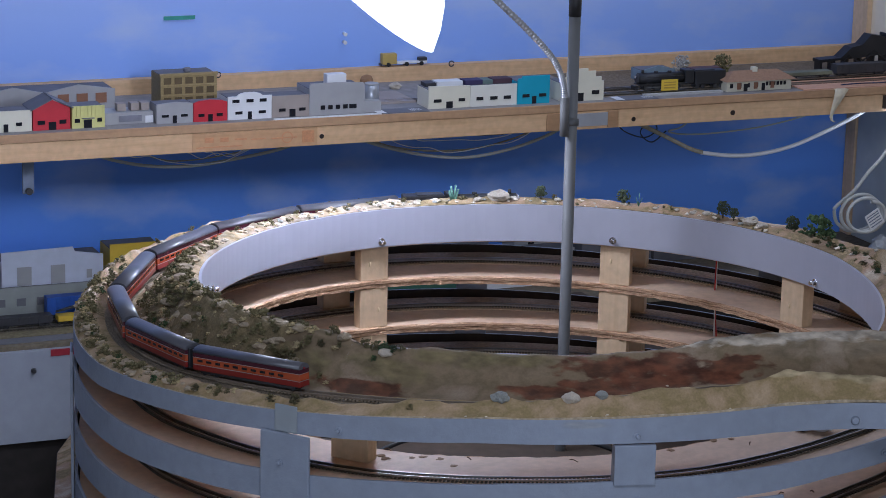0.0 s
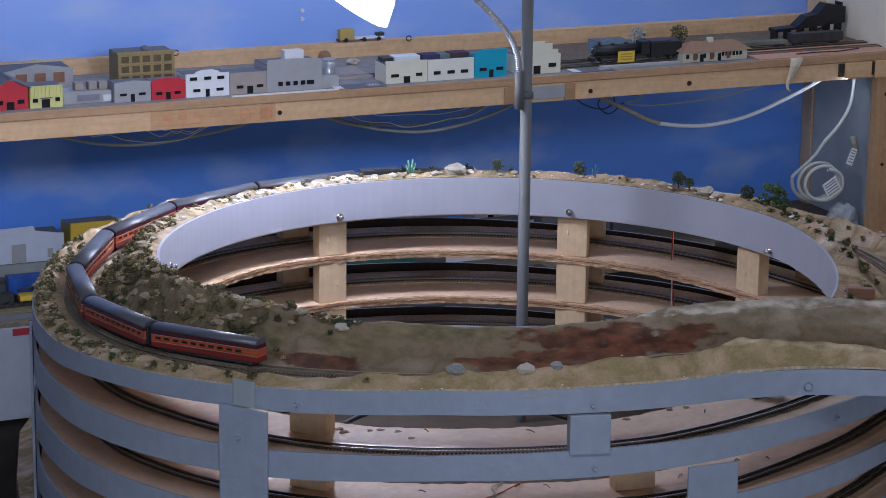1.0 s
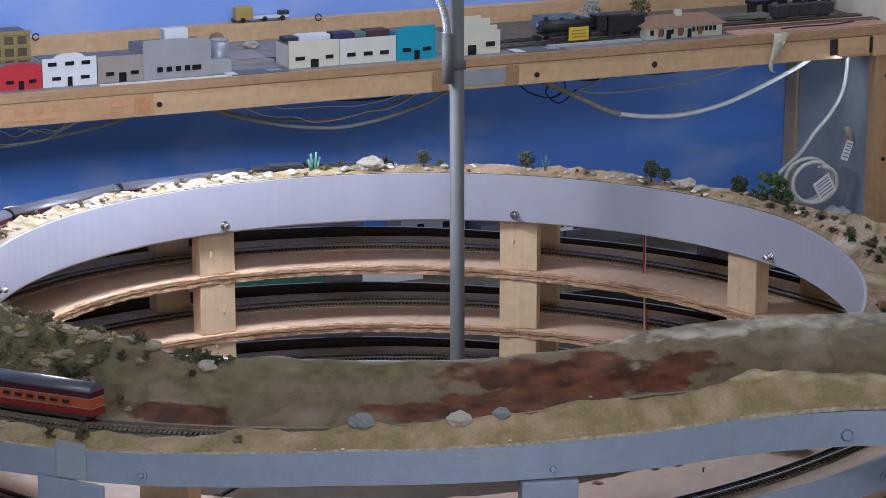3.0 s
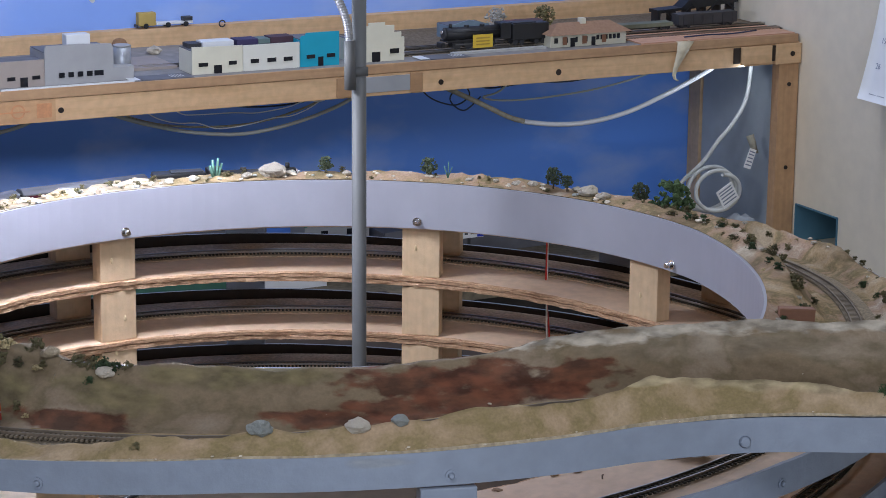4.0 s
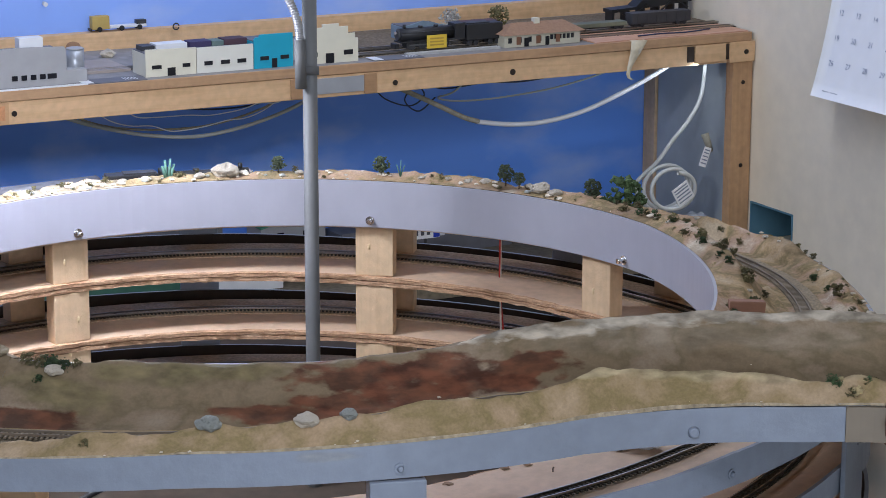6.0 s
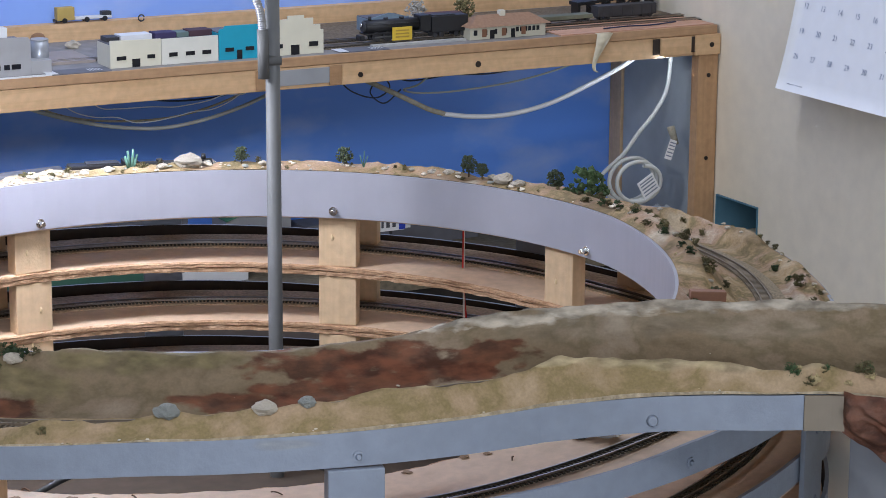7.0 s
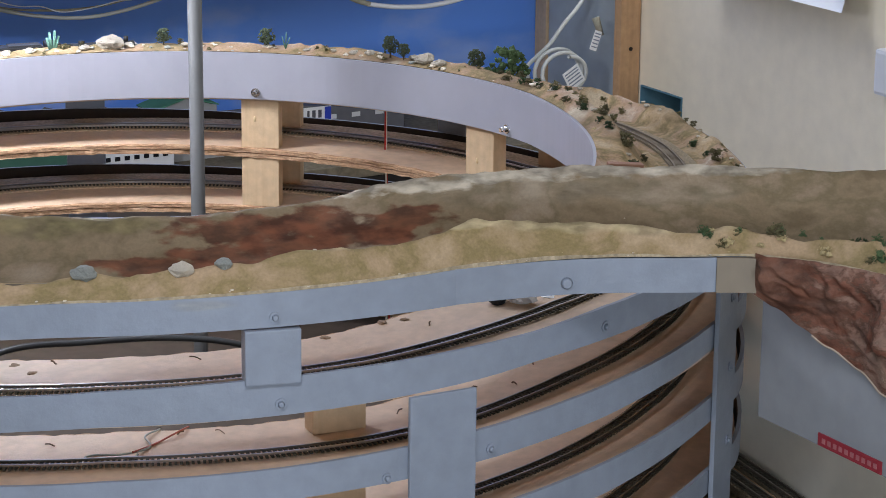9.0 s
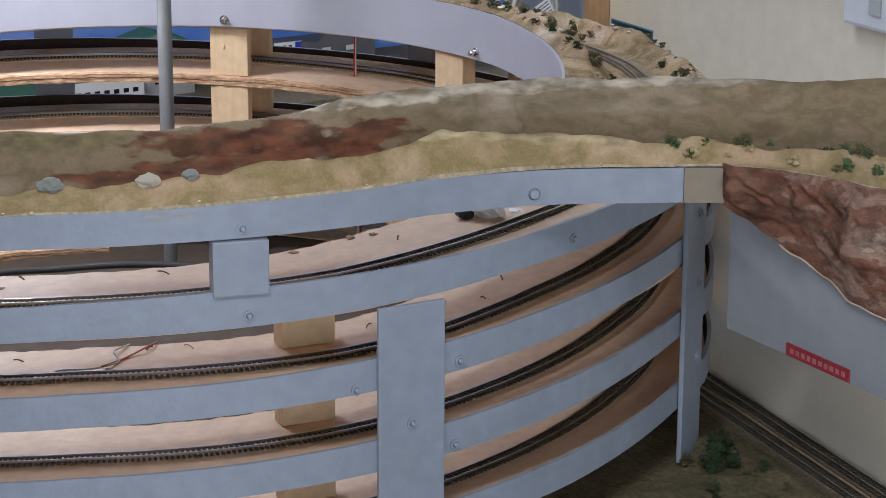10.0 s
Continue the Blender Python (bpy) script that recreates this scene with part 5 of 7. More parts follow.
# ---- the model town on the upper shelf ----
Z = 1.0082
GLASS = mat("dark_window_glass", (0.012, 0.013, 0.018), 0.25, vary=0.05)
CREAM = mat("cream_styrene", (0.72, 0.69, 0.56), 0.6, vary=0.04)
RED_HOUSE = mat("red_styrene", (0.52, 0.025, 0.04), 0.55, vary=0.06)
YELLOW_HOUSE = mat("pale_yellow_styrene", (0.66, 0.63, 0.24), 0.6, vary=0.05)
GREY_HOUSE = mat("grey_styrene", (0.36, 0.36, 0.37), 0.6, vary=0.05)
GREY_DARK = mat("dark_grey_roof", (0.15, 0.15, 0.17), 0.7, vary=0.1)
TAN_HOUSE = mat("tan_brick_styrene", (0.33, 0.25, 0.115), 0.7, vary=0.12, scale=200)
WHITE_HOUSE = mat("white_styrene", (0.74, 0.75, 0.77), 0.55, vary=0.03)
BROWN_HOUSE = mat("grey_brown_styrene", (0.35, 0.30, 0.27), 0.65, vary=0.06)
TEAL_HOUSE = mat("teal_styrene", (0.025, 0.36, 0.52), 0.5, vary=0.04)
BROWN_ROOF = mat("brown_shingle_roof", (0.31, 0.185, 0.115), 0.8, vary=0.12, scale=200)
RUST = mat("rust_brown_doors", (0.27, 0.13, 0.075), 0.7, vary=0.1)
LOW_GREEN = mat("green_road_deck", (0.05, 0.14, 0.10), 0.7, vary=0.08)


def front_bm(x0, x1, outline, y0, y1):
    """A facade: an outline of (share of width, height) points drawn out to depth."""
    bm = bmesh.new()
    ring = [bm.verts.new((x0 + (x1 - x0) * u, y0, h)) for u, h in outline]
    bm.faces.new(ring)
    got = bmesh.ops.extrude_face_region(bm, geom=bm.faces[:])
    bmesh.ops.translate(bm, vec=(0, y1 - y0, 0), verts=[v for v in got["geom"] if isinstance(v, bmesh.types.BMVert)])
    bmesh.ops.recalc_face_normals(bm, faces=bm.faces)
    return bm


def building(name, label, x0, x1, y, depth, wall, outline, holes, roof=None, roof_h=None, doors=(), z=Z, pane=None):
    """A small model building: front with a parapet, flat roof behind it, windows (u, h, width, height) and doors."""
    b = thing(name, label, "model building", ((x0 + x1) / 2, y, z), group="model buildings")
    w = x1 - x0
    a, c = -w / 2, w / 2
    top = roof_h or min(h for _, h in outline if h > 0) * 0.92
    part("wall", front_bm(a, c, outline, 0, 0.003), b, "", wall)
    part("body", box_bm(a + 0.0005, 0.0031, 0, c - 0.0005, depth, top, 0.0004), b, "", wall)
    part("roof", box_bm(a + 0.001, 0.0032, top + 0.0001, c - 0.001, depth - 0.001, top + 0.0014, 0.0003), b, "", roof or GREY_DARK)
    for u, h, ww, hh in holes:
        cx = a + w * u
        f = part("window", box_bm(cx - ww / 2 - 0.0006, -0.0007, h - 0.0006, cx + ww / 2 + 0.0006, -0.0001, h + hh + 0.0006), b, "", wall)
        part("pane", box_bm(cx - ww / 2, -0.0011, h, cx + ww / 2, -0.0008, h + hh), f, "", pane or GLASS)
    for u, ww, hh in doors:
        cx = a + w * u
        d = part("door", box_bm(cx - ww / 2, -0.0009, 0.0003, cx + ww / 2, -0.0001, hh), b, "", GLASS)
        part("door_frame", box_bm(cx - ww / 2 - 0.0008, -0.0012, hh, cx + ww / 2 + 0.0008, -0.0001, hh + 0.0009), d, "", wall)
    return b


flat = lambda h: [(0, 0), (1, 0), (1, h), (0, h)]
gable = lambda e, p: [(0, 0), (1, 0), (1, e), (0.5, p), (0, e)]
arch = lambda e, p: [(0, 0), (1, 0), (1, e), (0.8, e), (0.74, e + (p - e) * 0.6), (0.62, p), (0.38, p), (0.26, e + (p - e) * 0.6), (0.2, e), (0, e)]
building("shop_building", "cream model shop at the edge of town", -0.497, -0.423, 1.135, 0.05, CREAM, flat(0.036), [(0.7, 0.010, 0.010, 0.006)], doors=[(0.4, 0.008, 0.014)])
barn = building("barn_building", "bright red gabled model building with dark roof", -0.421, -0.357, 1.135, 0.06, RED_HOUSE, gable(0.037, 0.052), [(0.22, 0.010, 0.013, 0.007), (0.80, 0.010, 0.012, 0.007)], roof_h=0.035, doors=[(0.52, 0.013, 0.014)])
for sgn in (-1, 1):
    bm = box_bm(0, -0.003, 0, 0.041, 0.06, 0.0018, 0.0003)
    bmesh.ops.transform(bm, matrix=pose(0, 0, 0.0535) @ (Matrix.Rotation(radians(26), 4, "Y") if sgn > 0 else Matrix.Rotation(radians(154), 4, "Y")), verts=bm.verts)
    part("roof_slope", bm, barn, "", GREY_DARK)
yb = building("shop_building", "pale yellow ribbed model shop front", -0.354, -0.297, 1.135, 0.05, YELLOW_HOUSE, flat(0.038), [(0.16, 0.010, 0.009, 0.007), (0.84, 0.010, 0.008, 0.007)], doors=[(0.48, 0.014, 0.015)])
for k in range(9):
    part("rib", box_bm(-0.027 + k * 0.0065, -0.0013, 0.020, -0.0255 + k * 0.0065, -0.0001, 0.0385), yb, "", YELLOW_HOUSE)
part("awning", box_bm(-0.011, -0.004, 0.0165, 0.010, -0.0002, 0.0178), yb, "", GREY_DARK)
shed = building("shed_building", "low grey model shed with pale roof", -0.292, -0.207, 1.150, 0.05, GREY_HOUSE, flat(0.020), [(0.52, 0.004, 0.04, 0.011)], roof=GREY_HOUSE, pane=mat("mid_grey_panel", (0.22, 0.22, 0.26), 0.5))
for u in (-0.018, 0.006, 0.024):
    part("roof_vent", box_bm(u, 0.012, 0.0205, u + 0.015, 0.03, 0.0335, 0.0005), shed, "", BROWN_HOUSE)
part("white_door", box_bm(0.028, -0.0012, 0.001, 0.042, -0.0002, 0.013), shed, "", WHITE_HOUSE)
building("warehouse_building", "long grey model warehouse with rust doors", -0.470, -0.236, 1.29, 0.08, GREY_HOUSE, [(0, 0), (1, 0), (1, 0.036), (0.72, 0.046), (0.46, 0.034), (0.22, 0.046), (0, 0.036)], [(0.60, 0.012, 0.020, 0.018), (0.745, 0.012, 0.020, 0.018), (0.89, 0.012, 0.020, 0.018)], roof_h=0.033, pane=RUST)
tb = building("brick_block_building", "tan three-storey model block with many windows", -0.169, -0.066, 1.235, 0.06, TAN_HOUSE, flat(0.067), [(0.12 + 0.19 * i, 0.014 + 0.0175 * j, 0.0135, 0.0115) for i in range(5) for j in range(3)], roof_h=0.064, pane=mat("brown_window_film", (0.12, 0.085, 0.04), 0.4, vary=0.2))
part("cornice", box_bm(-0.0535, -0.002, 0.0628, 0.0535, 0.004, 0.0678, 0.0004), tb, "", TAN_HOUSE)
for zz in (0.0275, 0.045):
    part("sill_band", box_bm(-0.0516, -0.0014, zz, 0.0516, -0.0001, zz + 0.0022), tb, "", TAN_HOUSE)
part("roof_tank", lump("roof_tank", 0.008, GREY_DARK, 3, 0.2, 2, 0.7), tb).location = (0.003, 0.02, 0.0655)
building("shop_building", "grey model shop with a shallow gabled parapet", -0.206, -0.141, 1.134, 0.045, GREY_HOUSE, gable(0.034, 0.037), [(0.24, 0.011, 0.012, 0.0045), (0.76, 0.011, 0.012, 0.0045)], doors=[(0.5, 0.007, 0.014)])
building("shop_building", "bright red model shop with rounded parapet", -0.140, -0.079, 1.134, 0.045, RED_HOUSE, [(0, 0), (1, 0), (1, 0.033), (0.82, 0.0365), (0.5, 0.038), (0.18, 0.0365), (0, 0.033)], [(0.23, 0.009, 0.011, 0.005), (0.77, 0.009, 0.011, 0.005)], doors=[(0.5, 0.008, 0.013)])
building("house_building", "white two-storey model building with arched parapet", -0.078, 0.002, 1.134, 0.05, WHITE_HOUSE, arch(0.041, 0.0475), [(0.18, 0.030, 0.013, 0.0058), (0.5, 0.030, 0.013, 0.0058), (0.8, 0.030, 0.013, 0.0058), (0.25, 0.0095, 0.013, 0.0052), (0.78, 0.0095, 0.013, 0.0052)], doors=[(0.5, 0.007, 0.014)])
building("shop_building", "plain grey-brown single-storey model shop", 0.004, 0.074, 1.136, 0.05, BROWN_HOUSE, flat(0.038), [(0.26, 0.010, 0.012, 0.0055), (0.79, 0.010, 0.012, 0.0055)], doors=[(0.53, 0.011, 0.014)])
big = building("factory_building", "large grey model factory with chamfered roof", 0.072, 0.176, 1.134, 0.07, GREY_HOUSE, [(0, 0), (1, 0), (1, 0.050), (0.97, 0.055), (0.5, 0.0575), (0.02, 0.057), (0, 0.053)], [(0.24 + 0.135 * i, 0.010, 0.0085 if i < 4 else 0.014, 0.0075) for i in range(5)], roof_h=0.046)
part("roof_unit", box_bm(-0.012, 0.020, 0.0475, 0.024, 0.04, 0.068, 0.0006), big, "white roof housing", WHITE_HOUSE)
part("annex", box_bm(0.0525, 0.002, 0, 0.084, 0.05, 0.020, 0.0005), big, "", GREY_HOUSE)
tank = thing("storage_tank", "short grey metal tank on the factory annex", "tank", (0.2, 1.165, Z))
part("shell", cyl_bm((0, 0, 0), (0, 0, 0.046), 0.0135, n=28), tank, "", mat("galvanised_tank", (0.40, 0.42, 0.46), 0.4, metal=0.5))
part("lid", cyl_bm((0, 0, 0.0461), (0, 0, 0.0475), 0.0142, 0.012, n=28), tank, "", GREY_HOUSE)
store_a = building("store_building", "cream model store with a shallow stepped parapet", 0.298, 0.3785, 1.134, 0.055, CREAM, [(0, 0), (1, 0), (1, 0.0395), (0.5, 0.0402), (0, 0.041)], [(0.215, 0.0115, 0.015, 0.0058), (0.80, 0.0115, 0.0125, 0.0058)], roof_h=0.034, doors=[(0.505, 0.0125, 0.0125)])
store_b = building("store_building", "off-white model store with three dark windows", 0.3795, 0.471, 1.134, 0.055, mat("off_white_styrene", (0.74, 0.73, 0.66), 0.6, vary=0.04), flat(0.0385), [(0.20, 0.0115, 0.0135, 0.0062), (0.50, 0.0115, 0.0145, 0.0062), (0.79, 0.0115, 0.0145, 0.0062)], roof_h=0.034)
for own, u0, u1, h, m in ((store_a, -0.036, -0.016, 0.0425, DARK), (store_a, -0.014, 0.036, 0.0440, WHITE_HOUSE), (store_b, -0.046, -0.012, 0.0440, mat("navy_purple_card", (0.05, 0.04, 0.11), 0.7, vary=0.1)), (store_b, -0.011, 0.008, 0.0430, mat("grey_green_card", (0.14, 0.20, 0.19), 0.7, vary=0.1)),
                          (store_b, 0.009, 0.046, 0.0445, mat("dark_maroon_card", (0.075, 0.04, 0.055), 0.7, vary=0.1))):
    part("roof_unit", box_bm(u0, 0.024, 0.0356, u1, 0.05, h, 0.0004), own, "", m)
building("shop_building", "teal model shop with a flat parapet", 0.472, 0.536, 1.133, 0.055, TEAL_HOUSE, [(0, 0), (1, 0), (1, 0.0515), (0.16, 0.0515), (0.12, 0.0475), (0.04, 0.0475), (0, 0.044)], [(0.26, 0.0125, 0.014, 0.006), (0.78, 0.0125, 0.014, 0.006)], doors=[(0.52, 0.0085, 0.0145)])
building("shop_building", "cream model shop with a stepped parapet", 0.560, 0.646, 1.133, 0.055, CREAM, [(0, 0), (1, 0), (1, 0.036), (0.94, 0.036), (0.94, 0.044), (0.8, 0.044), (0.8, 0.055), (0.62, 0.055), (0.62, 0.060), (0.3, 0.060), (0.3, 0.055), (0.12, 0.055), (0.12, 0.045), (0, 0.045)],
         [(0.80, 0.0115, 0.0155, 0.0075), (0.12, 0.0115, 0.013, 0.0065)], roof_h=0.033, doors=[(0.44, 0.014, 0.0155)])
st = building("station_building", "cream model station with a brown hip roof", 0.907, 1.046, 1.140, 0.05, CREAM, flat(0.020), [(0.07 + 0.13 * i, 0.007, 0.0065, 0.0085) for i in range(4)] + [(0.62 + 0.055 * i, 0.009, 0.0055, 0.0075) for i in range(6)], roof=BROWN_ROOF, roof_h=0.0195, doors=[(0.29, 0.008, 0.0145), (0.565, 0.007, 0.0145)])
bm = bmesh.new()
rv = [bm.verts.new(p) for p in ((-0.076, -0.010, 0.0205), (0.076, -0.010, 0.0205), (0.076, 0.056, 0.0205), (-0.076, 0.056, 0.0205), (-0.045, 0.022, 0.036), (0.050, 0.022, 0.036))]
for f in ((0, 1, 5, 4), (1, 2, 5), (2, 3, 4, 5), (3, 0, 4), (3, 2, 1, 0)):
    bm.faces.new([rv[i] for i in f])
part("hip_roof", bm, st, "brown shingled hip roof", BROWN_ROOF)
part("chimney", box_bm(-0.006, 0.016, 0.033, 0.004, 0.026, 0.042, 0.0004), st, "", CREAM)
for i in range(3):
    part("rust_shutter", box_bm(-0.048 + i * 0.036, -0.0016, 0.004, -0.040 + i * 0.036, -0.0012, 0.0165), st, "", RUST)

# paved lots, kerb strips and clutter on the shelf
for x0, x1, label in ((0.213, 0.293, "dark paved model car park with white lines"), (0.684, 0.752, "dark paved model car park with white lines")):
    lot = thing("car_park", label, "car park", (x0, 1.112, Z))
    w = x1 - x0
    part("paving", box_bm(0, 0.002, 0.0002, w, 0.040, 0.0012, 0.0003), lot, "", GREY_DARK)
    for k in range(5):
        part("painted_line", box_bm(w * 0.62 + k * 0.0045, 0.012, 0.0013, w * 0.62 + k * 0.0045 + 0.0012, 0.030, 0.0016), lot, "", WHITE_HOUSE)
    part("painted_block", box_bm(-0.018, 0.004, 0.0013, -0.002, 0.036, 0.0018), lot, "", WHITE_HOUSE)
tagged(new("kerb_strip", mesh("kerb_strip", *boxes_bm([(0.0, 1.1125, Z, 0.20, 1.1185, Z + 0.002)]), WHITE_HOUSE)), "pale strip along the shelf edge", "strip")
tagged(new("platform_strip", mesh("platform_strip", *boxes_bm([(0.735, 1.140, Z, 0.90, 1.152, Z + 0.0035)]), mat("pale_concrete", (0.46, 0.46, 0.45), 0.8, vary=0.08))), "pale station platform strip beside the track", "platform")
tagged(new("plywood_patch", mesh("plywood_patch", *boxes_bm([(1.06, 1.113, Z, 1.355, 1.20, Z + 0.002)]), wood("reddish_ply", (0.62, 0.36, 0.24), (0.50, 0.26, 0.15)))), "bare reddish plywood patch on the shelf", "board")
tagged(new("earth_strip", mesh("earth_strip", *boxes_bm([(0.66, 1.1535, Z - 0.0001, 1.058, 1.40, Z + 0.0006), (1.059, 1.2005, Z - 0.0001, 1.358, 1.40, Z + 0.0006)]), mat("brown_earth_cover", (0.20, 0.155, 0.105), 0.95, vary=0.3, scale=200, second=(0.13, 0.10, 0.07), patch=18, bump=0.4))), "brown earth cover below the shelf tracks", "ground cover")
tagged(new("wire_scrap", tube("wire_scrap", [(1.15, 1.13, 1.0125), (1.19, 1.122, 1.015), (1.24, 1.128, 1.013), (1.30, 1.145, 1.0125)], 0.0012, CABLE_DARK)), "loose dark wire lying on bare plywood", "wire")
lot = tagged(new("grey_roof_card", mesh("grey_roof_card", *boxes_bm([(0.196, 1.20, Z, 0.30, 1.30, Z + 0.004)]), BROWN_HOUSE)), "flat grey card lying on the shelf", "card")
ob = tagged(new("wood_disc", lump("wood_disc", 0.013, mat("dark_cork", (0.30, 0.17, 0.09), 0.8, vary=0.2), 8, 0.15, 3, 0.9)), "small dark wood burl on the shelf", "wood piece")
ob.location = (0.275, 1.385, Z)
ob = tagged(new("stone", lump("stone", 0.012, STONE, 4, 0.4, 2, 0.6)), "pale broken stone lying on the shelf", "stone")
ob.location = (0.315, 1.34, Z)
for x in (0.455, -0.01):
    tagged(new("eye_hook", tube("eye_hook", [(x + 0.005 * math.cos(a), 1.404, 1.038 + 0.005 * math.sin(a)) for a in np.linspace(0.2, 6.0, 9)], 0.0011, DARK)), "small dark metal eye hook on the strip", "hook")
tagged(new("green_tag", mesh("green_tag", *boxes_bm([(-0.106, 1.4265, 1.139, -0.047, 1.4295, 1.146)]), mat("green_tape", (0.05, 0.30, 0.25), 0.5))), "short strip of green tape on the sky", "tape")
for z in (1.101, 1.085):
    peg = tagged(new("wall_peg", bpy.data.meshes.new("wall_peg")), "small white peg on the painted sky", "peg")
    bm = cyl_bm((0.245, 1.4298, z), (0.245, 1.420, z - 0.001), 0.0030, 0.0036, n=12)
    bm.to_mesh(peg.data)
    bm.free()
    peg.data.materials.append(WHITE)
truck = thing("flatbed_truck", "yellow model truck with white flatbed", "model truck", (0.362, 1.418, 1.0362))
part("cab", box_bm(-0.045, -0.007, 0.004, -0.016, 0.007, 0.025, 0.0012), truck, "dull yellow cab", mat("dull_yellow_paint", (0.50, 0.36, 0.11), 0.6, vary=0.1))
part("bed", box_bm(-0.015, -0.007, 0.0045, 0.046, 0.007, 0.0085, 0.0006), truck, "", WHITE)
part("load", box_bm(0.030, -0.006, 0.0086, 0.046, 0.006, 0.0150, 0.0008), truck, "", DARK)
part("bumper", box_bm(-0.048, -0.007, 0.002, -0.0455, 0.007, 0.006, 0.0004), truck, "", DARK)
for x in (-0.033, 0.004, 0.034):
    for y in (-0.0072, 0.0072):
        part("wheel", cyl_bm((x, y - 0.001, 0.0042), (x, y + 0.001, 0.0042), 0.0042, n=14), truck, "", BLACK)


def steam_engine(label, place, turn, body, trim, skirt=None):
    """A steam locomotive with its tender, along x, facing -x; rails at z = 0."""
    e = thing("steam_locomotive", label, "model locomotive", place, turn)
    bm = cyl_bm((-0.088, 0, 0.0235), (0.005, 0, 0.0235), 0.0105, n=24)
    part("boiler", bm, e, "", body)
    part("smokebox_door", cyl_bm((-0.0915, 0, 0.0235), (-0.0882, 0, 0.0235), 0.0075, 0.0098, n=24), e, "", trim)
    part("headlight", cyl_bm((-0.094, 0, 0.027), (-0.0916, 0, 0.027), 0.003, n=14), e, "", CHROME)
    part("running_board", box_bm(-0.090, -0.0125, 0.0120, 0.008, 0.0125, 0.0145, 0.0005), e, "", body)
    part("cab", box_bm(0.0055, -0.0125, 0.0120, 0.024, 0.0125, 0.0375, 0.0015), e, "", body)
    for x, r, h in ((-0.078, 0.0032, 0.0075), (-0.050, 0.0045, 0.004), (-0.022, 0.0045, 0.004)):
        part("dome", cyl_bm((x, 0, 0.0325), (x, 0, 0.0325 + h), r, r * 0.8, n=14), e, "", body)
    part("pilot", box_bm(-0.098, -0.009, 0.003, -0.0905, 0.009, 0.0115, 0.0015), e, "", body)
    for x in (-0.070, -0.050, -0.030, -0.010):
        for y in (-0.0075, 0.0075):
            part("driving_wheel", cyl_bm((x, y - 0.001, 0.0080), (x, y + 0.001, 0.0080), 0.0078, n=18), e, "", DARK)
    for y in (-0.0098, 0.0098):
        part("side_rod", box_bm(-0.074, y - 0.0006, 0.0068, -0.006, y + 0.0006, 0.0088), e, "", STEEL)
        part("handrail", cyl_bm((-0.085, y * 1.08, 0.028), (0.005, y * 1.08, 0.028), 0.0006, n=6), e, "", trim)
    t = part("tender", box_bm(0.0265, -0.0122, 0.0085, 0.092, 0.0122, 0.0345, 0.0018), e, "", body)
    part("tender_deck", box_bm(0.030, -0.009, 0.0346, 0.070, 0.009, 0.0362, 0.0005), t, "", DARK)
    for x in (0.034, 0.046, 0.072, 0.084):
        for y in (-0.007, 0.007):
            part("tender_wheel", cyl_bm((x, y - 0.001, 0.0042), (x, y + 0.001, 0.0042), 0.0042, n=14), t, "", DARK)
    if skirt:
        for y in (-0.0131, 0.0131):
            part("skirt", box_bm(-0.086, y - 0.0005, 0.0105, 0.092, y + 0.0005, 0.0225, 0.0004), e, "orange and red side skirt", skirt)
    return e


steam_engine("black model steam locomotive and tender on the shelf", (0.822, 1.17, Z + 0.0049), 0, BLACK, DARK)
card = thing("yellow_card", "small yellow card leaning on the black locomotive", "sign card", (0.793, 1.153, Z + 0.0065))
part("sheet", box_bm(-0.0175, 0, 0, 0.0175, 0.001, 0.021, 0.0002), card, "", YELLOW)
part("print_bars", mesh("print_bars", *boxes_bm([(-0.012, -0.0004, h, 0.012, -0.0001, h + 0.0022) for h in (0.0045, 0.0095, 0.0145)]), mat("brown_ink", (0.46, 0.30, 0.05), 0.7)), card)


def straight_track(x0, x1, y, z, label):
    t = thing("track", label, "track", (0, y, z))
    tagged(part("tie_strip", mesh("tie_strip", *boxes_bm([(x, -0.0095, 0, x + 0.0026, 0.0095, 0.0018) for x in np.arange(x0, x1, 0.0056)]), TIE), t), kind="stuff")
    for o in (-0.0054, 0.0054):
        part("rail", box_bm(x0, o - 0.0007, 0.0018, x1, o + 0.0007, 0.004), t, "", RAIL)


straight_track(0.66, 1.36, 1.17, Z + 0.0007, "straight model track through the shelf station")
straight_track(0.10, 1.36, 1.215, Z + 0.0007, "straight model track behind the shelf town")
straight_track(-2.0, 0.10, 1.215, 0.6405, "straight model track along the lower shelf")
straight_track(-2.0, 0.10, 1.255, 0.6405, "second model track along the lower shelf")


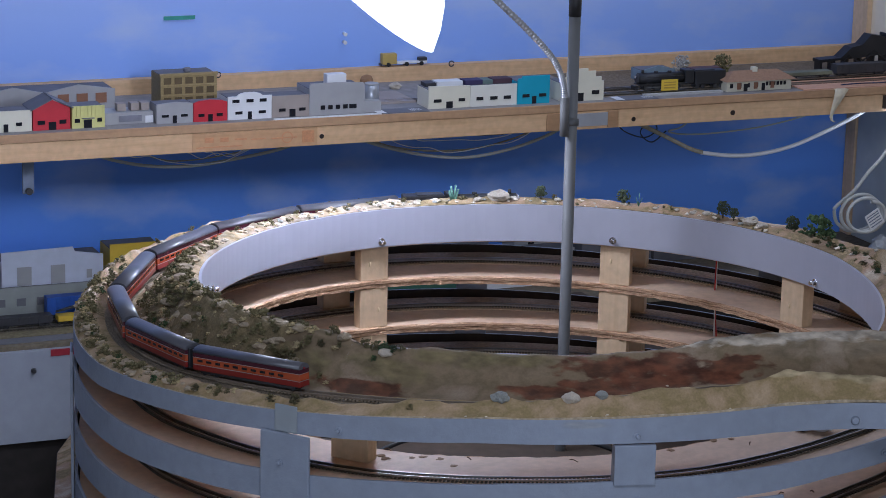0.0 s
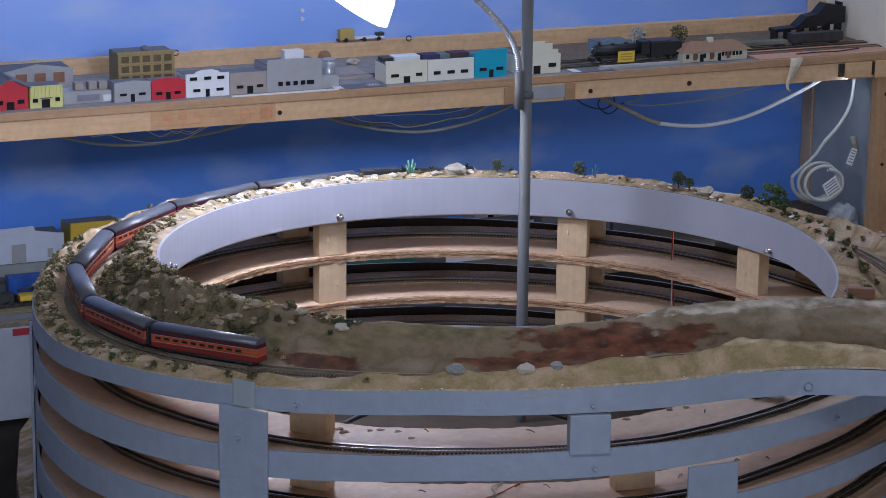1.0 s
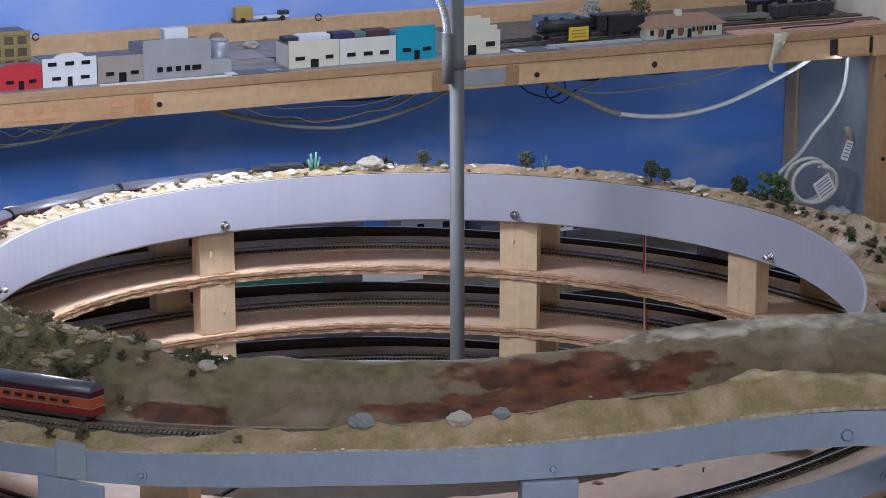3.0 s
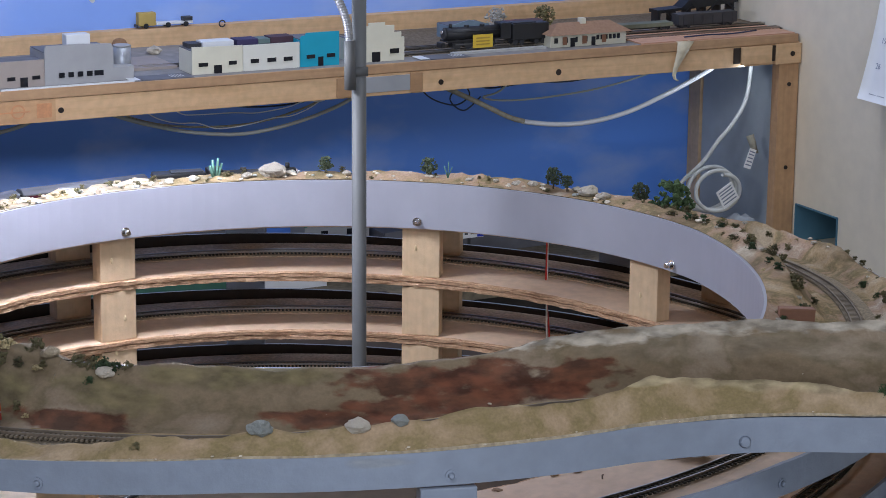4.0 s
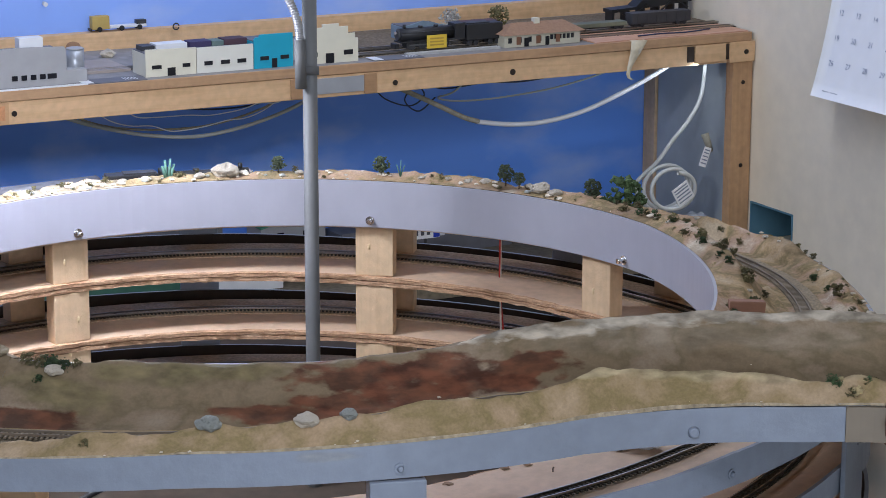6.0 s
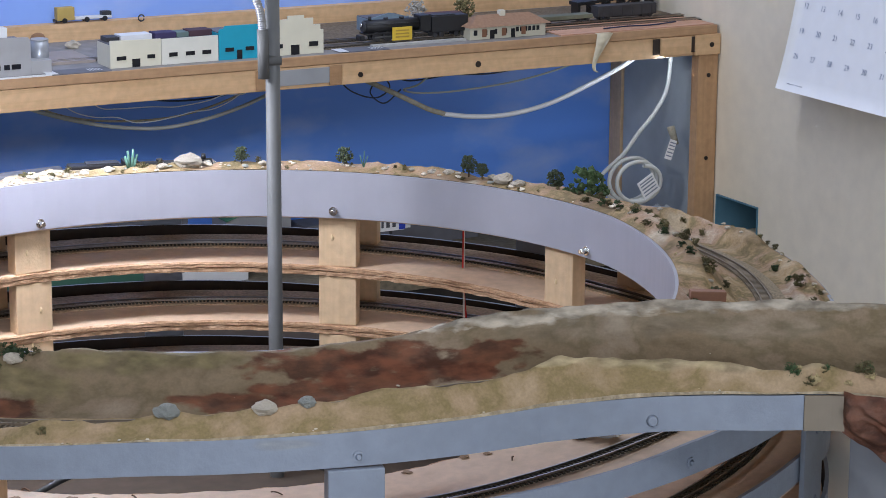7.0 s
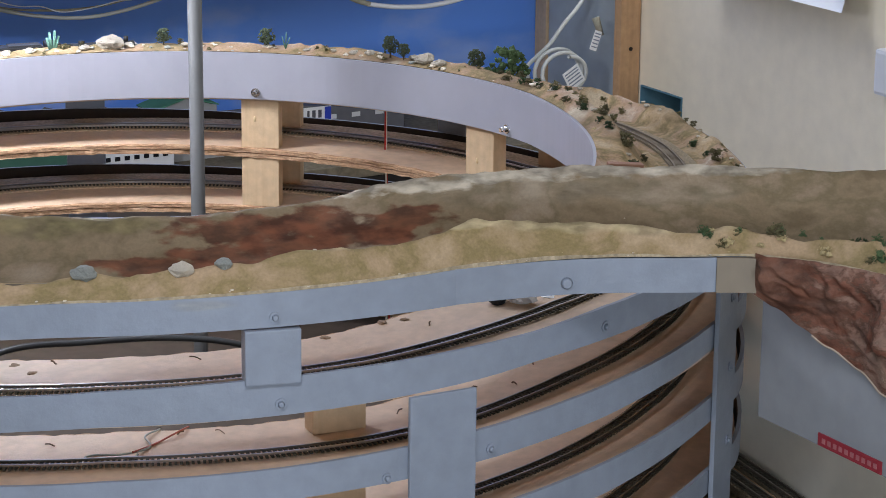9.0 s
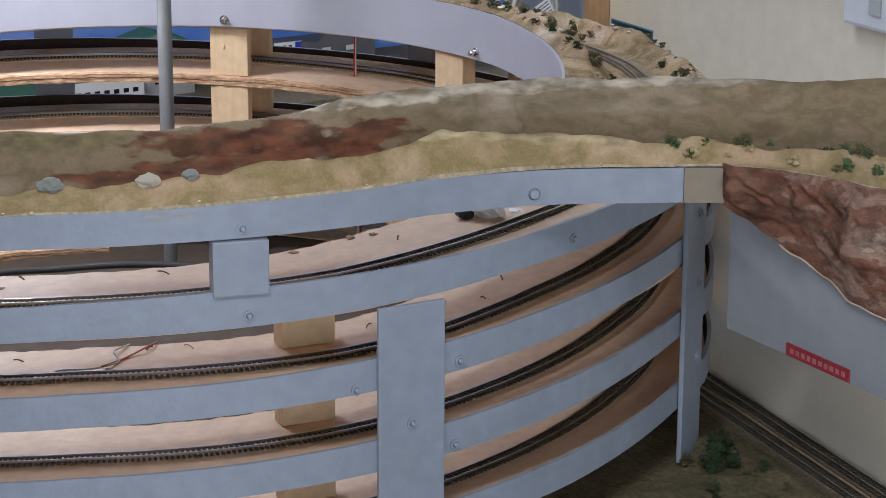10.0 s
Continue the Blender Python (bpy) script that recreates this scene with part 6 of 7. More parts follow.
def freight_car(name, label, x0, x1, y, z, wall, h0, h1, cat="model freight car", open_top=False):
    c = thing(name, label, cat, ((x0 + x1) / 2, y, z + 0.004))
    w = (x1 - x0) / 2
    part("body", box_bm(-w, -0.0115, h0, w, 0.0115, h1, 0.001), c, "", wall)
    part("frame", box_bm(-w * 0.97, -0.004, h0 - 0.003, w * 0.97, 0.004, h0 - 0.0001, 0.0005), c, "", DARK)
    if h1 - h0 > 0.01:
        for i in range(6):
            part("rib", box_bm(-w + (2 * w) * (i + 0.5) / 6 - 0.0006, -0.0124, h0 + 0.001, -w + (2 * w) * (i + 0.5) / 6 + 0.0006, -0.0116, h1 - 0.001), c, "", wall)
    for u in (-0.72, 0.72):
        tr = part("truck_frame", box_bm(u * w - 0.009, -0.007, 0.001, u * w + 0.009, 0.007, h0 - 0.0031, 0.0004), c, "", DARK)
        for x in (-0.006, 0.006):
            for yy in (-0.0065, 0.0065):
                part("wheel", cyl_bm((u * w + x, yy - 0.0008, 0.0038), (u * w + x, yy + 0.0008, 0.0038), 0.0038, n=12), tr, "", DARK)
    return c


freight_car("flat_car", "grey-green model flat car on the shelf track", 1.075, 1.175, 1.215, Z + 0.0007, mat("grey_green_paint", (0.16, 0.17, 0.12), 0.6), 0.006, 0.013)
freight_car("hopper_car", "black model gondola car on the shelf track", 1.185, 1.30, 1.215, Z + 0.0007, DARK, 0.006, 0.024)
freight_car("box_car", "dark brown model box car behind the station", 0.865, 0.93, 1.215, Z + 0.0007, mat("oxide_brown", (0.12, 0.055, 0.045), 0.6), 0.006, 0.031)
building("shed_building", "blue-grey model engine shed behind the locomotive", 0.795, 0.865, 1.27, 0.05, mat("blue_grey_styrene", (0.22, 0.30, 0.38), 0.6), gable(0.024, 0.032), [(0.3, 0.008, 0.012, 0.008), (0.7, 0.008, 0.012, 0.008)])
tower = thing("coal_tower", "black timber model coaling trestle by the wall", "model structure", (1.275, 1.30, Z))
for x in (-0.075, -0.045, -0.015, 0.015, 0.045, 0.072):
    part("trestle_leg", box_bm(x - 0.002, -0.012, 0, x + 0.002, 0.012, 0.020 + max(0, x + 0.02) * 0.55, 0.0003), tower, "", BLACK)
bm = front_bm(-0.08, 0.08, [(0, 0.018), (1, 0.03), (1, 0.062), (0.72, 0.070), (0.6, 0.050), (0.45, 0.046), (0.3, 0.026), (0, 0.024)], -0.014, 0.014)
part("bunker", bm, tower, "", BLACK)
for k in range(5):
    bm = box_bm(-0.018, -0.016, -0.0012, 0.018, -0.0142, 0.0012)
    bmesh.ops.transform(bm, matrix=pose(-0.055 + k * 0.028, 0, 0.014 + 0.004 * k, 0, (-35 if k % 2 else 35), 0), verts=bm.verts)
    part("brace", bm, tower, "", BLACK)


def tree(name, label, place, height, seed, leaf=LEAF, count=120):
    t = thing(name, label, "model tree", place, seed * 47 % 360)
    rng = random.Random(seed)
    part("trunk", cyl_bm((0, 0, -0.002), (0, 0, height * 0.55), height * 0.05, height * 0.025, n=8), t, "", TWIG)
    for k in range(4):
        a = k * 1.57 + seed
        part("limb", cyl_bm((0, 0, height * (0.28 + 0.07 * k)), (height * 0.2 * math.cos(a), height * 0.2 * math.sin(a), height * (0.5 + 0.08 * k)), height * 0.02, height * 0.01, n=6), t, "", TWIG)
    verts, faces = [], []
    for _ in range(count):
        h = rng.uniform(0.22, 1.0)
        r = height * 0.5 * math.sqrt(max(0.05, 1 - abs(h - 0.55) * 1.6)) * rng.uniform(0.2, 1.0)
        a = rng.uniform(0, 6.28)
        c, s = Vector((r * math.cos(a), r * math.sin(a), h * height)), height * rng.uniform(0.045, 0.10)
        k, m = len(verts), Euler((rng.uniform(0, 6), rng.uniform(0, 6), rng.uniform(0, 6))).to_matrix()
        verts += [c + m @ Vector(p) * s * rng.uniform(0.6, 1.3) for p in ((1, 0, 0), (-1, 0, 0), (0, 1, 0), (0, -1, 0), (0, 0, 1), (0, 0, -1))]
        faces += [tuple(k + i for i in f) for f in ((0, 2, 4), (2, 1, 4), (1, 3, 4), (3, 0, 4), (2, 0, 5), (1, 2, 5), (3, 1, 5), (0, 3, 5))]
    part("crown", mesh("crown", verts, faces, leaf), t)
    return t


tree("tree", "olive model tree behind the station", (0.985, 1.30, Z), 0.042, 11)
tree("tree", "pale dry model tree on the shelf", (0.905, 1.32, Z), 0.040, 12, mat("dry_grey_foliage", (0.50, 0.48, 0.44), 0.9, vary=0.2))

# ---- things on the lower shelf ----
LZ = 0.6402
# factory white is toned bluish here for the dim light under the shelf
building("factory_building", "white model factory on the lower shelf", -0.44, -0.255, 1.31, 0.07, mat("dimmed_white_styrene", (0.60, 0.64, 0.74), 0.6, vary=0.06), [(0, 0), (1, 0), (1, 0.100), (0.72, 0.108), (0.70, 0.117), (0, 0.114)], [(0.22, 0.052, 0.026, 0.034), (0.55, 0.052, 0.026, 0.034), (0.86, 0.058, 0.010, 0.016)], roof_h=0.095, z=LZ, pane=GREY_HOUSE)
building("store_building", "yellow model building on the lower shelf", -0.245, -0.150, 1.30, 0.07, YELLOW, flat(0.118), [], z=LZ)
building("warehouse_building", "grey model warehouse on the lower shelf", -0.62, -0.45, 1.30, 0.07, GREY_HOUSE, flat(0.098), [(0.5, 0.04, 0.05, 0.02), (0.5, 0.07, 0.12, 0.006)], z=LZ)
building("road_ramp", "low green model road deck on the lower shelf", 0.12, 0.41, 1.24, 0.10, LOW_GREEN, flat(0.058), [], roof=LOW_GREEN, z=LZ)
building("warehouse_building", "long pale grey model warehouse on the lower shelf", 0.416, 0.66, 1.26, 0.06, GREY_HOUSE, flat(0.056), [(0.1 + 0.16 * i, 0.02, 0.012, 0.012) for i in range(6)], z=LZ)
building("mill_building", "dark grey model mill with a sawtooth roof", 0.16, 0.50, 1.335, 0.06, GREY_DARK, [(0, 0), (1, 0), (1, 0.080), (0.86, 0.094), (0.80, 0.080), (0.66, 0.094), (0.60, 0.080), (0.44, 0.097), (0.36, 0.080), (0.2, 0.094), (0.12, 0.084), (0, 0.09)], [(0.08 + 0.105 * i, 0.066, 0.014, 0.008) for i in range(9)], roof_h=0.074, z=LZ, pane=GREY_HOUSE)
green_barn = building("barn_building", "grey model barn with a green gabled roof", 0.565, 0.68, 1.33, 0.06, GREY_HOUSE, gable(0.070, 0.086), [(0.3, 0.05, 0.012, 0.01), (0.7, 0.05, 0.012, 0.01)], roof=LOW_GREEN, roof_h=0.068, z=LZ)
for sgn in (-1, 1):
    bm = box_bm(0, -0.004, 0, 0.062, 0.06, 0.002, 0.0003)
    bmesh.ops.transform(bm, matrix=pose(0, 0, 0.0875) @ Matrix.Rotation(radians(16 if sgn > 0 else 164), 4, "Y"), verts=bm.verts)
    part("roof_slope", bm, green_barn, "", mat("green_roof", (0.10, 0.30, 0.19), 0.7, vary=0.1))
building("shed_building", "low dark model sheds on the lower shelf", 0.70, 1.02, 1.31, 0.07, GREY_DARK, [(0, 0), (1, 0), (1, 0.05), (0.7, 0.06), (0.66, 0.048), (0.4, 0.058), (0, 0.05)], [(0.15 + 0.14 * i, 0.03, 0.016, 0.008) for i in range(6)], roof_h=0.046, z=LZ, pane=WHITE_HOUSE)
building("store_building", "long white model store on the lower shelf", 0.427, 0.552, 1.155 + 0.06, 0.02, WHITE_HOUSE, flat(0.046), [(0.1 + 0.13 * i, 0.024, 0.009, 0.007) for i in range(7)], z=LZ)
sign = thing("sign_board", "small white and blue sign board on a stand", "sign", (0.8115, 1.225, LZ - 0.005))
part("post", box_bm(-0.002, 0.001, 0.0051, 0.002, 0.004, 0.055), sign, "", DARK)
face = part("face", box_bm(-0.025, -0.001, 0.055, 0.025, 0.001, 0.079, 0.0004), sign, "", PAPER)
part("blue_patch", box_bm(0.013, -0.0016, 0.056, 0.0245, -0.0011, 0.078), face, "", mat("blue_print", (0.02, 0.05, 0.45), 0.5))
part("print_bars", mesh("print_bars", *boxes_bm([(-0.019, -0.0016, 0.061, -0.015, -0.0011, 0.074), (-0.010, -0.0016, 0.061, -0.004, -0.0011, 0.074), (0.001, -0.0016, 0.061, 0.007, -0.0011, 0.074)]), INK), face)
freight_car("tank_car", "blue model car on the lower shelf track", -0.375, -0.305, 1.255, 0.6405, mat("blue_paint", (0.03, 0.10, 0.42), 0.5), 0.008, 0.040)
freight_car("tank_car", "blue model car on the lower shelf track", -0.295, -0.225, 1.255, 0.6405, mat("pale_blue_paint", (0.08, 0.17, 0.48), 0.5), 0.008, 0.038)
crane = freight_car("crane_car", "yellow model crane car on the lower track", -0.365, -0.300, 1.215, 0.6405, YELLOW, 0.006, 0.016)
part("crane_cab", box_bm(0.002, -0.009, 0.0162, 0.026, 0.009, 0.036, 0.0015), crane, "", YELLOW)
part("crane_arm", cyl_bm((0.004, 0, 0.03), (-0.034, 0, 0.022), 0.003, 0.002, n=10), crane, "", DARK)
freight_car("gondola_car", "orange-brown model car on the lower track", -0.29, -0.215, 1.215, 0.6405, mat("orange_oxide", (0.38, 0.14, 0.04), 0.6), 0.006, 0.026)
freight_car("gondola_car", "dark model car on the lower shelf track", -0.475, -0.375, 1.215, 0.6405, DARK, 0.006, 0.020)

building("depot_building", "low grey-green model depot behind the yard", -0.62, -0.19, 1.285, 0.02, mat("grey_green_styrene", (0.30, 0.32, 0.30), 0.7, vary=0.08), flat(0.056), [(0.06 + 0.085 * i, 0.022, 0.016, 0.014) for i in range(11)], z=LZ, pane=GREY_DARK)
tagged(new("yard_road", mesh("yard_road", *boxes_bm([(-2.0, 1.128, 0.6401, 0.10, 1.158, 0.6415)]), GREY_DARK)), "dark strip of model road along the shelf edge", "road strip")
tagged(new("yard_earth", mesh("yard_earth", *boxes_bm([(-2.0, 1.165, 0.6401, 0.10, 1.198, 0.6412)]), mat("olive_earth", (0.20, 0.17, 0.10), 0.95, vary=0.25, scale=150))), "strip of olive brown earth in the yard", "ground cover")

# ---- the passenger train on the top deck ----
ORANGE = mat("daylight_orange", (0.40, 0.080, 0.030), 0.25, vary=0.04, spec=0.5)
DEEP_RED = mat("deep_red_enamel", (0.22, 0.022, 0.018), 0.3, vary=0.04, spec=0.5)
ROOF_GREY = mat("dark_roof_enamel", (0.085, 0.085, 0.098), 0.36, vary=0.06, spec=0.6)
# red of the upper band, darkened to violet for the shade below the roof
SHADED_RED = mat("shaded_red_enamel", (0.060, 0.012, 0.022), 0.25, vary=0.05, spec=0.5)
SILVER = mat("silver_stripe", (0.42, 0.36, 0.36), 0.3, metal=0.4, vary=0.03)
L = 0.168


def passenger_car(tail=False):
    """An orange and red streamlined coach along x, rails at z = 0."""
    c = thing("passenger_car", "orange and red streamlined model coach with dark roof", "model coach", group="passenger train")
    bands = ((0.0065, 0.0128, DEEP_RED, "lower_band"), (0.0129, 0.0137, SILVER, "stripe"), (0.0138, 0.0216, ORANGE, "body"), (0.0217, 0.0223, SILVER, "stripe"), (0.0224, 0.0274, SHADED_RED, "upper_band"))
    for z0, z1, m, name in bands:
        bm = box_bm(-L / 2, -0.0118, z0, L / 2, 0.0118, z1)
        if tail:
            for v in bm.verts:
                if v.co.x > 0:
                    v.co.y *= 0.72
        part(name, bm, c, "", m)
    n = 12
    prof = [(0.0121 * math.cos(math.pi * k / n), 0.0275 + 0.0072 * math.sin(math.pi * k / n)) for k in range(n + 1)]
    verts = [(x, y * (0.75 if tail and x > 0 else 1), z) for x in (-L / 2, L / 2) for y, z in prof]
    faces = [(k, k + 1, n + 2 + k, n + 1 + k) for k in range(n)] + [tuple(range(n, -1, -1)), tuple(range(n + 1, 2 * n + 2)), (0, n + 1, 2 * n + 1, n)]
    me = mesh("roof", verts, faces, ROOF_GREY, True)
    for f in list(me.polygons)[-3:]:
        f.use_smooth = False
    part("roof", me, c, "dark grey rounded roof")
    if tail:
        part("tail_lamp", cyl_bm((L / 2, 0, 0.0285), (L / 2 + 0.0012, 0, 0.0285), 0.0013, 0.001, n=12), c, "small red tail lamp", RED)
    pane_me = mesh("window_pane", *boxes_bm([(-0.0040, -0.0006, 0, 0.0040, 0, 0.0026)]), GLASS)
    for side, turn in ((-0.01185, 0), (0.01185, 180)):
        for i in range(11):
            if tail and i == 10:
                continue
            o = part("window_pane", pane_me, c)
            o.matrix_local = pose(-L * 0.43 + i * L * 0.086, side, 0.0172, 0, 0, turn)
    part("underframe", box_bm(-L * 0.28, -0.009, 0.0030, L * 0.28, 0.009, 0.0064, 0.0008), c, "", DARK)
    for u in (-0.36, 0.36):
        tr = part("truck_frame", box_bm(u * L - 0.015, -0.0085, 0.0025, u * L + 0.015, 0.0085, 0.0064, 0.0006), c, "", DARK)
        for x in (-0.010, 0.010):
            for yy in (-0.0065, 0.0065):
                part("wheel", cyl_bm((u * L + x, yy - 0.0008, 0.0038), (u * L + x, yy + 0.0008, 0.0038), 0.0038, n=12), tr, "", DARK)
    for x0, x1 in ((-L / 2 - 0.0045, -L / 2), (L / 2, L / 2 + 0.0045)):
        if tail and x1 > L / 2:
            continue
        part("diaphragm", box_bm(x0, -0.0085, 0.006, x1, 0.0085, 0.030, 0.0006), c, "", BLACK)
    return c


def on_track(s, half):
    """Pose of a car whose ends stand on the top track round s."""
    d = math.degrees(half / 0.553)
    a, b = way(s - d, False), way(s + d, False)
    m, f = Vector((a + b) / 2), Vector(a - b)
    pitch = math.atan2(f.z, math.hypot(f.x, f.y))
    return Matrix.Translation(m + Vector((0, 0, 0.0040))) @ Matrix.Rotation(math.atan2(f.y, f.x), 4, "Z") @ Matrix.Rotation(-pitch, 4, "Y")


last = passenger_car(tail=True)
tagged(last, "orange and red model observation car with tapered end")
STEP = math.degrees(0.1770 / 0.556)
S_TAIL = 53.6 + STEP / 2
last.matrix_world = on_track(S_TAIL, 0.058)
coach = passenger_car()
coach.matrix_world = on_track(S_TAIL + STEP, 0.058)
for k in range(2, 7):
    copy_thing(coach, on_track(S_TAIL + STEP * k, 0.058))
engine = steam_engine("black and orange streamlined model steam locomotive", (0, 0, 0), 0, BLACK, SILVER, ORANGE)
engine.matrix_world = on_track(S_TAIL + STEP * 7.06, 0.065)

# ---- stones, bushes and small trees on the scenery ----
def ground(s, u):
    """A point of the scenery at s; u runs from 0 at the inner rim to 12 at the fascia."""
    pts = profile(s)
    i = min(int(u), 11)
    p = np.array(pts[i]) * (1 - (u - i)) + np.array(pts[i + 1]) * (u - i)
    return p


def u_of(r):
    return float(np.interp(r, (0.4615, 0.474, 0.487, 0.5055, 0.5233, 0.5372, 0.553, 0.5745, 0.5853, 0.5974, 0.6079, 0.6174, 0.6246), range(13)))


CLUSTERS = {}


def strew(me, place, size, seed, squash, sink):
    """Adds a far plant or stone to the uncounted scrub, one mesh for each shape's material."""
    rng = random.Random(seed)
    m = Matrix.Translation(Vector(place) - Vector((0, 0, sink))) @ Matrix.Rotation(rng.uniform(0, 6.28), 4, "Z") @ Matrix.Diagonal((size, size, size * squash, 1))
    verts, faces = CLUSTERS.setdefault(me.materials[0].name, ([], []))
    k = len(verts)
    verts += [m @ v.co for v in me.vertices]
    faces += [tuple(k + i for i in f.vertices) for f in me.polygons]


def put(name, label, category, me, place, size, group, seed, squash=1.0, sink=0.0):
    ob = tagged(new(name, me), label, category, group)
    rng = random.Random(seed)
    ob.matrix_world = Matrix.Translation(Vector(place) - Vector((0, 0, sink))) @ Matrix.Rotation(rng.uniform(0, 6.28), 4, "Z") @ Matrix.Diagonal((size, size, size * squash, 1))
    return ob


ROCKS = [lump("rock", 1.0, STONE, k, 0.36, 3, 0.66) for k in range(4)]
SCRUB_ROCKS = [lump("rock", 1.0, SCRUB_STONE, 90 + k, 0.5, 2, 0.62) for k in range(4)]
GREY_ROCKS = [lump("rock", 1.0, STONE_GREY, 20 + k, 0.34, 3, 0.68) for k in range(3)]
BUSHES = [foliage("bush", 1.0, LEAF, 40 + k, 13) for k in range(5)]
GREENS = [foliage("bush", 1.0, LEAF_GREEN, 60 + k, 13) for k in range(3)]
TUFTS = [foliage("bush", 1.0, STRAW, 70 + k, 8, 0.6) for k in range(2)]

# the three stones on the front hills
for s, u, me, size, label in ((29.0, 9.9, GREY_ROCKS[0], 0.0104, "rounded grey stone on the sand hill"), (21.6, 9.9, ROCKS[1], 0.0098, "pale tan stone on the sand hill"), (18.3, 9.9, GREY_ROCKS[2], 0.0072, "small grey stone on the sand hill")):
    put("rock", label, "stone", me, ground(s, u), size, "", int(s), 0.85, 0.002)
# stones and plants on the far rim
for s, r, kind, size in ((196.8, 0.478, "rock", 0.016), (245.3, 0.478, "rock", 0.0115), (248.4, 0.474, "rock", 0.0085), (193, 0.476, "rock", 0.006), (199.5, 0.480, "rock", 0.006), (185, 0.475, "rock", 0.006), (181.5, 0.478, "rock", 0.005), (177, 0.474, "rock", 0.0045),
                         (173.5, 0.476, "rock", 0.006), (169, 0.474, "rock", 0.005), (236, 0.478, "rock", 0.0075), (233.5, 0.476, "rock", 0.006), (230, 0.48, "rock", 0.004), (226, 0.475, "rock", 0.004)):
    put("rock", "pale broken stone on the sandy rim", "stone", (ROCKS if kind == "rock" else GREY_ROCKS)[int(s) % 3], ground(s, u_of(r)), size, "stones on the rim", int(s * 7), 0.8, 0.002)
for k, (s, r, h, green) in enumerate(((204.6, 0.478, 0.020, 0), (239.2, 0.480, 0.023, 0), (241.6, 0.478, 0.017, 0), (253.1, 0.492, 0.024, 0), (255.9, 0.520, 0.056, 1), (219.8, 0.478, 0.022, 0))):
    tree("tree", "small dark green model tree on the sandy rim", tuple(ground(s, u_of(r))), h, 80 + k, LEAF_GREEN if green else TREE_LEAF, 170)
for s, r, size in ((207, 0.485, 0.0055), (255.5, 0.505, 0.0105), (258, 0.50, 0.007), (261.8, 0.492, 0.0085), (263.6, 0.510, 0.008), (272.1, 0.482, 0.0085), (273.9, 0.490, 0.007), (281, 0.478, 0.008), (287.3, 0.486, 0.0085), (289.2, 0.491, 0.007), (296.1, 0.495, 0.0095),
                   (304.6, 0.498, 0.010), (293.8, 0.596, 0.0095), (300, 0.600, 0.006), (307.4, 0.592, 0.006), (269.1, 0.590, 0.006), (229, 0.478, 0.005), (266, 0.478, 0.005), (277, 0.485, 0.005), (245, 0.49, 0.006), (210, 0.48, 0.004), (190, 0.478, 0.005), (179, 0.48, 0.006)):
    put("bush", "olive foam bush on the sandy rim", "model bush", BUSHES[int(s) % 5], ground(s, u_of(r)), size, "bushes on the rim", int(s * 3), 0.9, 0.001)
cactus = thing("cactus", "pale green model cactus on the far rim", "model cactus", tuple(ground(188.4, u_of(0.478))))
for k, (x, h) in enumerate(((-0.008, 0.014), (-0.003, 0.020), (0.003, 0.022), (0.009, 0.015), (0.006, 0.010))):
    part("stem", cyl_bm((x * 0.4, 0.002 * (k % 2), -0.001), (x, 0.003 * (k % 2), h), 0.0022, 0.0015, n=8), cactus, "", LEAF_MINT)
twig = thing("cactus", "thin pale model cactus twig on the rim", "model cactus", tuple(ground(222.7, u_of(0.478))))
for x, h in ((-0.005, 0.014), (0.001, 0.019), (0.006, 0.012)):
    part("stem", cyl_bm((0, 0, -0.001), (x, 0, h), 0.0009, 0.0006, n=6), twig, "", LEAF_MINT)

# scrub crowding the left of the helix, inside and outside of the track
rng = random.Random(5)
for k in range(900):
    inner = rng.random() < 0.6
    s = 53 + 75 * rng.random() ** 0.8 if inner else 60 + 68 * rng.random() ** 0.75
    u = rng.uniform(0.9, 4.4) if inner else rng.uniform(8.6, 11.2)
    size = rng.choice((rng.uniform(0.0035, 0.007), rng.uniform(0.006, 0.0105))) * (1 if inner else 0.75)
    kind = rng.random()
    p = ground(s, u)
    if s > 66:
        strew((BUSHES[k % 5] if kind < 0.46 else GREENS[k % 3] if kind < 0.50 else SCRUB_ROCKS[k % 4] if kind < 0.68 else TUFTS[k % 2]), p, size, k, 0.8, 0.001)
    elif kind < 0.50:
        put("bush", "dark olive foam bush in the desert scrub", "model bush", BUSHES[k % 5], p, size, "desert scrub", k, 0.8, 0.001)
    elif kind < 0.54:
        put("bush", "deep green foam bush in the desert scrub", "model bush", GREENS[k % 3], p, size, "desert scrub", k, 0.8, 0.001)
    elif kind < 0.76:
        put("rock", "sandy broken stone among the desert scrub", "stone", SCRUB_ROCKS[k % 4], p, size * 0.95, "scrub stones", k, 0.8, 0.002)
    else:
        put("bush", "straw-coloured tuft in the desert scrub", "model bush", TUFTS[k % 2], p, size, "desert scrub", k, 0.8, 0.001)
scrub = thing("desert_scrub", "dense olive scrub and pale stones on the slope", "scrub", kind="stuff")
for key, (verts, faces) in CLUSTERS.items():
    part("scrub", mesh("scrub", verts, faces, bpy.data.materials[key]), scrub)
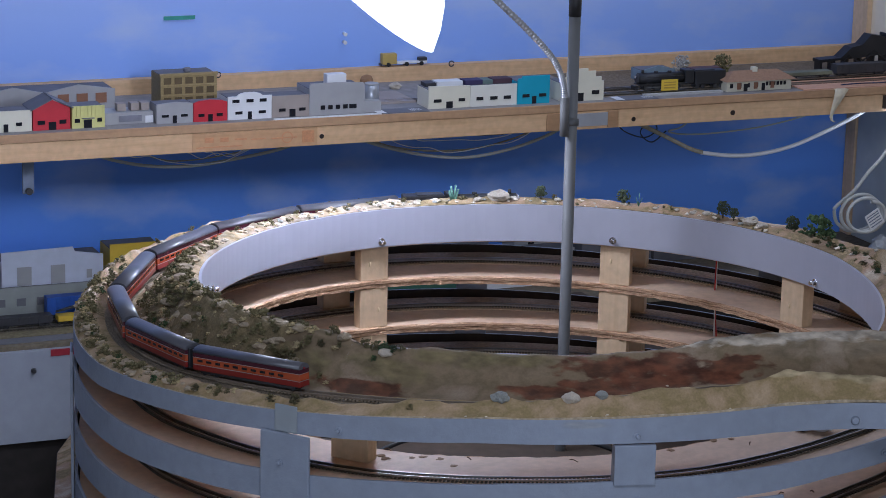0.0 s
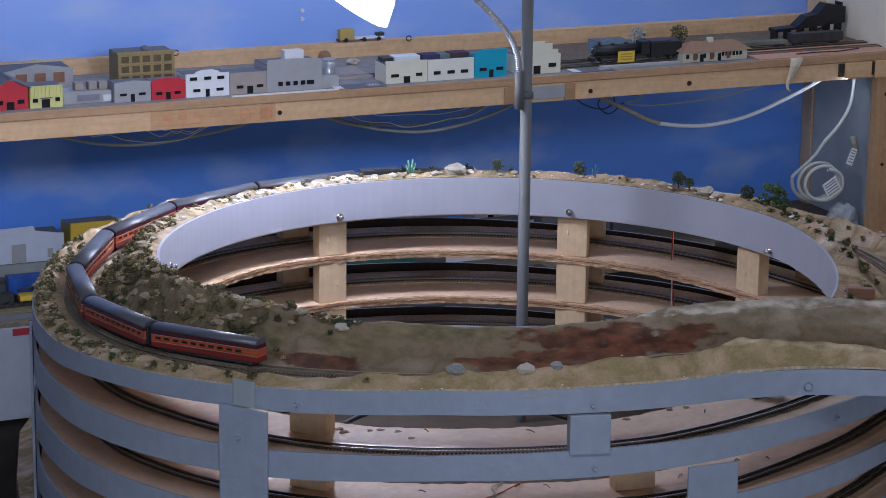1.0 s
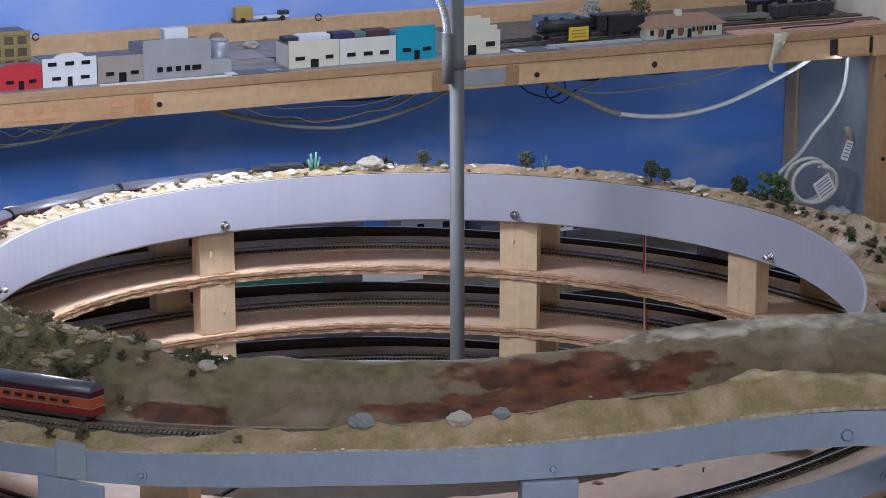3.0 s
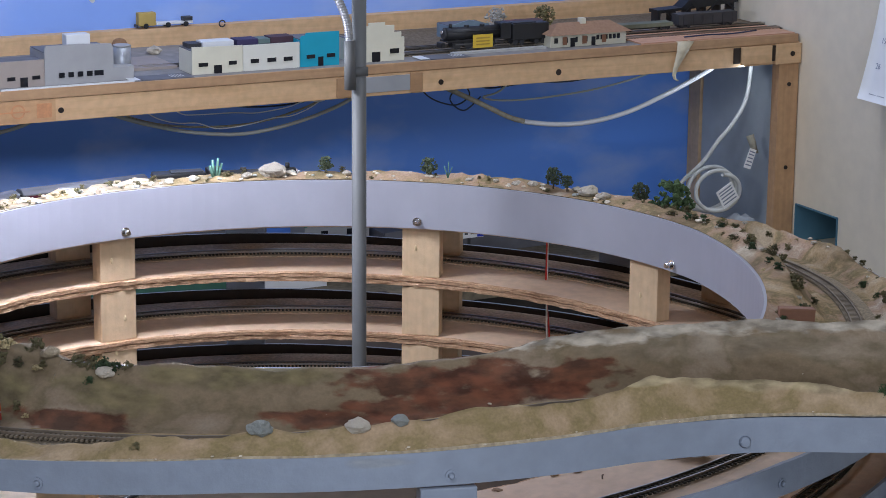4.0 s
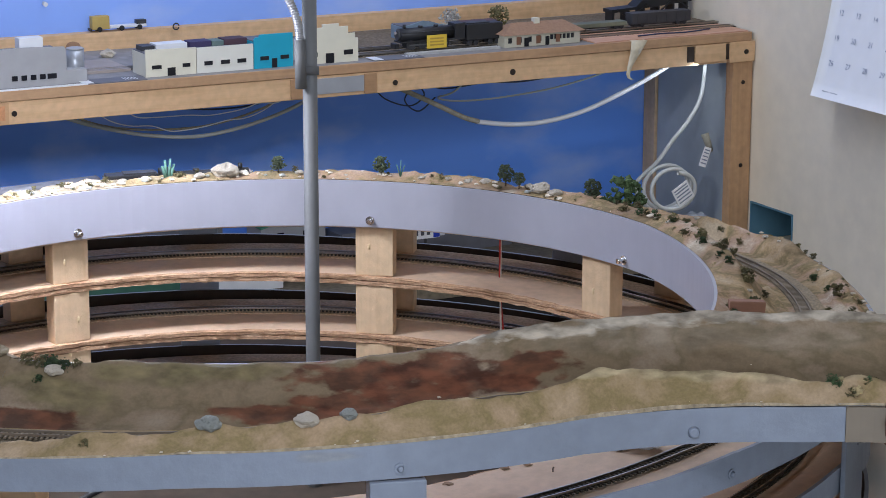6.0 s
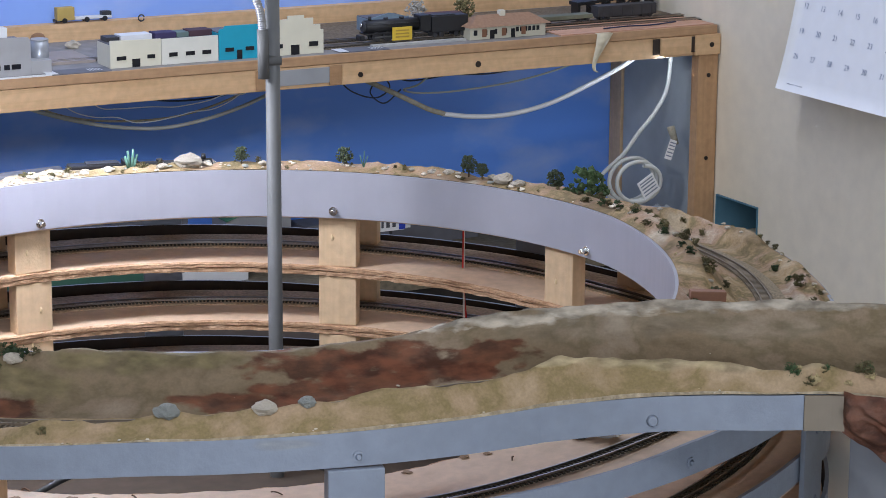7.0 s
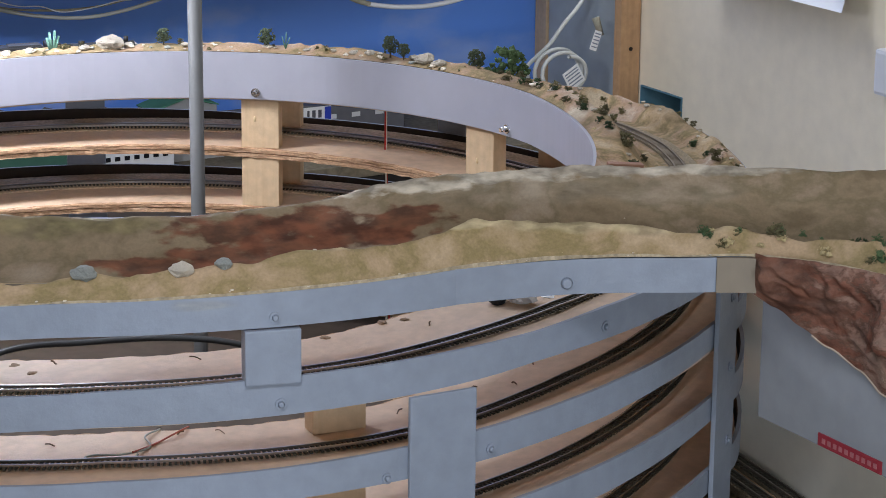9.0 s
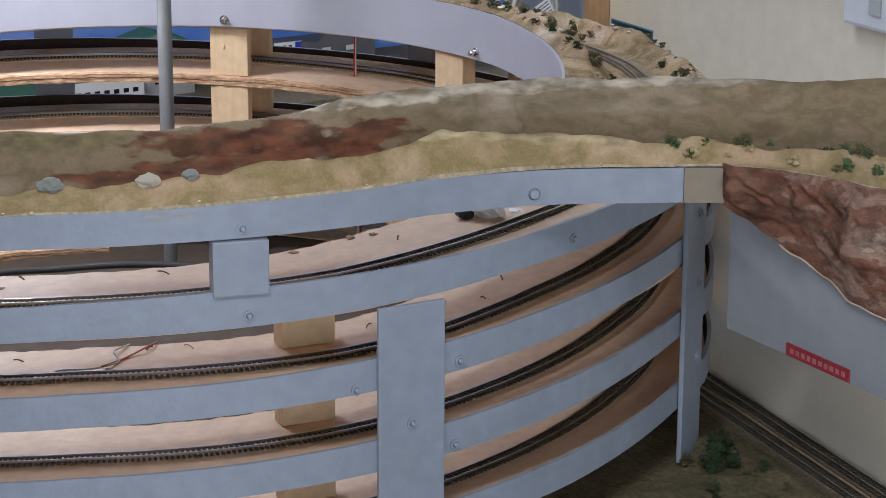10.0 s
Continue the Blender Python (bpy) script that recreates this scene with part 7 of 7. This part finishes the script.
for k in range(60):
    s = rng.uniform(128, 255)
    u = rng.choice((rng.uniform(0.6, 3.0), rng.uniform(9.5, 11.5), rng.uniform(9.5, 11.5)))
    size = rng.uniform(0.003, 0.006)
    if rng.random() < 0.5:
        put("bush", "small olive foam bush on the far rim", "model bush", BUSHES[k % 5], ground(s, u), size, "bushes on the rim", k, 0.8, 0.001)
    else:
        put("rock", "small pale stone on the sandy rim", "stone", ROCKS[k % 4], ground(s, u), size, "stones on the rim", k, 0.8, 0.002)
for k, (s, r, size) in enumerate(((262, 0.474, 0.008), (265, 0.476, 0.009), (267.4, 0.482, 0.010), (269.5, 0.474, 0.007), (272.5, 0.478, 0.010), (275, 0.484, 0.008), (278.2, 0.472, 0.010), (280.5, 0.480, 0.009), (283.1, 0.474, 0.010), (286, 0.482, 0.007),
                                 (290.2, 0.476, 0.010), (292.7, 0.480, 0.010), (297, 0.494, 0.011), (303, 0.497, 0.011), (308.5, 0.478, 0.009), (264.6, 0.598, 0.008), (286.6, 0.590, 0.010), (291, 0.592, 0.007), (297.3, 0.580, 0.007), (302.8, 0.592, 0.007), (305, 0.60, 0.006))):
    put("bush", "dark green foam bush beside the far curve", "model bush", (GREENS if k % 3 else BUSHES)[k % 3], ground(s, u_of(r)), size * 0.78, "bushes on the rim", 300 + k, 0.7, 0.002)
for k in range(40):
    s, u = rng.uniform(258, 320), rng.choice((rng.uniform(0.5, 3.4), rng.uniform(9.3, 11.2)))
    put("bush", "straw-coloured tuft beside the far curve", "model bush", (TUFTS + BUSHES)[k % 7], ground(s, u), rng.uniform(0.003, 0.006), "bushes on the rim", 400 + k, 0.7, 0.001)
for k in range(26):
    s, u = rng.uniform(258, 326), rng.choice((rng.uniform(0.6, 4.0), rng.uniform(9.3, 11.5)))
    put("rock", "small pale stone on the sandy slope", "stone", ROCKS[k % 4], ground(s, u), rng.uniform(0.002, 0.005), "stones on the rim", k, 0.7, 0.001)
# green clump with a stone in the notch of the ridge
for k, (ds, u, size) in enumerate(((47.2, 2.0, 0.010), (48.6, 1.8, 0.009), (45.6, 2.1, 0.009), (49.8, 2.0, 0.010), (48.0, 2.6, 0.007), (44.4, 2.0, 0.007))):
    put("bush", "deep green foam bush on the ridge crest", "model bush", (GREENS + BUSHES)[(0, 3, 1, 4, 2, 5)[k]], ground(ds, u), size * 0.9, "ridge bushes", k, 0.8, 0.002)
put("rock", "pale stone among bushes on the ridge", "stone", ROCKS[2], ground(46.6, 2.25), 0.0085, "", 3, 0.8, 0.002)
for s, u, size in ((38.5, 10.8, 0.0055), (52, 10.6, 0.008), (55, 10.7, 0.007)):
    put("bush", "olive foam bush at the fascia edge", "model bush", BUSHES[1], ground(s, u), size, "desert scrub", int(s), 0.9, 0.001)
# green plants on the peninsula
for k, (x, y, size, m) in enumerate(((0.307, -0.655, 0.007, 0), (0.336, -0.676, 0.006, 3), (0.346, -0.684, 0.010, 3), (0.368, -0.700, 0.012, 0), (0.376, -0.712, 0.008, 2), (0.390, -0.735, 0.013, 0), (0.380, -0.746, 0.010, 2), (0.412, -0.752, 0.012, 1), (0.420, -0.79, 0.013, 0))):
    best, where = 9, None
    for s in np.arange(-54, -10, 1.0):
        for u in (7, 7.5, 8, 8.4, 8.7, 9, 9.5, 10, 10.5, 11):
            g = ground(float(s), u)
            d = math.hypot(g[0] - x, g[1] - y)
            if d < best:
                best, where = d, g
    put("bush", "bright green foam bush on the peninsula", "model bush", (GREENS + BUSHES)[m + (k % 2) * (1 if m else 0)], where, size, "peninsula bushes", k, 1.1, 0.001)
for k in range(30):
    x, y = rng.uniform(0.22, 0.40), rng.uniform(-0.95, -0.56)
    put("bush", "dark foam bush on the base board", "model bush", (BUSHES + GREENS)[k % 8], (x, y, 0.660), rng.uniform(0.006, 0.013), "base board scrub", k, 0.8, 0.002)
for k, (x, y, size) in enumerate(((0.405, -0.512, 0.016), (0.392, -0.528, 0.019), (0.378, -0.540, 0.017), (0.366, -0.556, 0.014), (0.420, -0.500, 0.012), (0.385, -0.560, 0.013), (0.352, -0.530, 0.010), (0.436, -0.478, 0.009), (0.400, -0.590, 0.012))):
    put("bush", "bright green foam bush on the base board", "model bush", (GREENS + BUSHES)[(0, 1, 2, 0, 4, 1, 3, 5, 2)[k]], (x, y, 0.660), size, "base board scrub", 500 + k, 0.8, 0.002)
for k in range(16):
    y = rng.uniform(-0.1, 0.6)
    edge = float(np.interp(y, (-0.35, 0.1, 0.3, 0.5, 0.7), (-0.66, -0.64, -0.60, -0.545, -0.44)))
    put("bush", "olive foam bush on the sand bank", "model bush", BUSHES[k % 5], (edge + rng.uniform(0.03, 0.07), y, 0.672), rng.uniform(0.006, 0.011), "bank scrub", k, 0.8, 0.002)

# crumbs of plaster along the fascia's edge, tufts on the peninsula's shoulder
CLUSTERS.clear()
for k in range(90):
    strew(TUFTS[k % 2] if k % 4 else ROCKS[k % 4], ground(rng.uniform(-30, 105), rng.uniform(11.6, 11.95)), rng.uniform(0.0006, 0.0016), k, 0.6, 0.0003)
for k in range(170):
    s = rng.uniform(140, 268)
    strew((ROCKS, BUSHES, ROCKS, TUFTS, GREY_ROCKS)[k % 5][k % 2], ground(s, rng.uniform(0.1, 1.8)), rng.uniform(0.001, 0.0042), k, 0.7, 0.0004)
for k in range(110):
    s = 122 + 56 * rng.random() ** 1.4
    strew((BUSHES + SCRUB_ROCKS + TUFTS)[k % 11], ground(s, rng.uniform(0.5, 3.6)), rng.uniform(0.0025, 0.0068), k, 0.75, 0.0008)
for k in range(40):
    strew((TUFTS + GREENS + BUSHES)[k % 7], ground(rng.uniform(-42, -26), rng.uniform(8.4, 11.3)), rng.uniform(0.003, 0.0085), k, 0.9, 0.001)
for k in range(5):
    strew(ROCKS[k % 4], ground(rng.uniform(-30, 36), rng.uniform(3.4, 4.6)), rng.uniform(0.0008, 0.002), k, 0.7, 0.0004)
crumbs = thing("plaster_crumbs", "pale plaster crumbs and tufts on the scenery", "crumbs", kind="stuff")
for key, (verts, faces) in CLUSTERS.items():
    part("crumbs", mesh("crumbs", verts, faces, bpy.data.materials[key]), crumbs)

# wooden block lying on the ring, hanging wires, debris on the decks
block = tagged(new("wood_block", bpy.data.meshes.new("wood_block")), "short brown wooden block lying beside the track", "wood block")
bm = box_bm(-0.0185, -0.006, 0, 0.0185, 0.006, 0.0135, 0.0012)
bm.to_mesh(block.data)
bm.free()
block.data.materials.append(wood("brown_block", (0.27, 0.135, 0.085), (0.19, 0.095, 0.055)))
spot = ground(306.7, u_of(0.489))
block.matrix_world = pose(spot[0], spot[1], spot[2] - 0.002, 0, 3, -22)
for x0, x1, m, label in ((0.4325, 0.4415, mat("red_wire", (0.45, 0.03, 0.02), 0.5), "thin red wire hanging inside the helix"), (0.4335, 0.4375, mat("white_wire", (0.7, 0.66, 0.6), 0.5), "thin white wire hanging inside the helix")):
    tagged(new("wire", tube("wire", [(x0, 0.295, 0.932), (x0 + 0.001, 0.297, 0.90), (x0 + 0.003, 0.30, 0.86), (x1, 0.30, 0.80), (x1 + 0.004, 0.30, 0.74), (x1, 0.30, 0.655)], 0.0012, m)), label, "wire")
SPLINTER = mat("brown_splinter", (0.17, 0.10, 0.06), 0.8, vary=0.2)
for k in range(15):
    s = rng.uniform(-22, 70)
    turn = rng.choice((1, 2))
    r = rng.uniform(0.468, 0.535)
    p = at(s, r, tier_z(s + 360 * turn) + 0.0005)
    a = rng.uniform(0, 3.14)
    n = rng.uniform(0.004, 0.011)
    q = (p[0] + n * math.cos(a), p[1] + n * math.sin(a), p[2] + rng.uniform(0.0003, 0.003))
    tagged(new("wood_splinter", tube("wood_splinter", [p, ((p[0] + q[0]) / 2, (p[1] + q[1]) / 2 + 0.001, p[2] + 0.002), q], rng.uniform(0.0005, 0.0010), SPLINTER, 5, 2)), "dark splinter lying on the plywood deck", "splinter", "splinters")
CHIP = mat("brown_wood_chip", (0.30, 0.19, 0.11), 0.85, vary=0.3)
for k, (a, r, size) in enumerate(((47.1, 0.490, 0.010), (45.9, 0.499, 0.012), (41.2, 0.481, 0.009), (42.6, 0.486, 0.007), (38.5, 0.484, 0.008), (35.9, 0.507, 0.008), (5.5, 0.475, 0.009), (-1.5, 0.472, 0.010), (-4, 0.480, 0.008))):
    put("wood_chip", "splintered brown wood chip on the plywood deck", "wood chip", lump("wood_chip", 1.0, CHIP, 130 + k, 0.7, 2, 0.35), at(a, r, tier_z(a + 360)), size * 0.5, "wood chips", k, 0.6, 0.0)
foil = tagged(new("crumpled_scrap", lump("crumpled_scrap", 0.016, mat("white_tissue", (0.80, 0.80, 0.82), 0.6), 9, 0.7, 3, 0.6)), "crumpled pale scrap lying on the deck", "scrap")
foil.location = at(-15.5 + 360, 0.515, tier_z(345) + 0.001)
for k, (a, r, size) in enumerate(((336.5, 0.548, 0.011), (334.5, 0.556, 0.008), (341.5, 0.532, 0.006))):
    put("paper_scrap", "torn white paper scrap beside the track", "paper scrap", lump("paper_scrap", 1.0, PAPER, 150 + k, 0.8, 2, 0.3), at(a, r, tier_z(a)), size, "paper scraps", k, 0.5, 0.0)
clip = tagged(new("dark_clip", lump("dark_clip", 0.007, BLACK, 14, 0.6, 2, 0.8)), "small black clip beside the white scrap", "clip")
clip.location = at(-13.6 + 360, 0.508, tier_z(346.4) + 0.0005)
for label, m, ends in (("thin red wire lying across the deck", mat("thin_red_wire", (0.42, 0.10, 0.06), 0.5), ((20.5, 0.472), (21.5, 0.49), (24, 0.512), (26, 0.54))),
                       ("thin grey wire looped on the deck", CABLE_GREY, ((23.5, 0.474), (25, 0.50), (24.5, 0.52), (27, 0.545), (29.5, 0.535), (30, 0.552), (26.5, 0.556), (25.5, 0.545)))):
    tagged(new("wire", tube("wire", [at(a, r, tier_z(a + 720) + 0.0012 + 0.003 * (k % 2)) for k, (a, r) in enumerate(ends)], 0.0009, m)), label, "wire")
box = thing("wall_box", "white plastic switch box on the wall", "switch box")
part("body", box_bm(1.343, 0.33, 0.826, 1.3645, 0.472, 0.895, 0.006), box, "", WHITE)
part("switch", box_bm(1.3395, 0.385, 0.85, 1.3428, 0.41, 0.875, 0.001), box, "", CABLE_GREY)
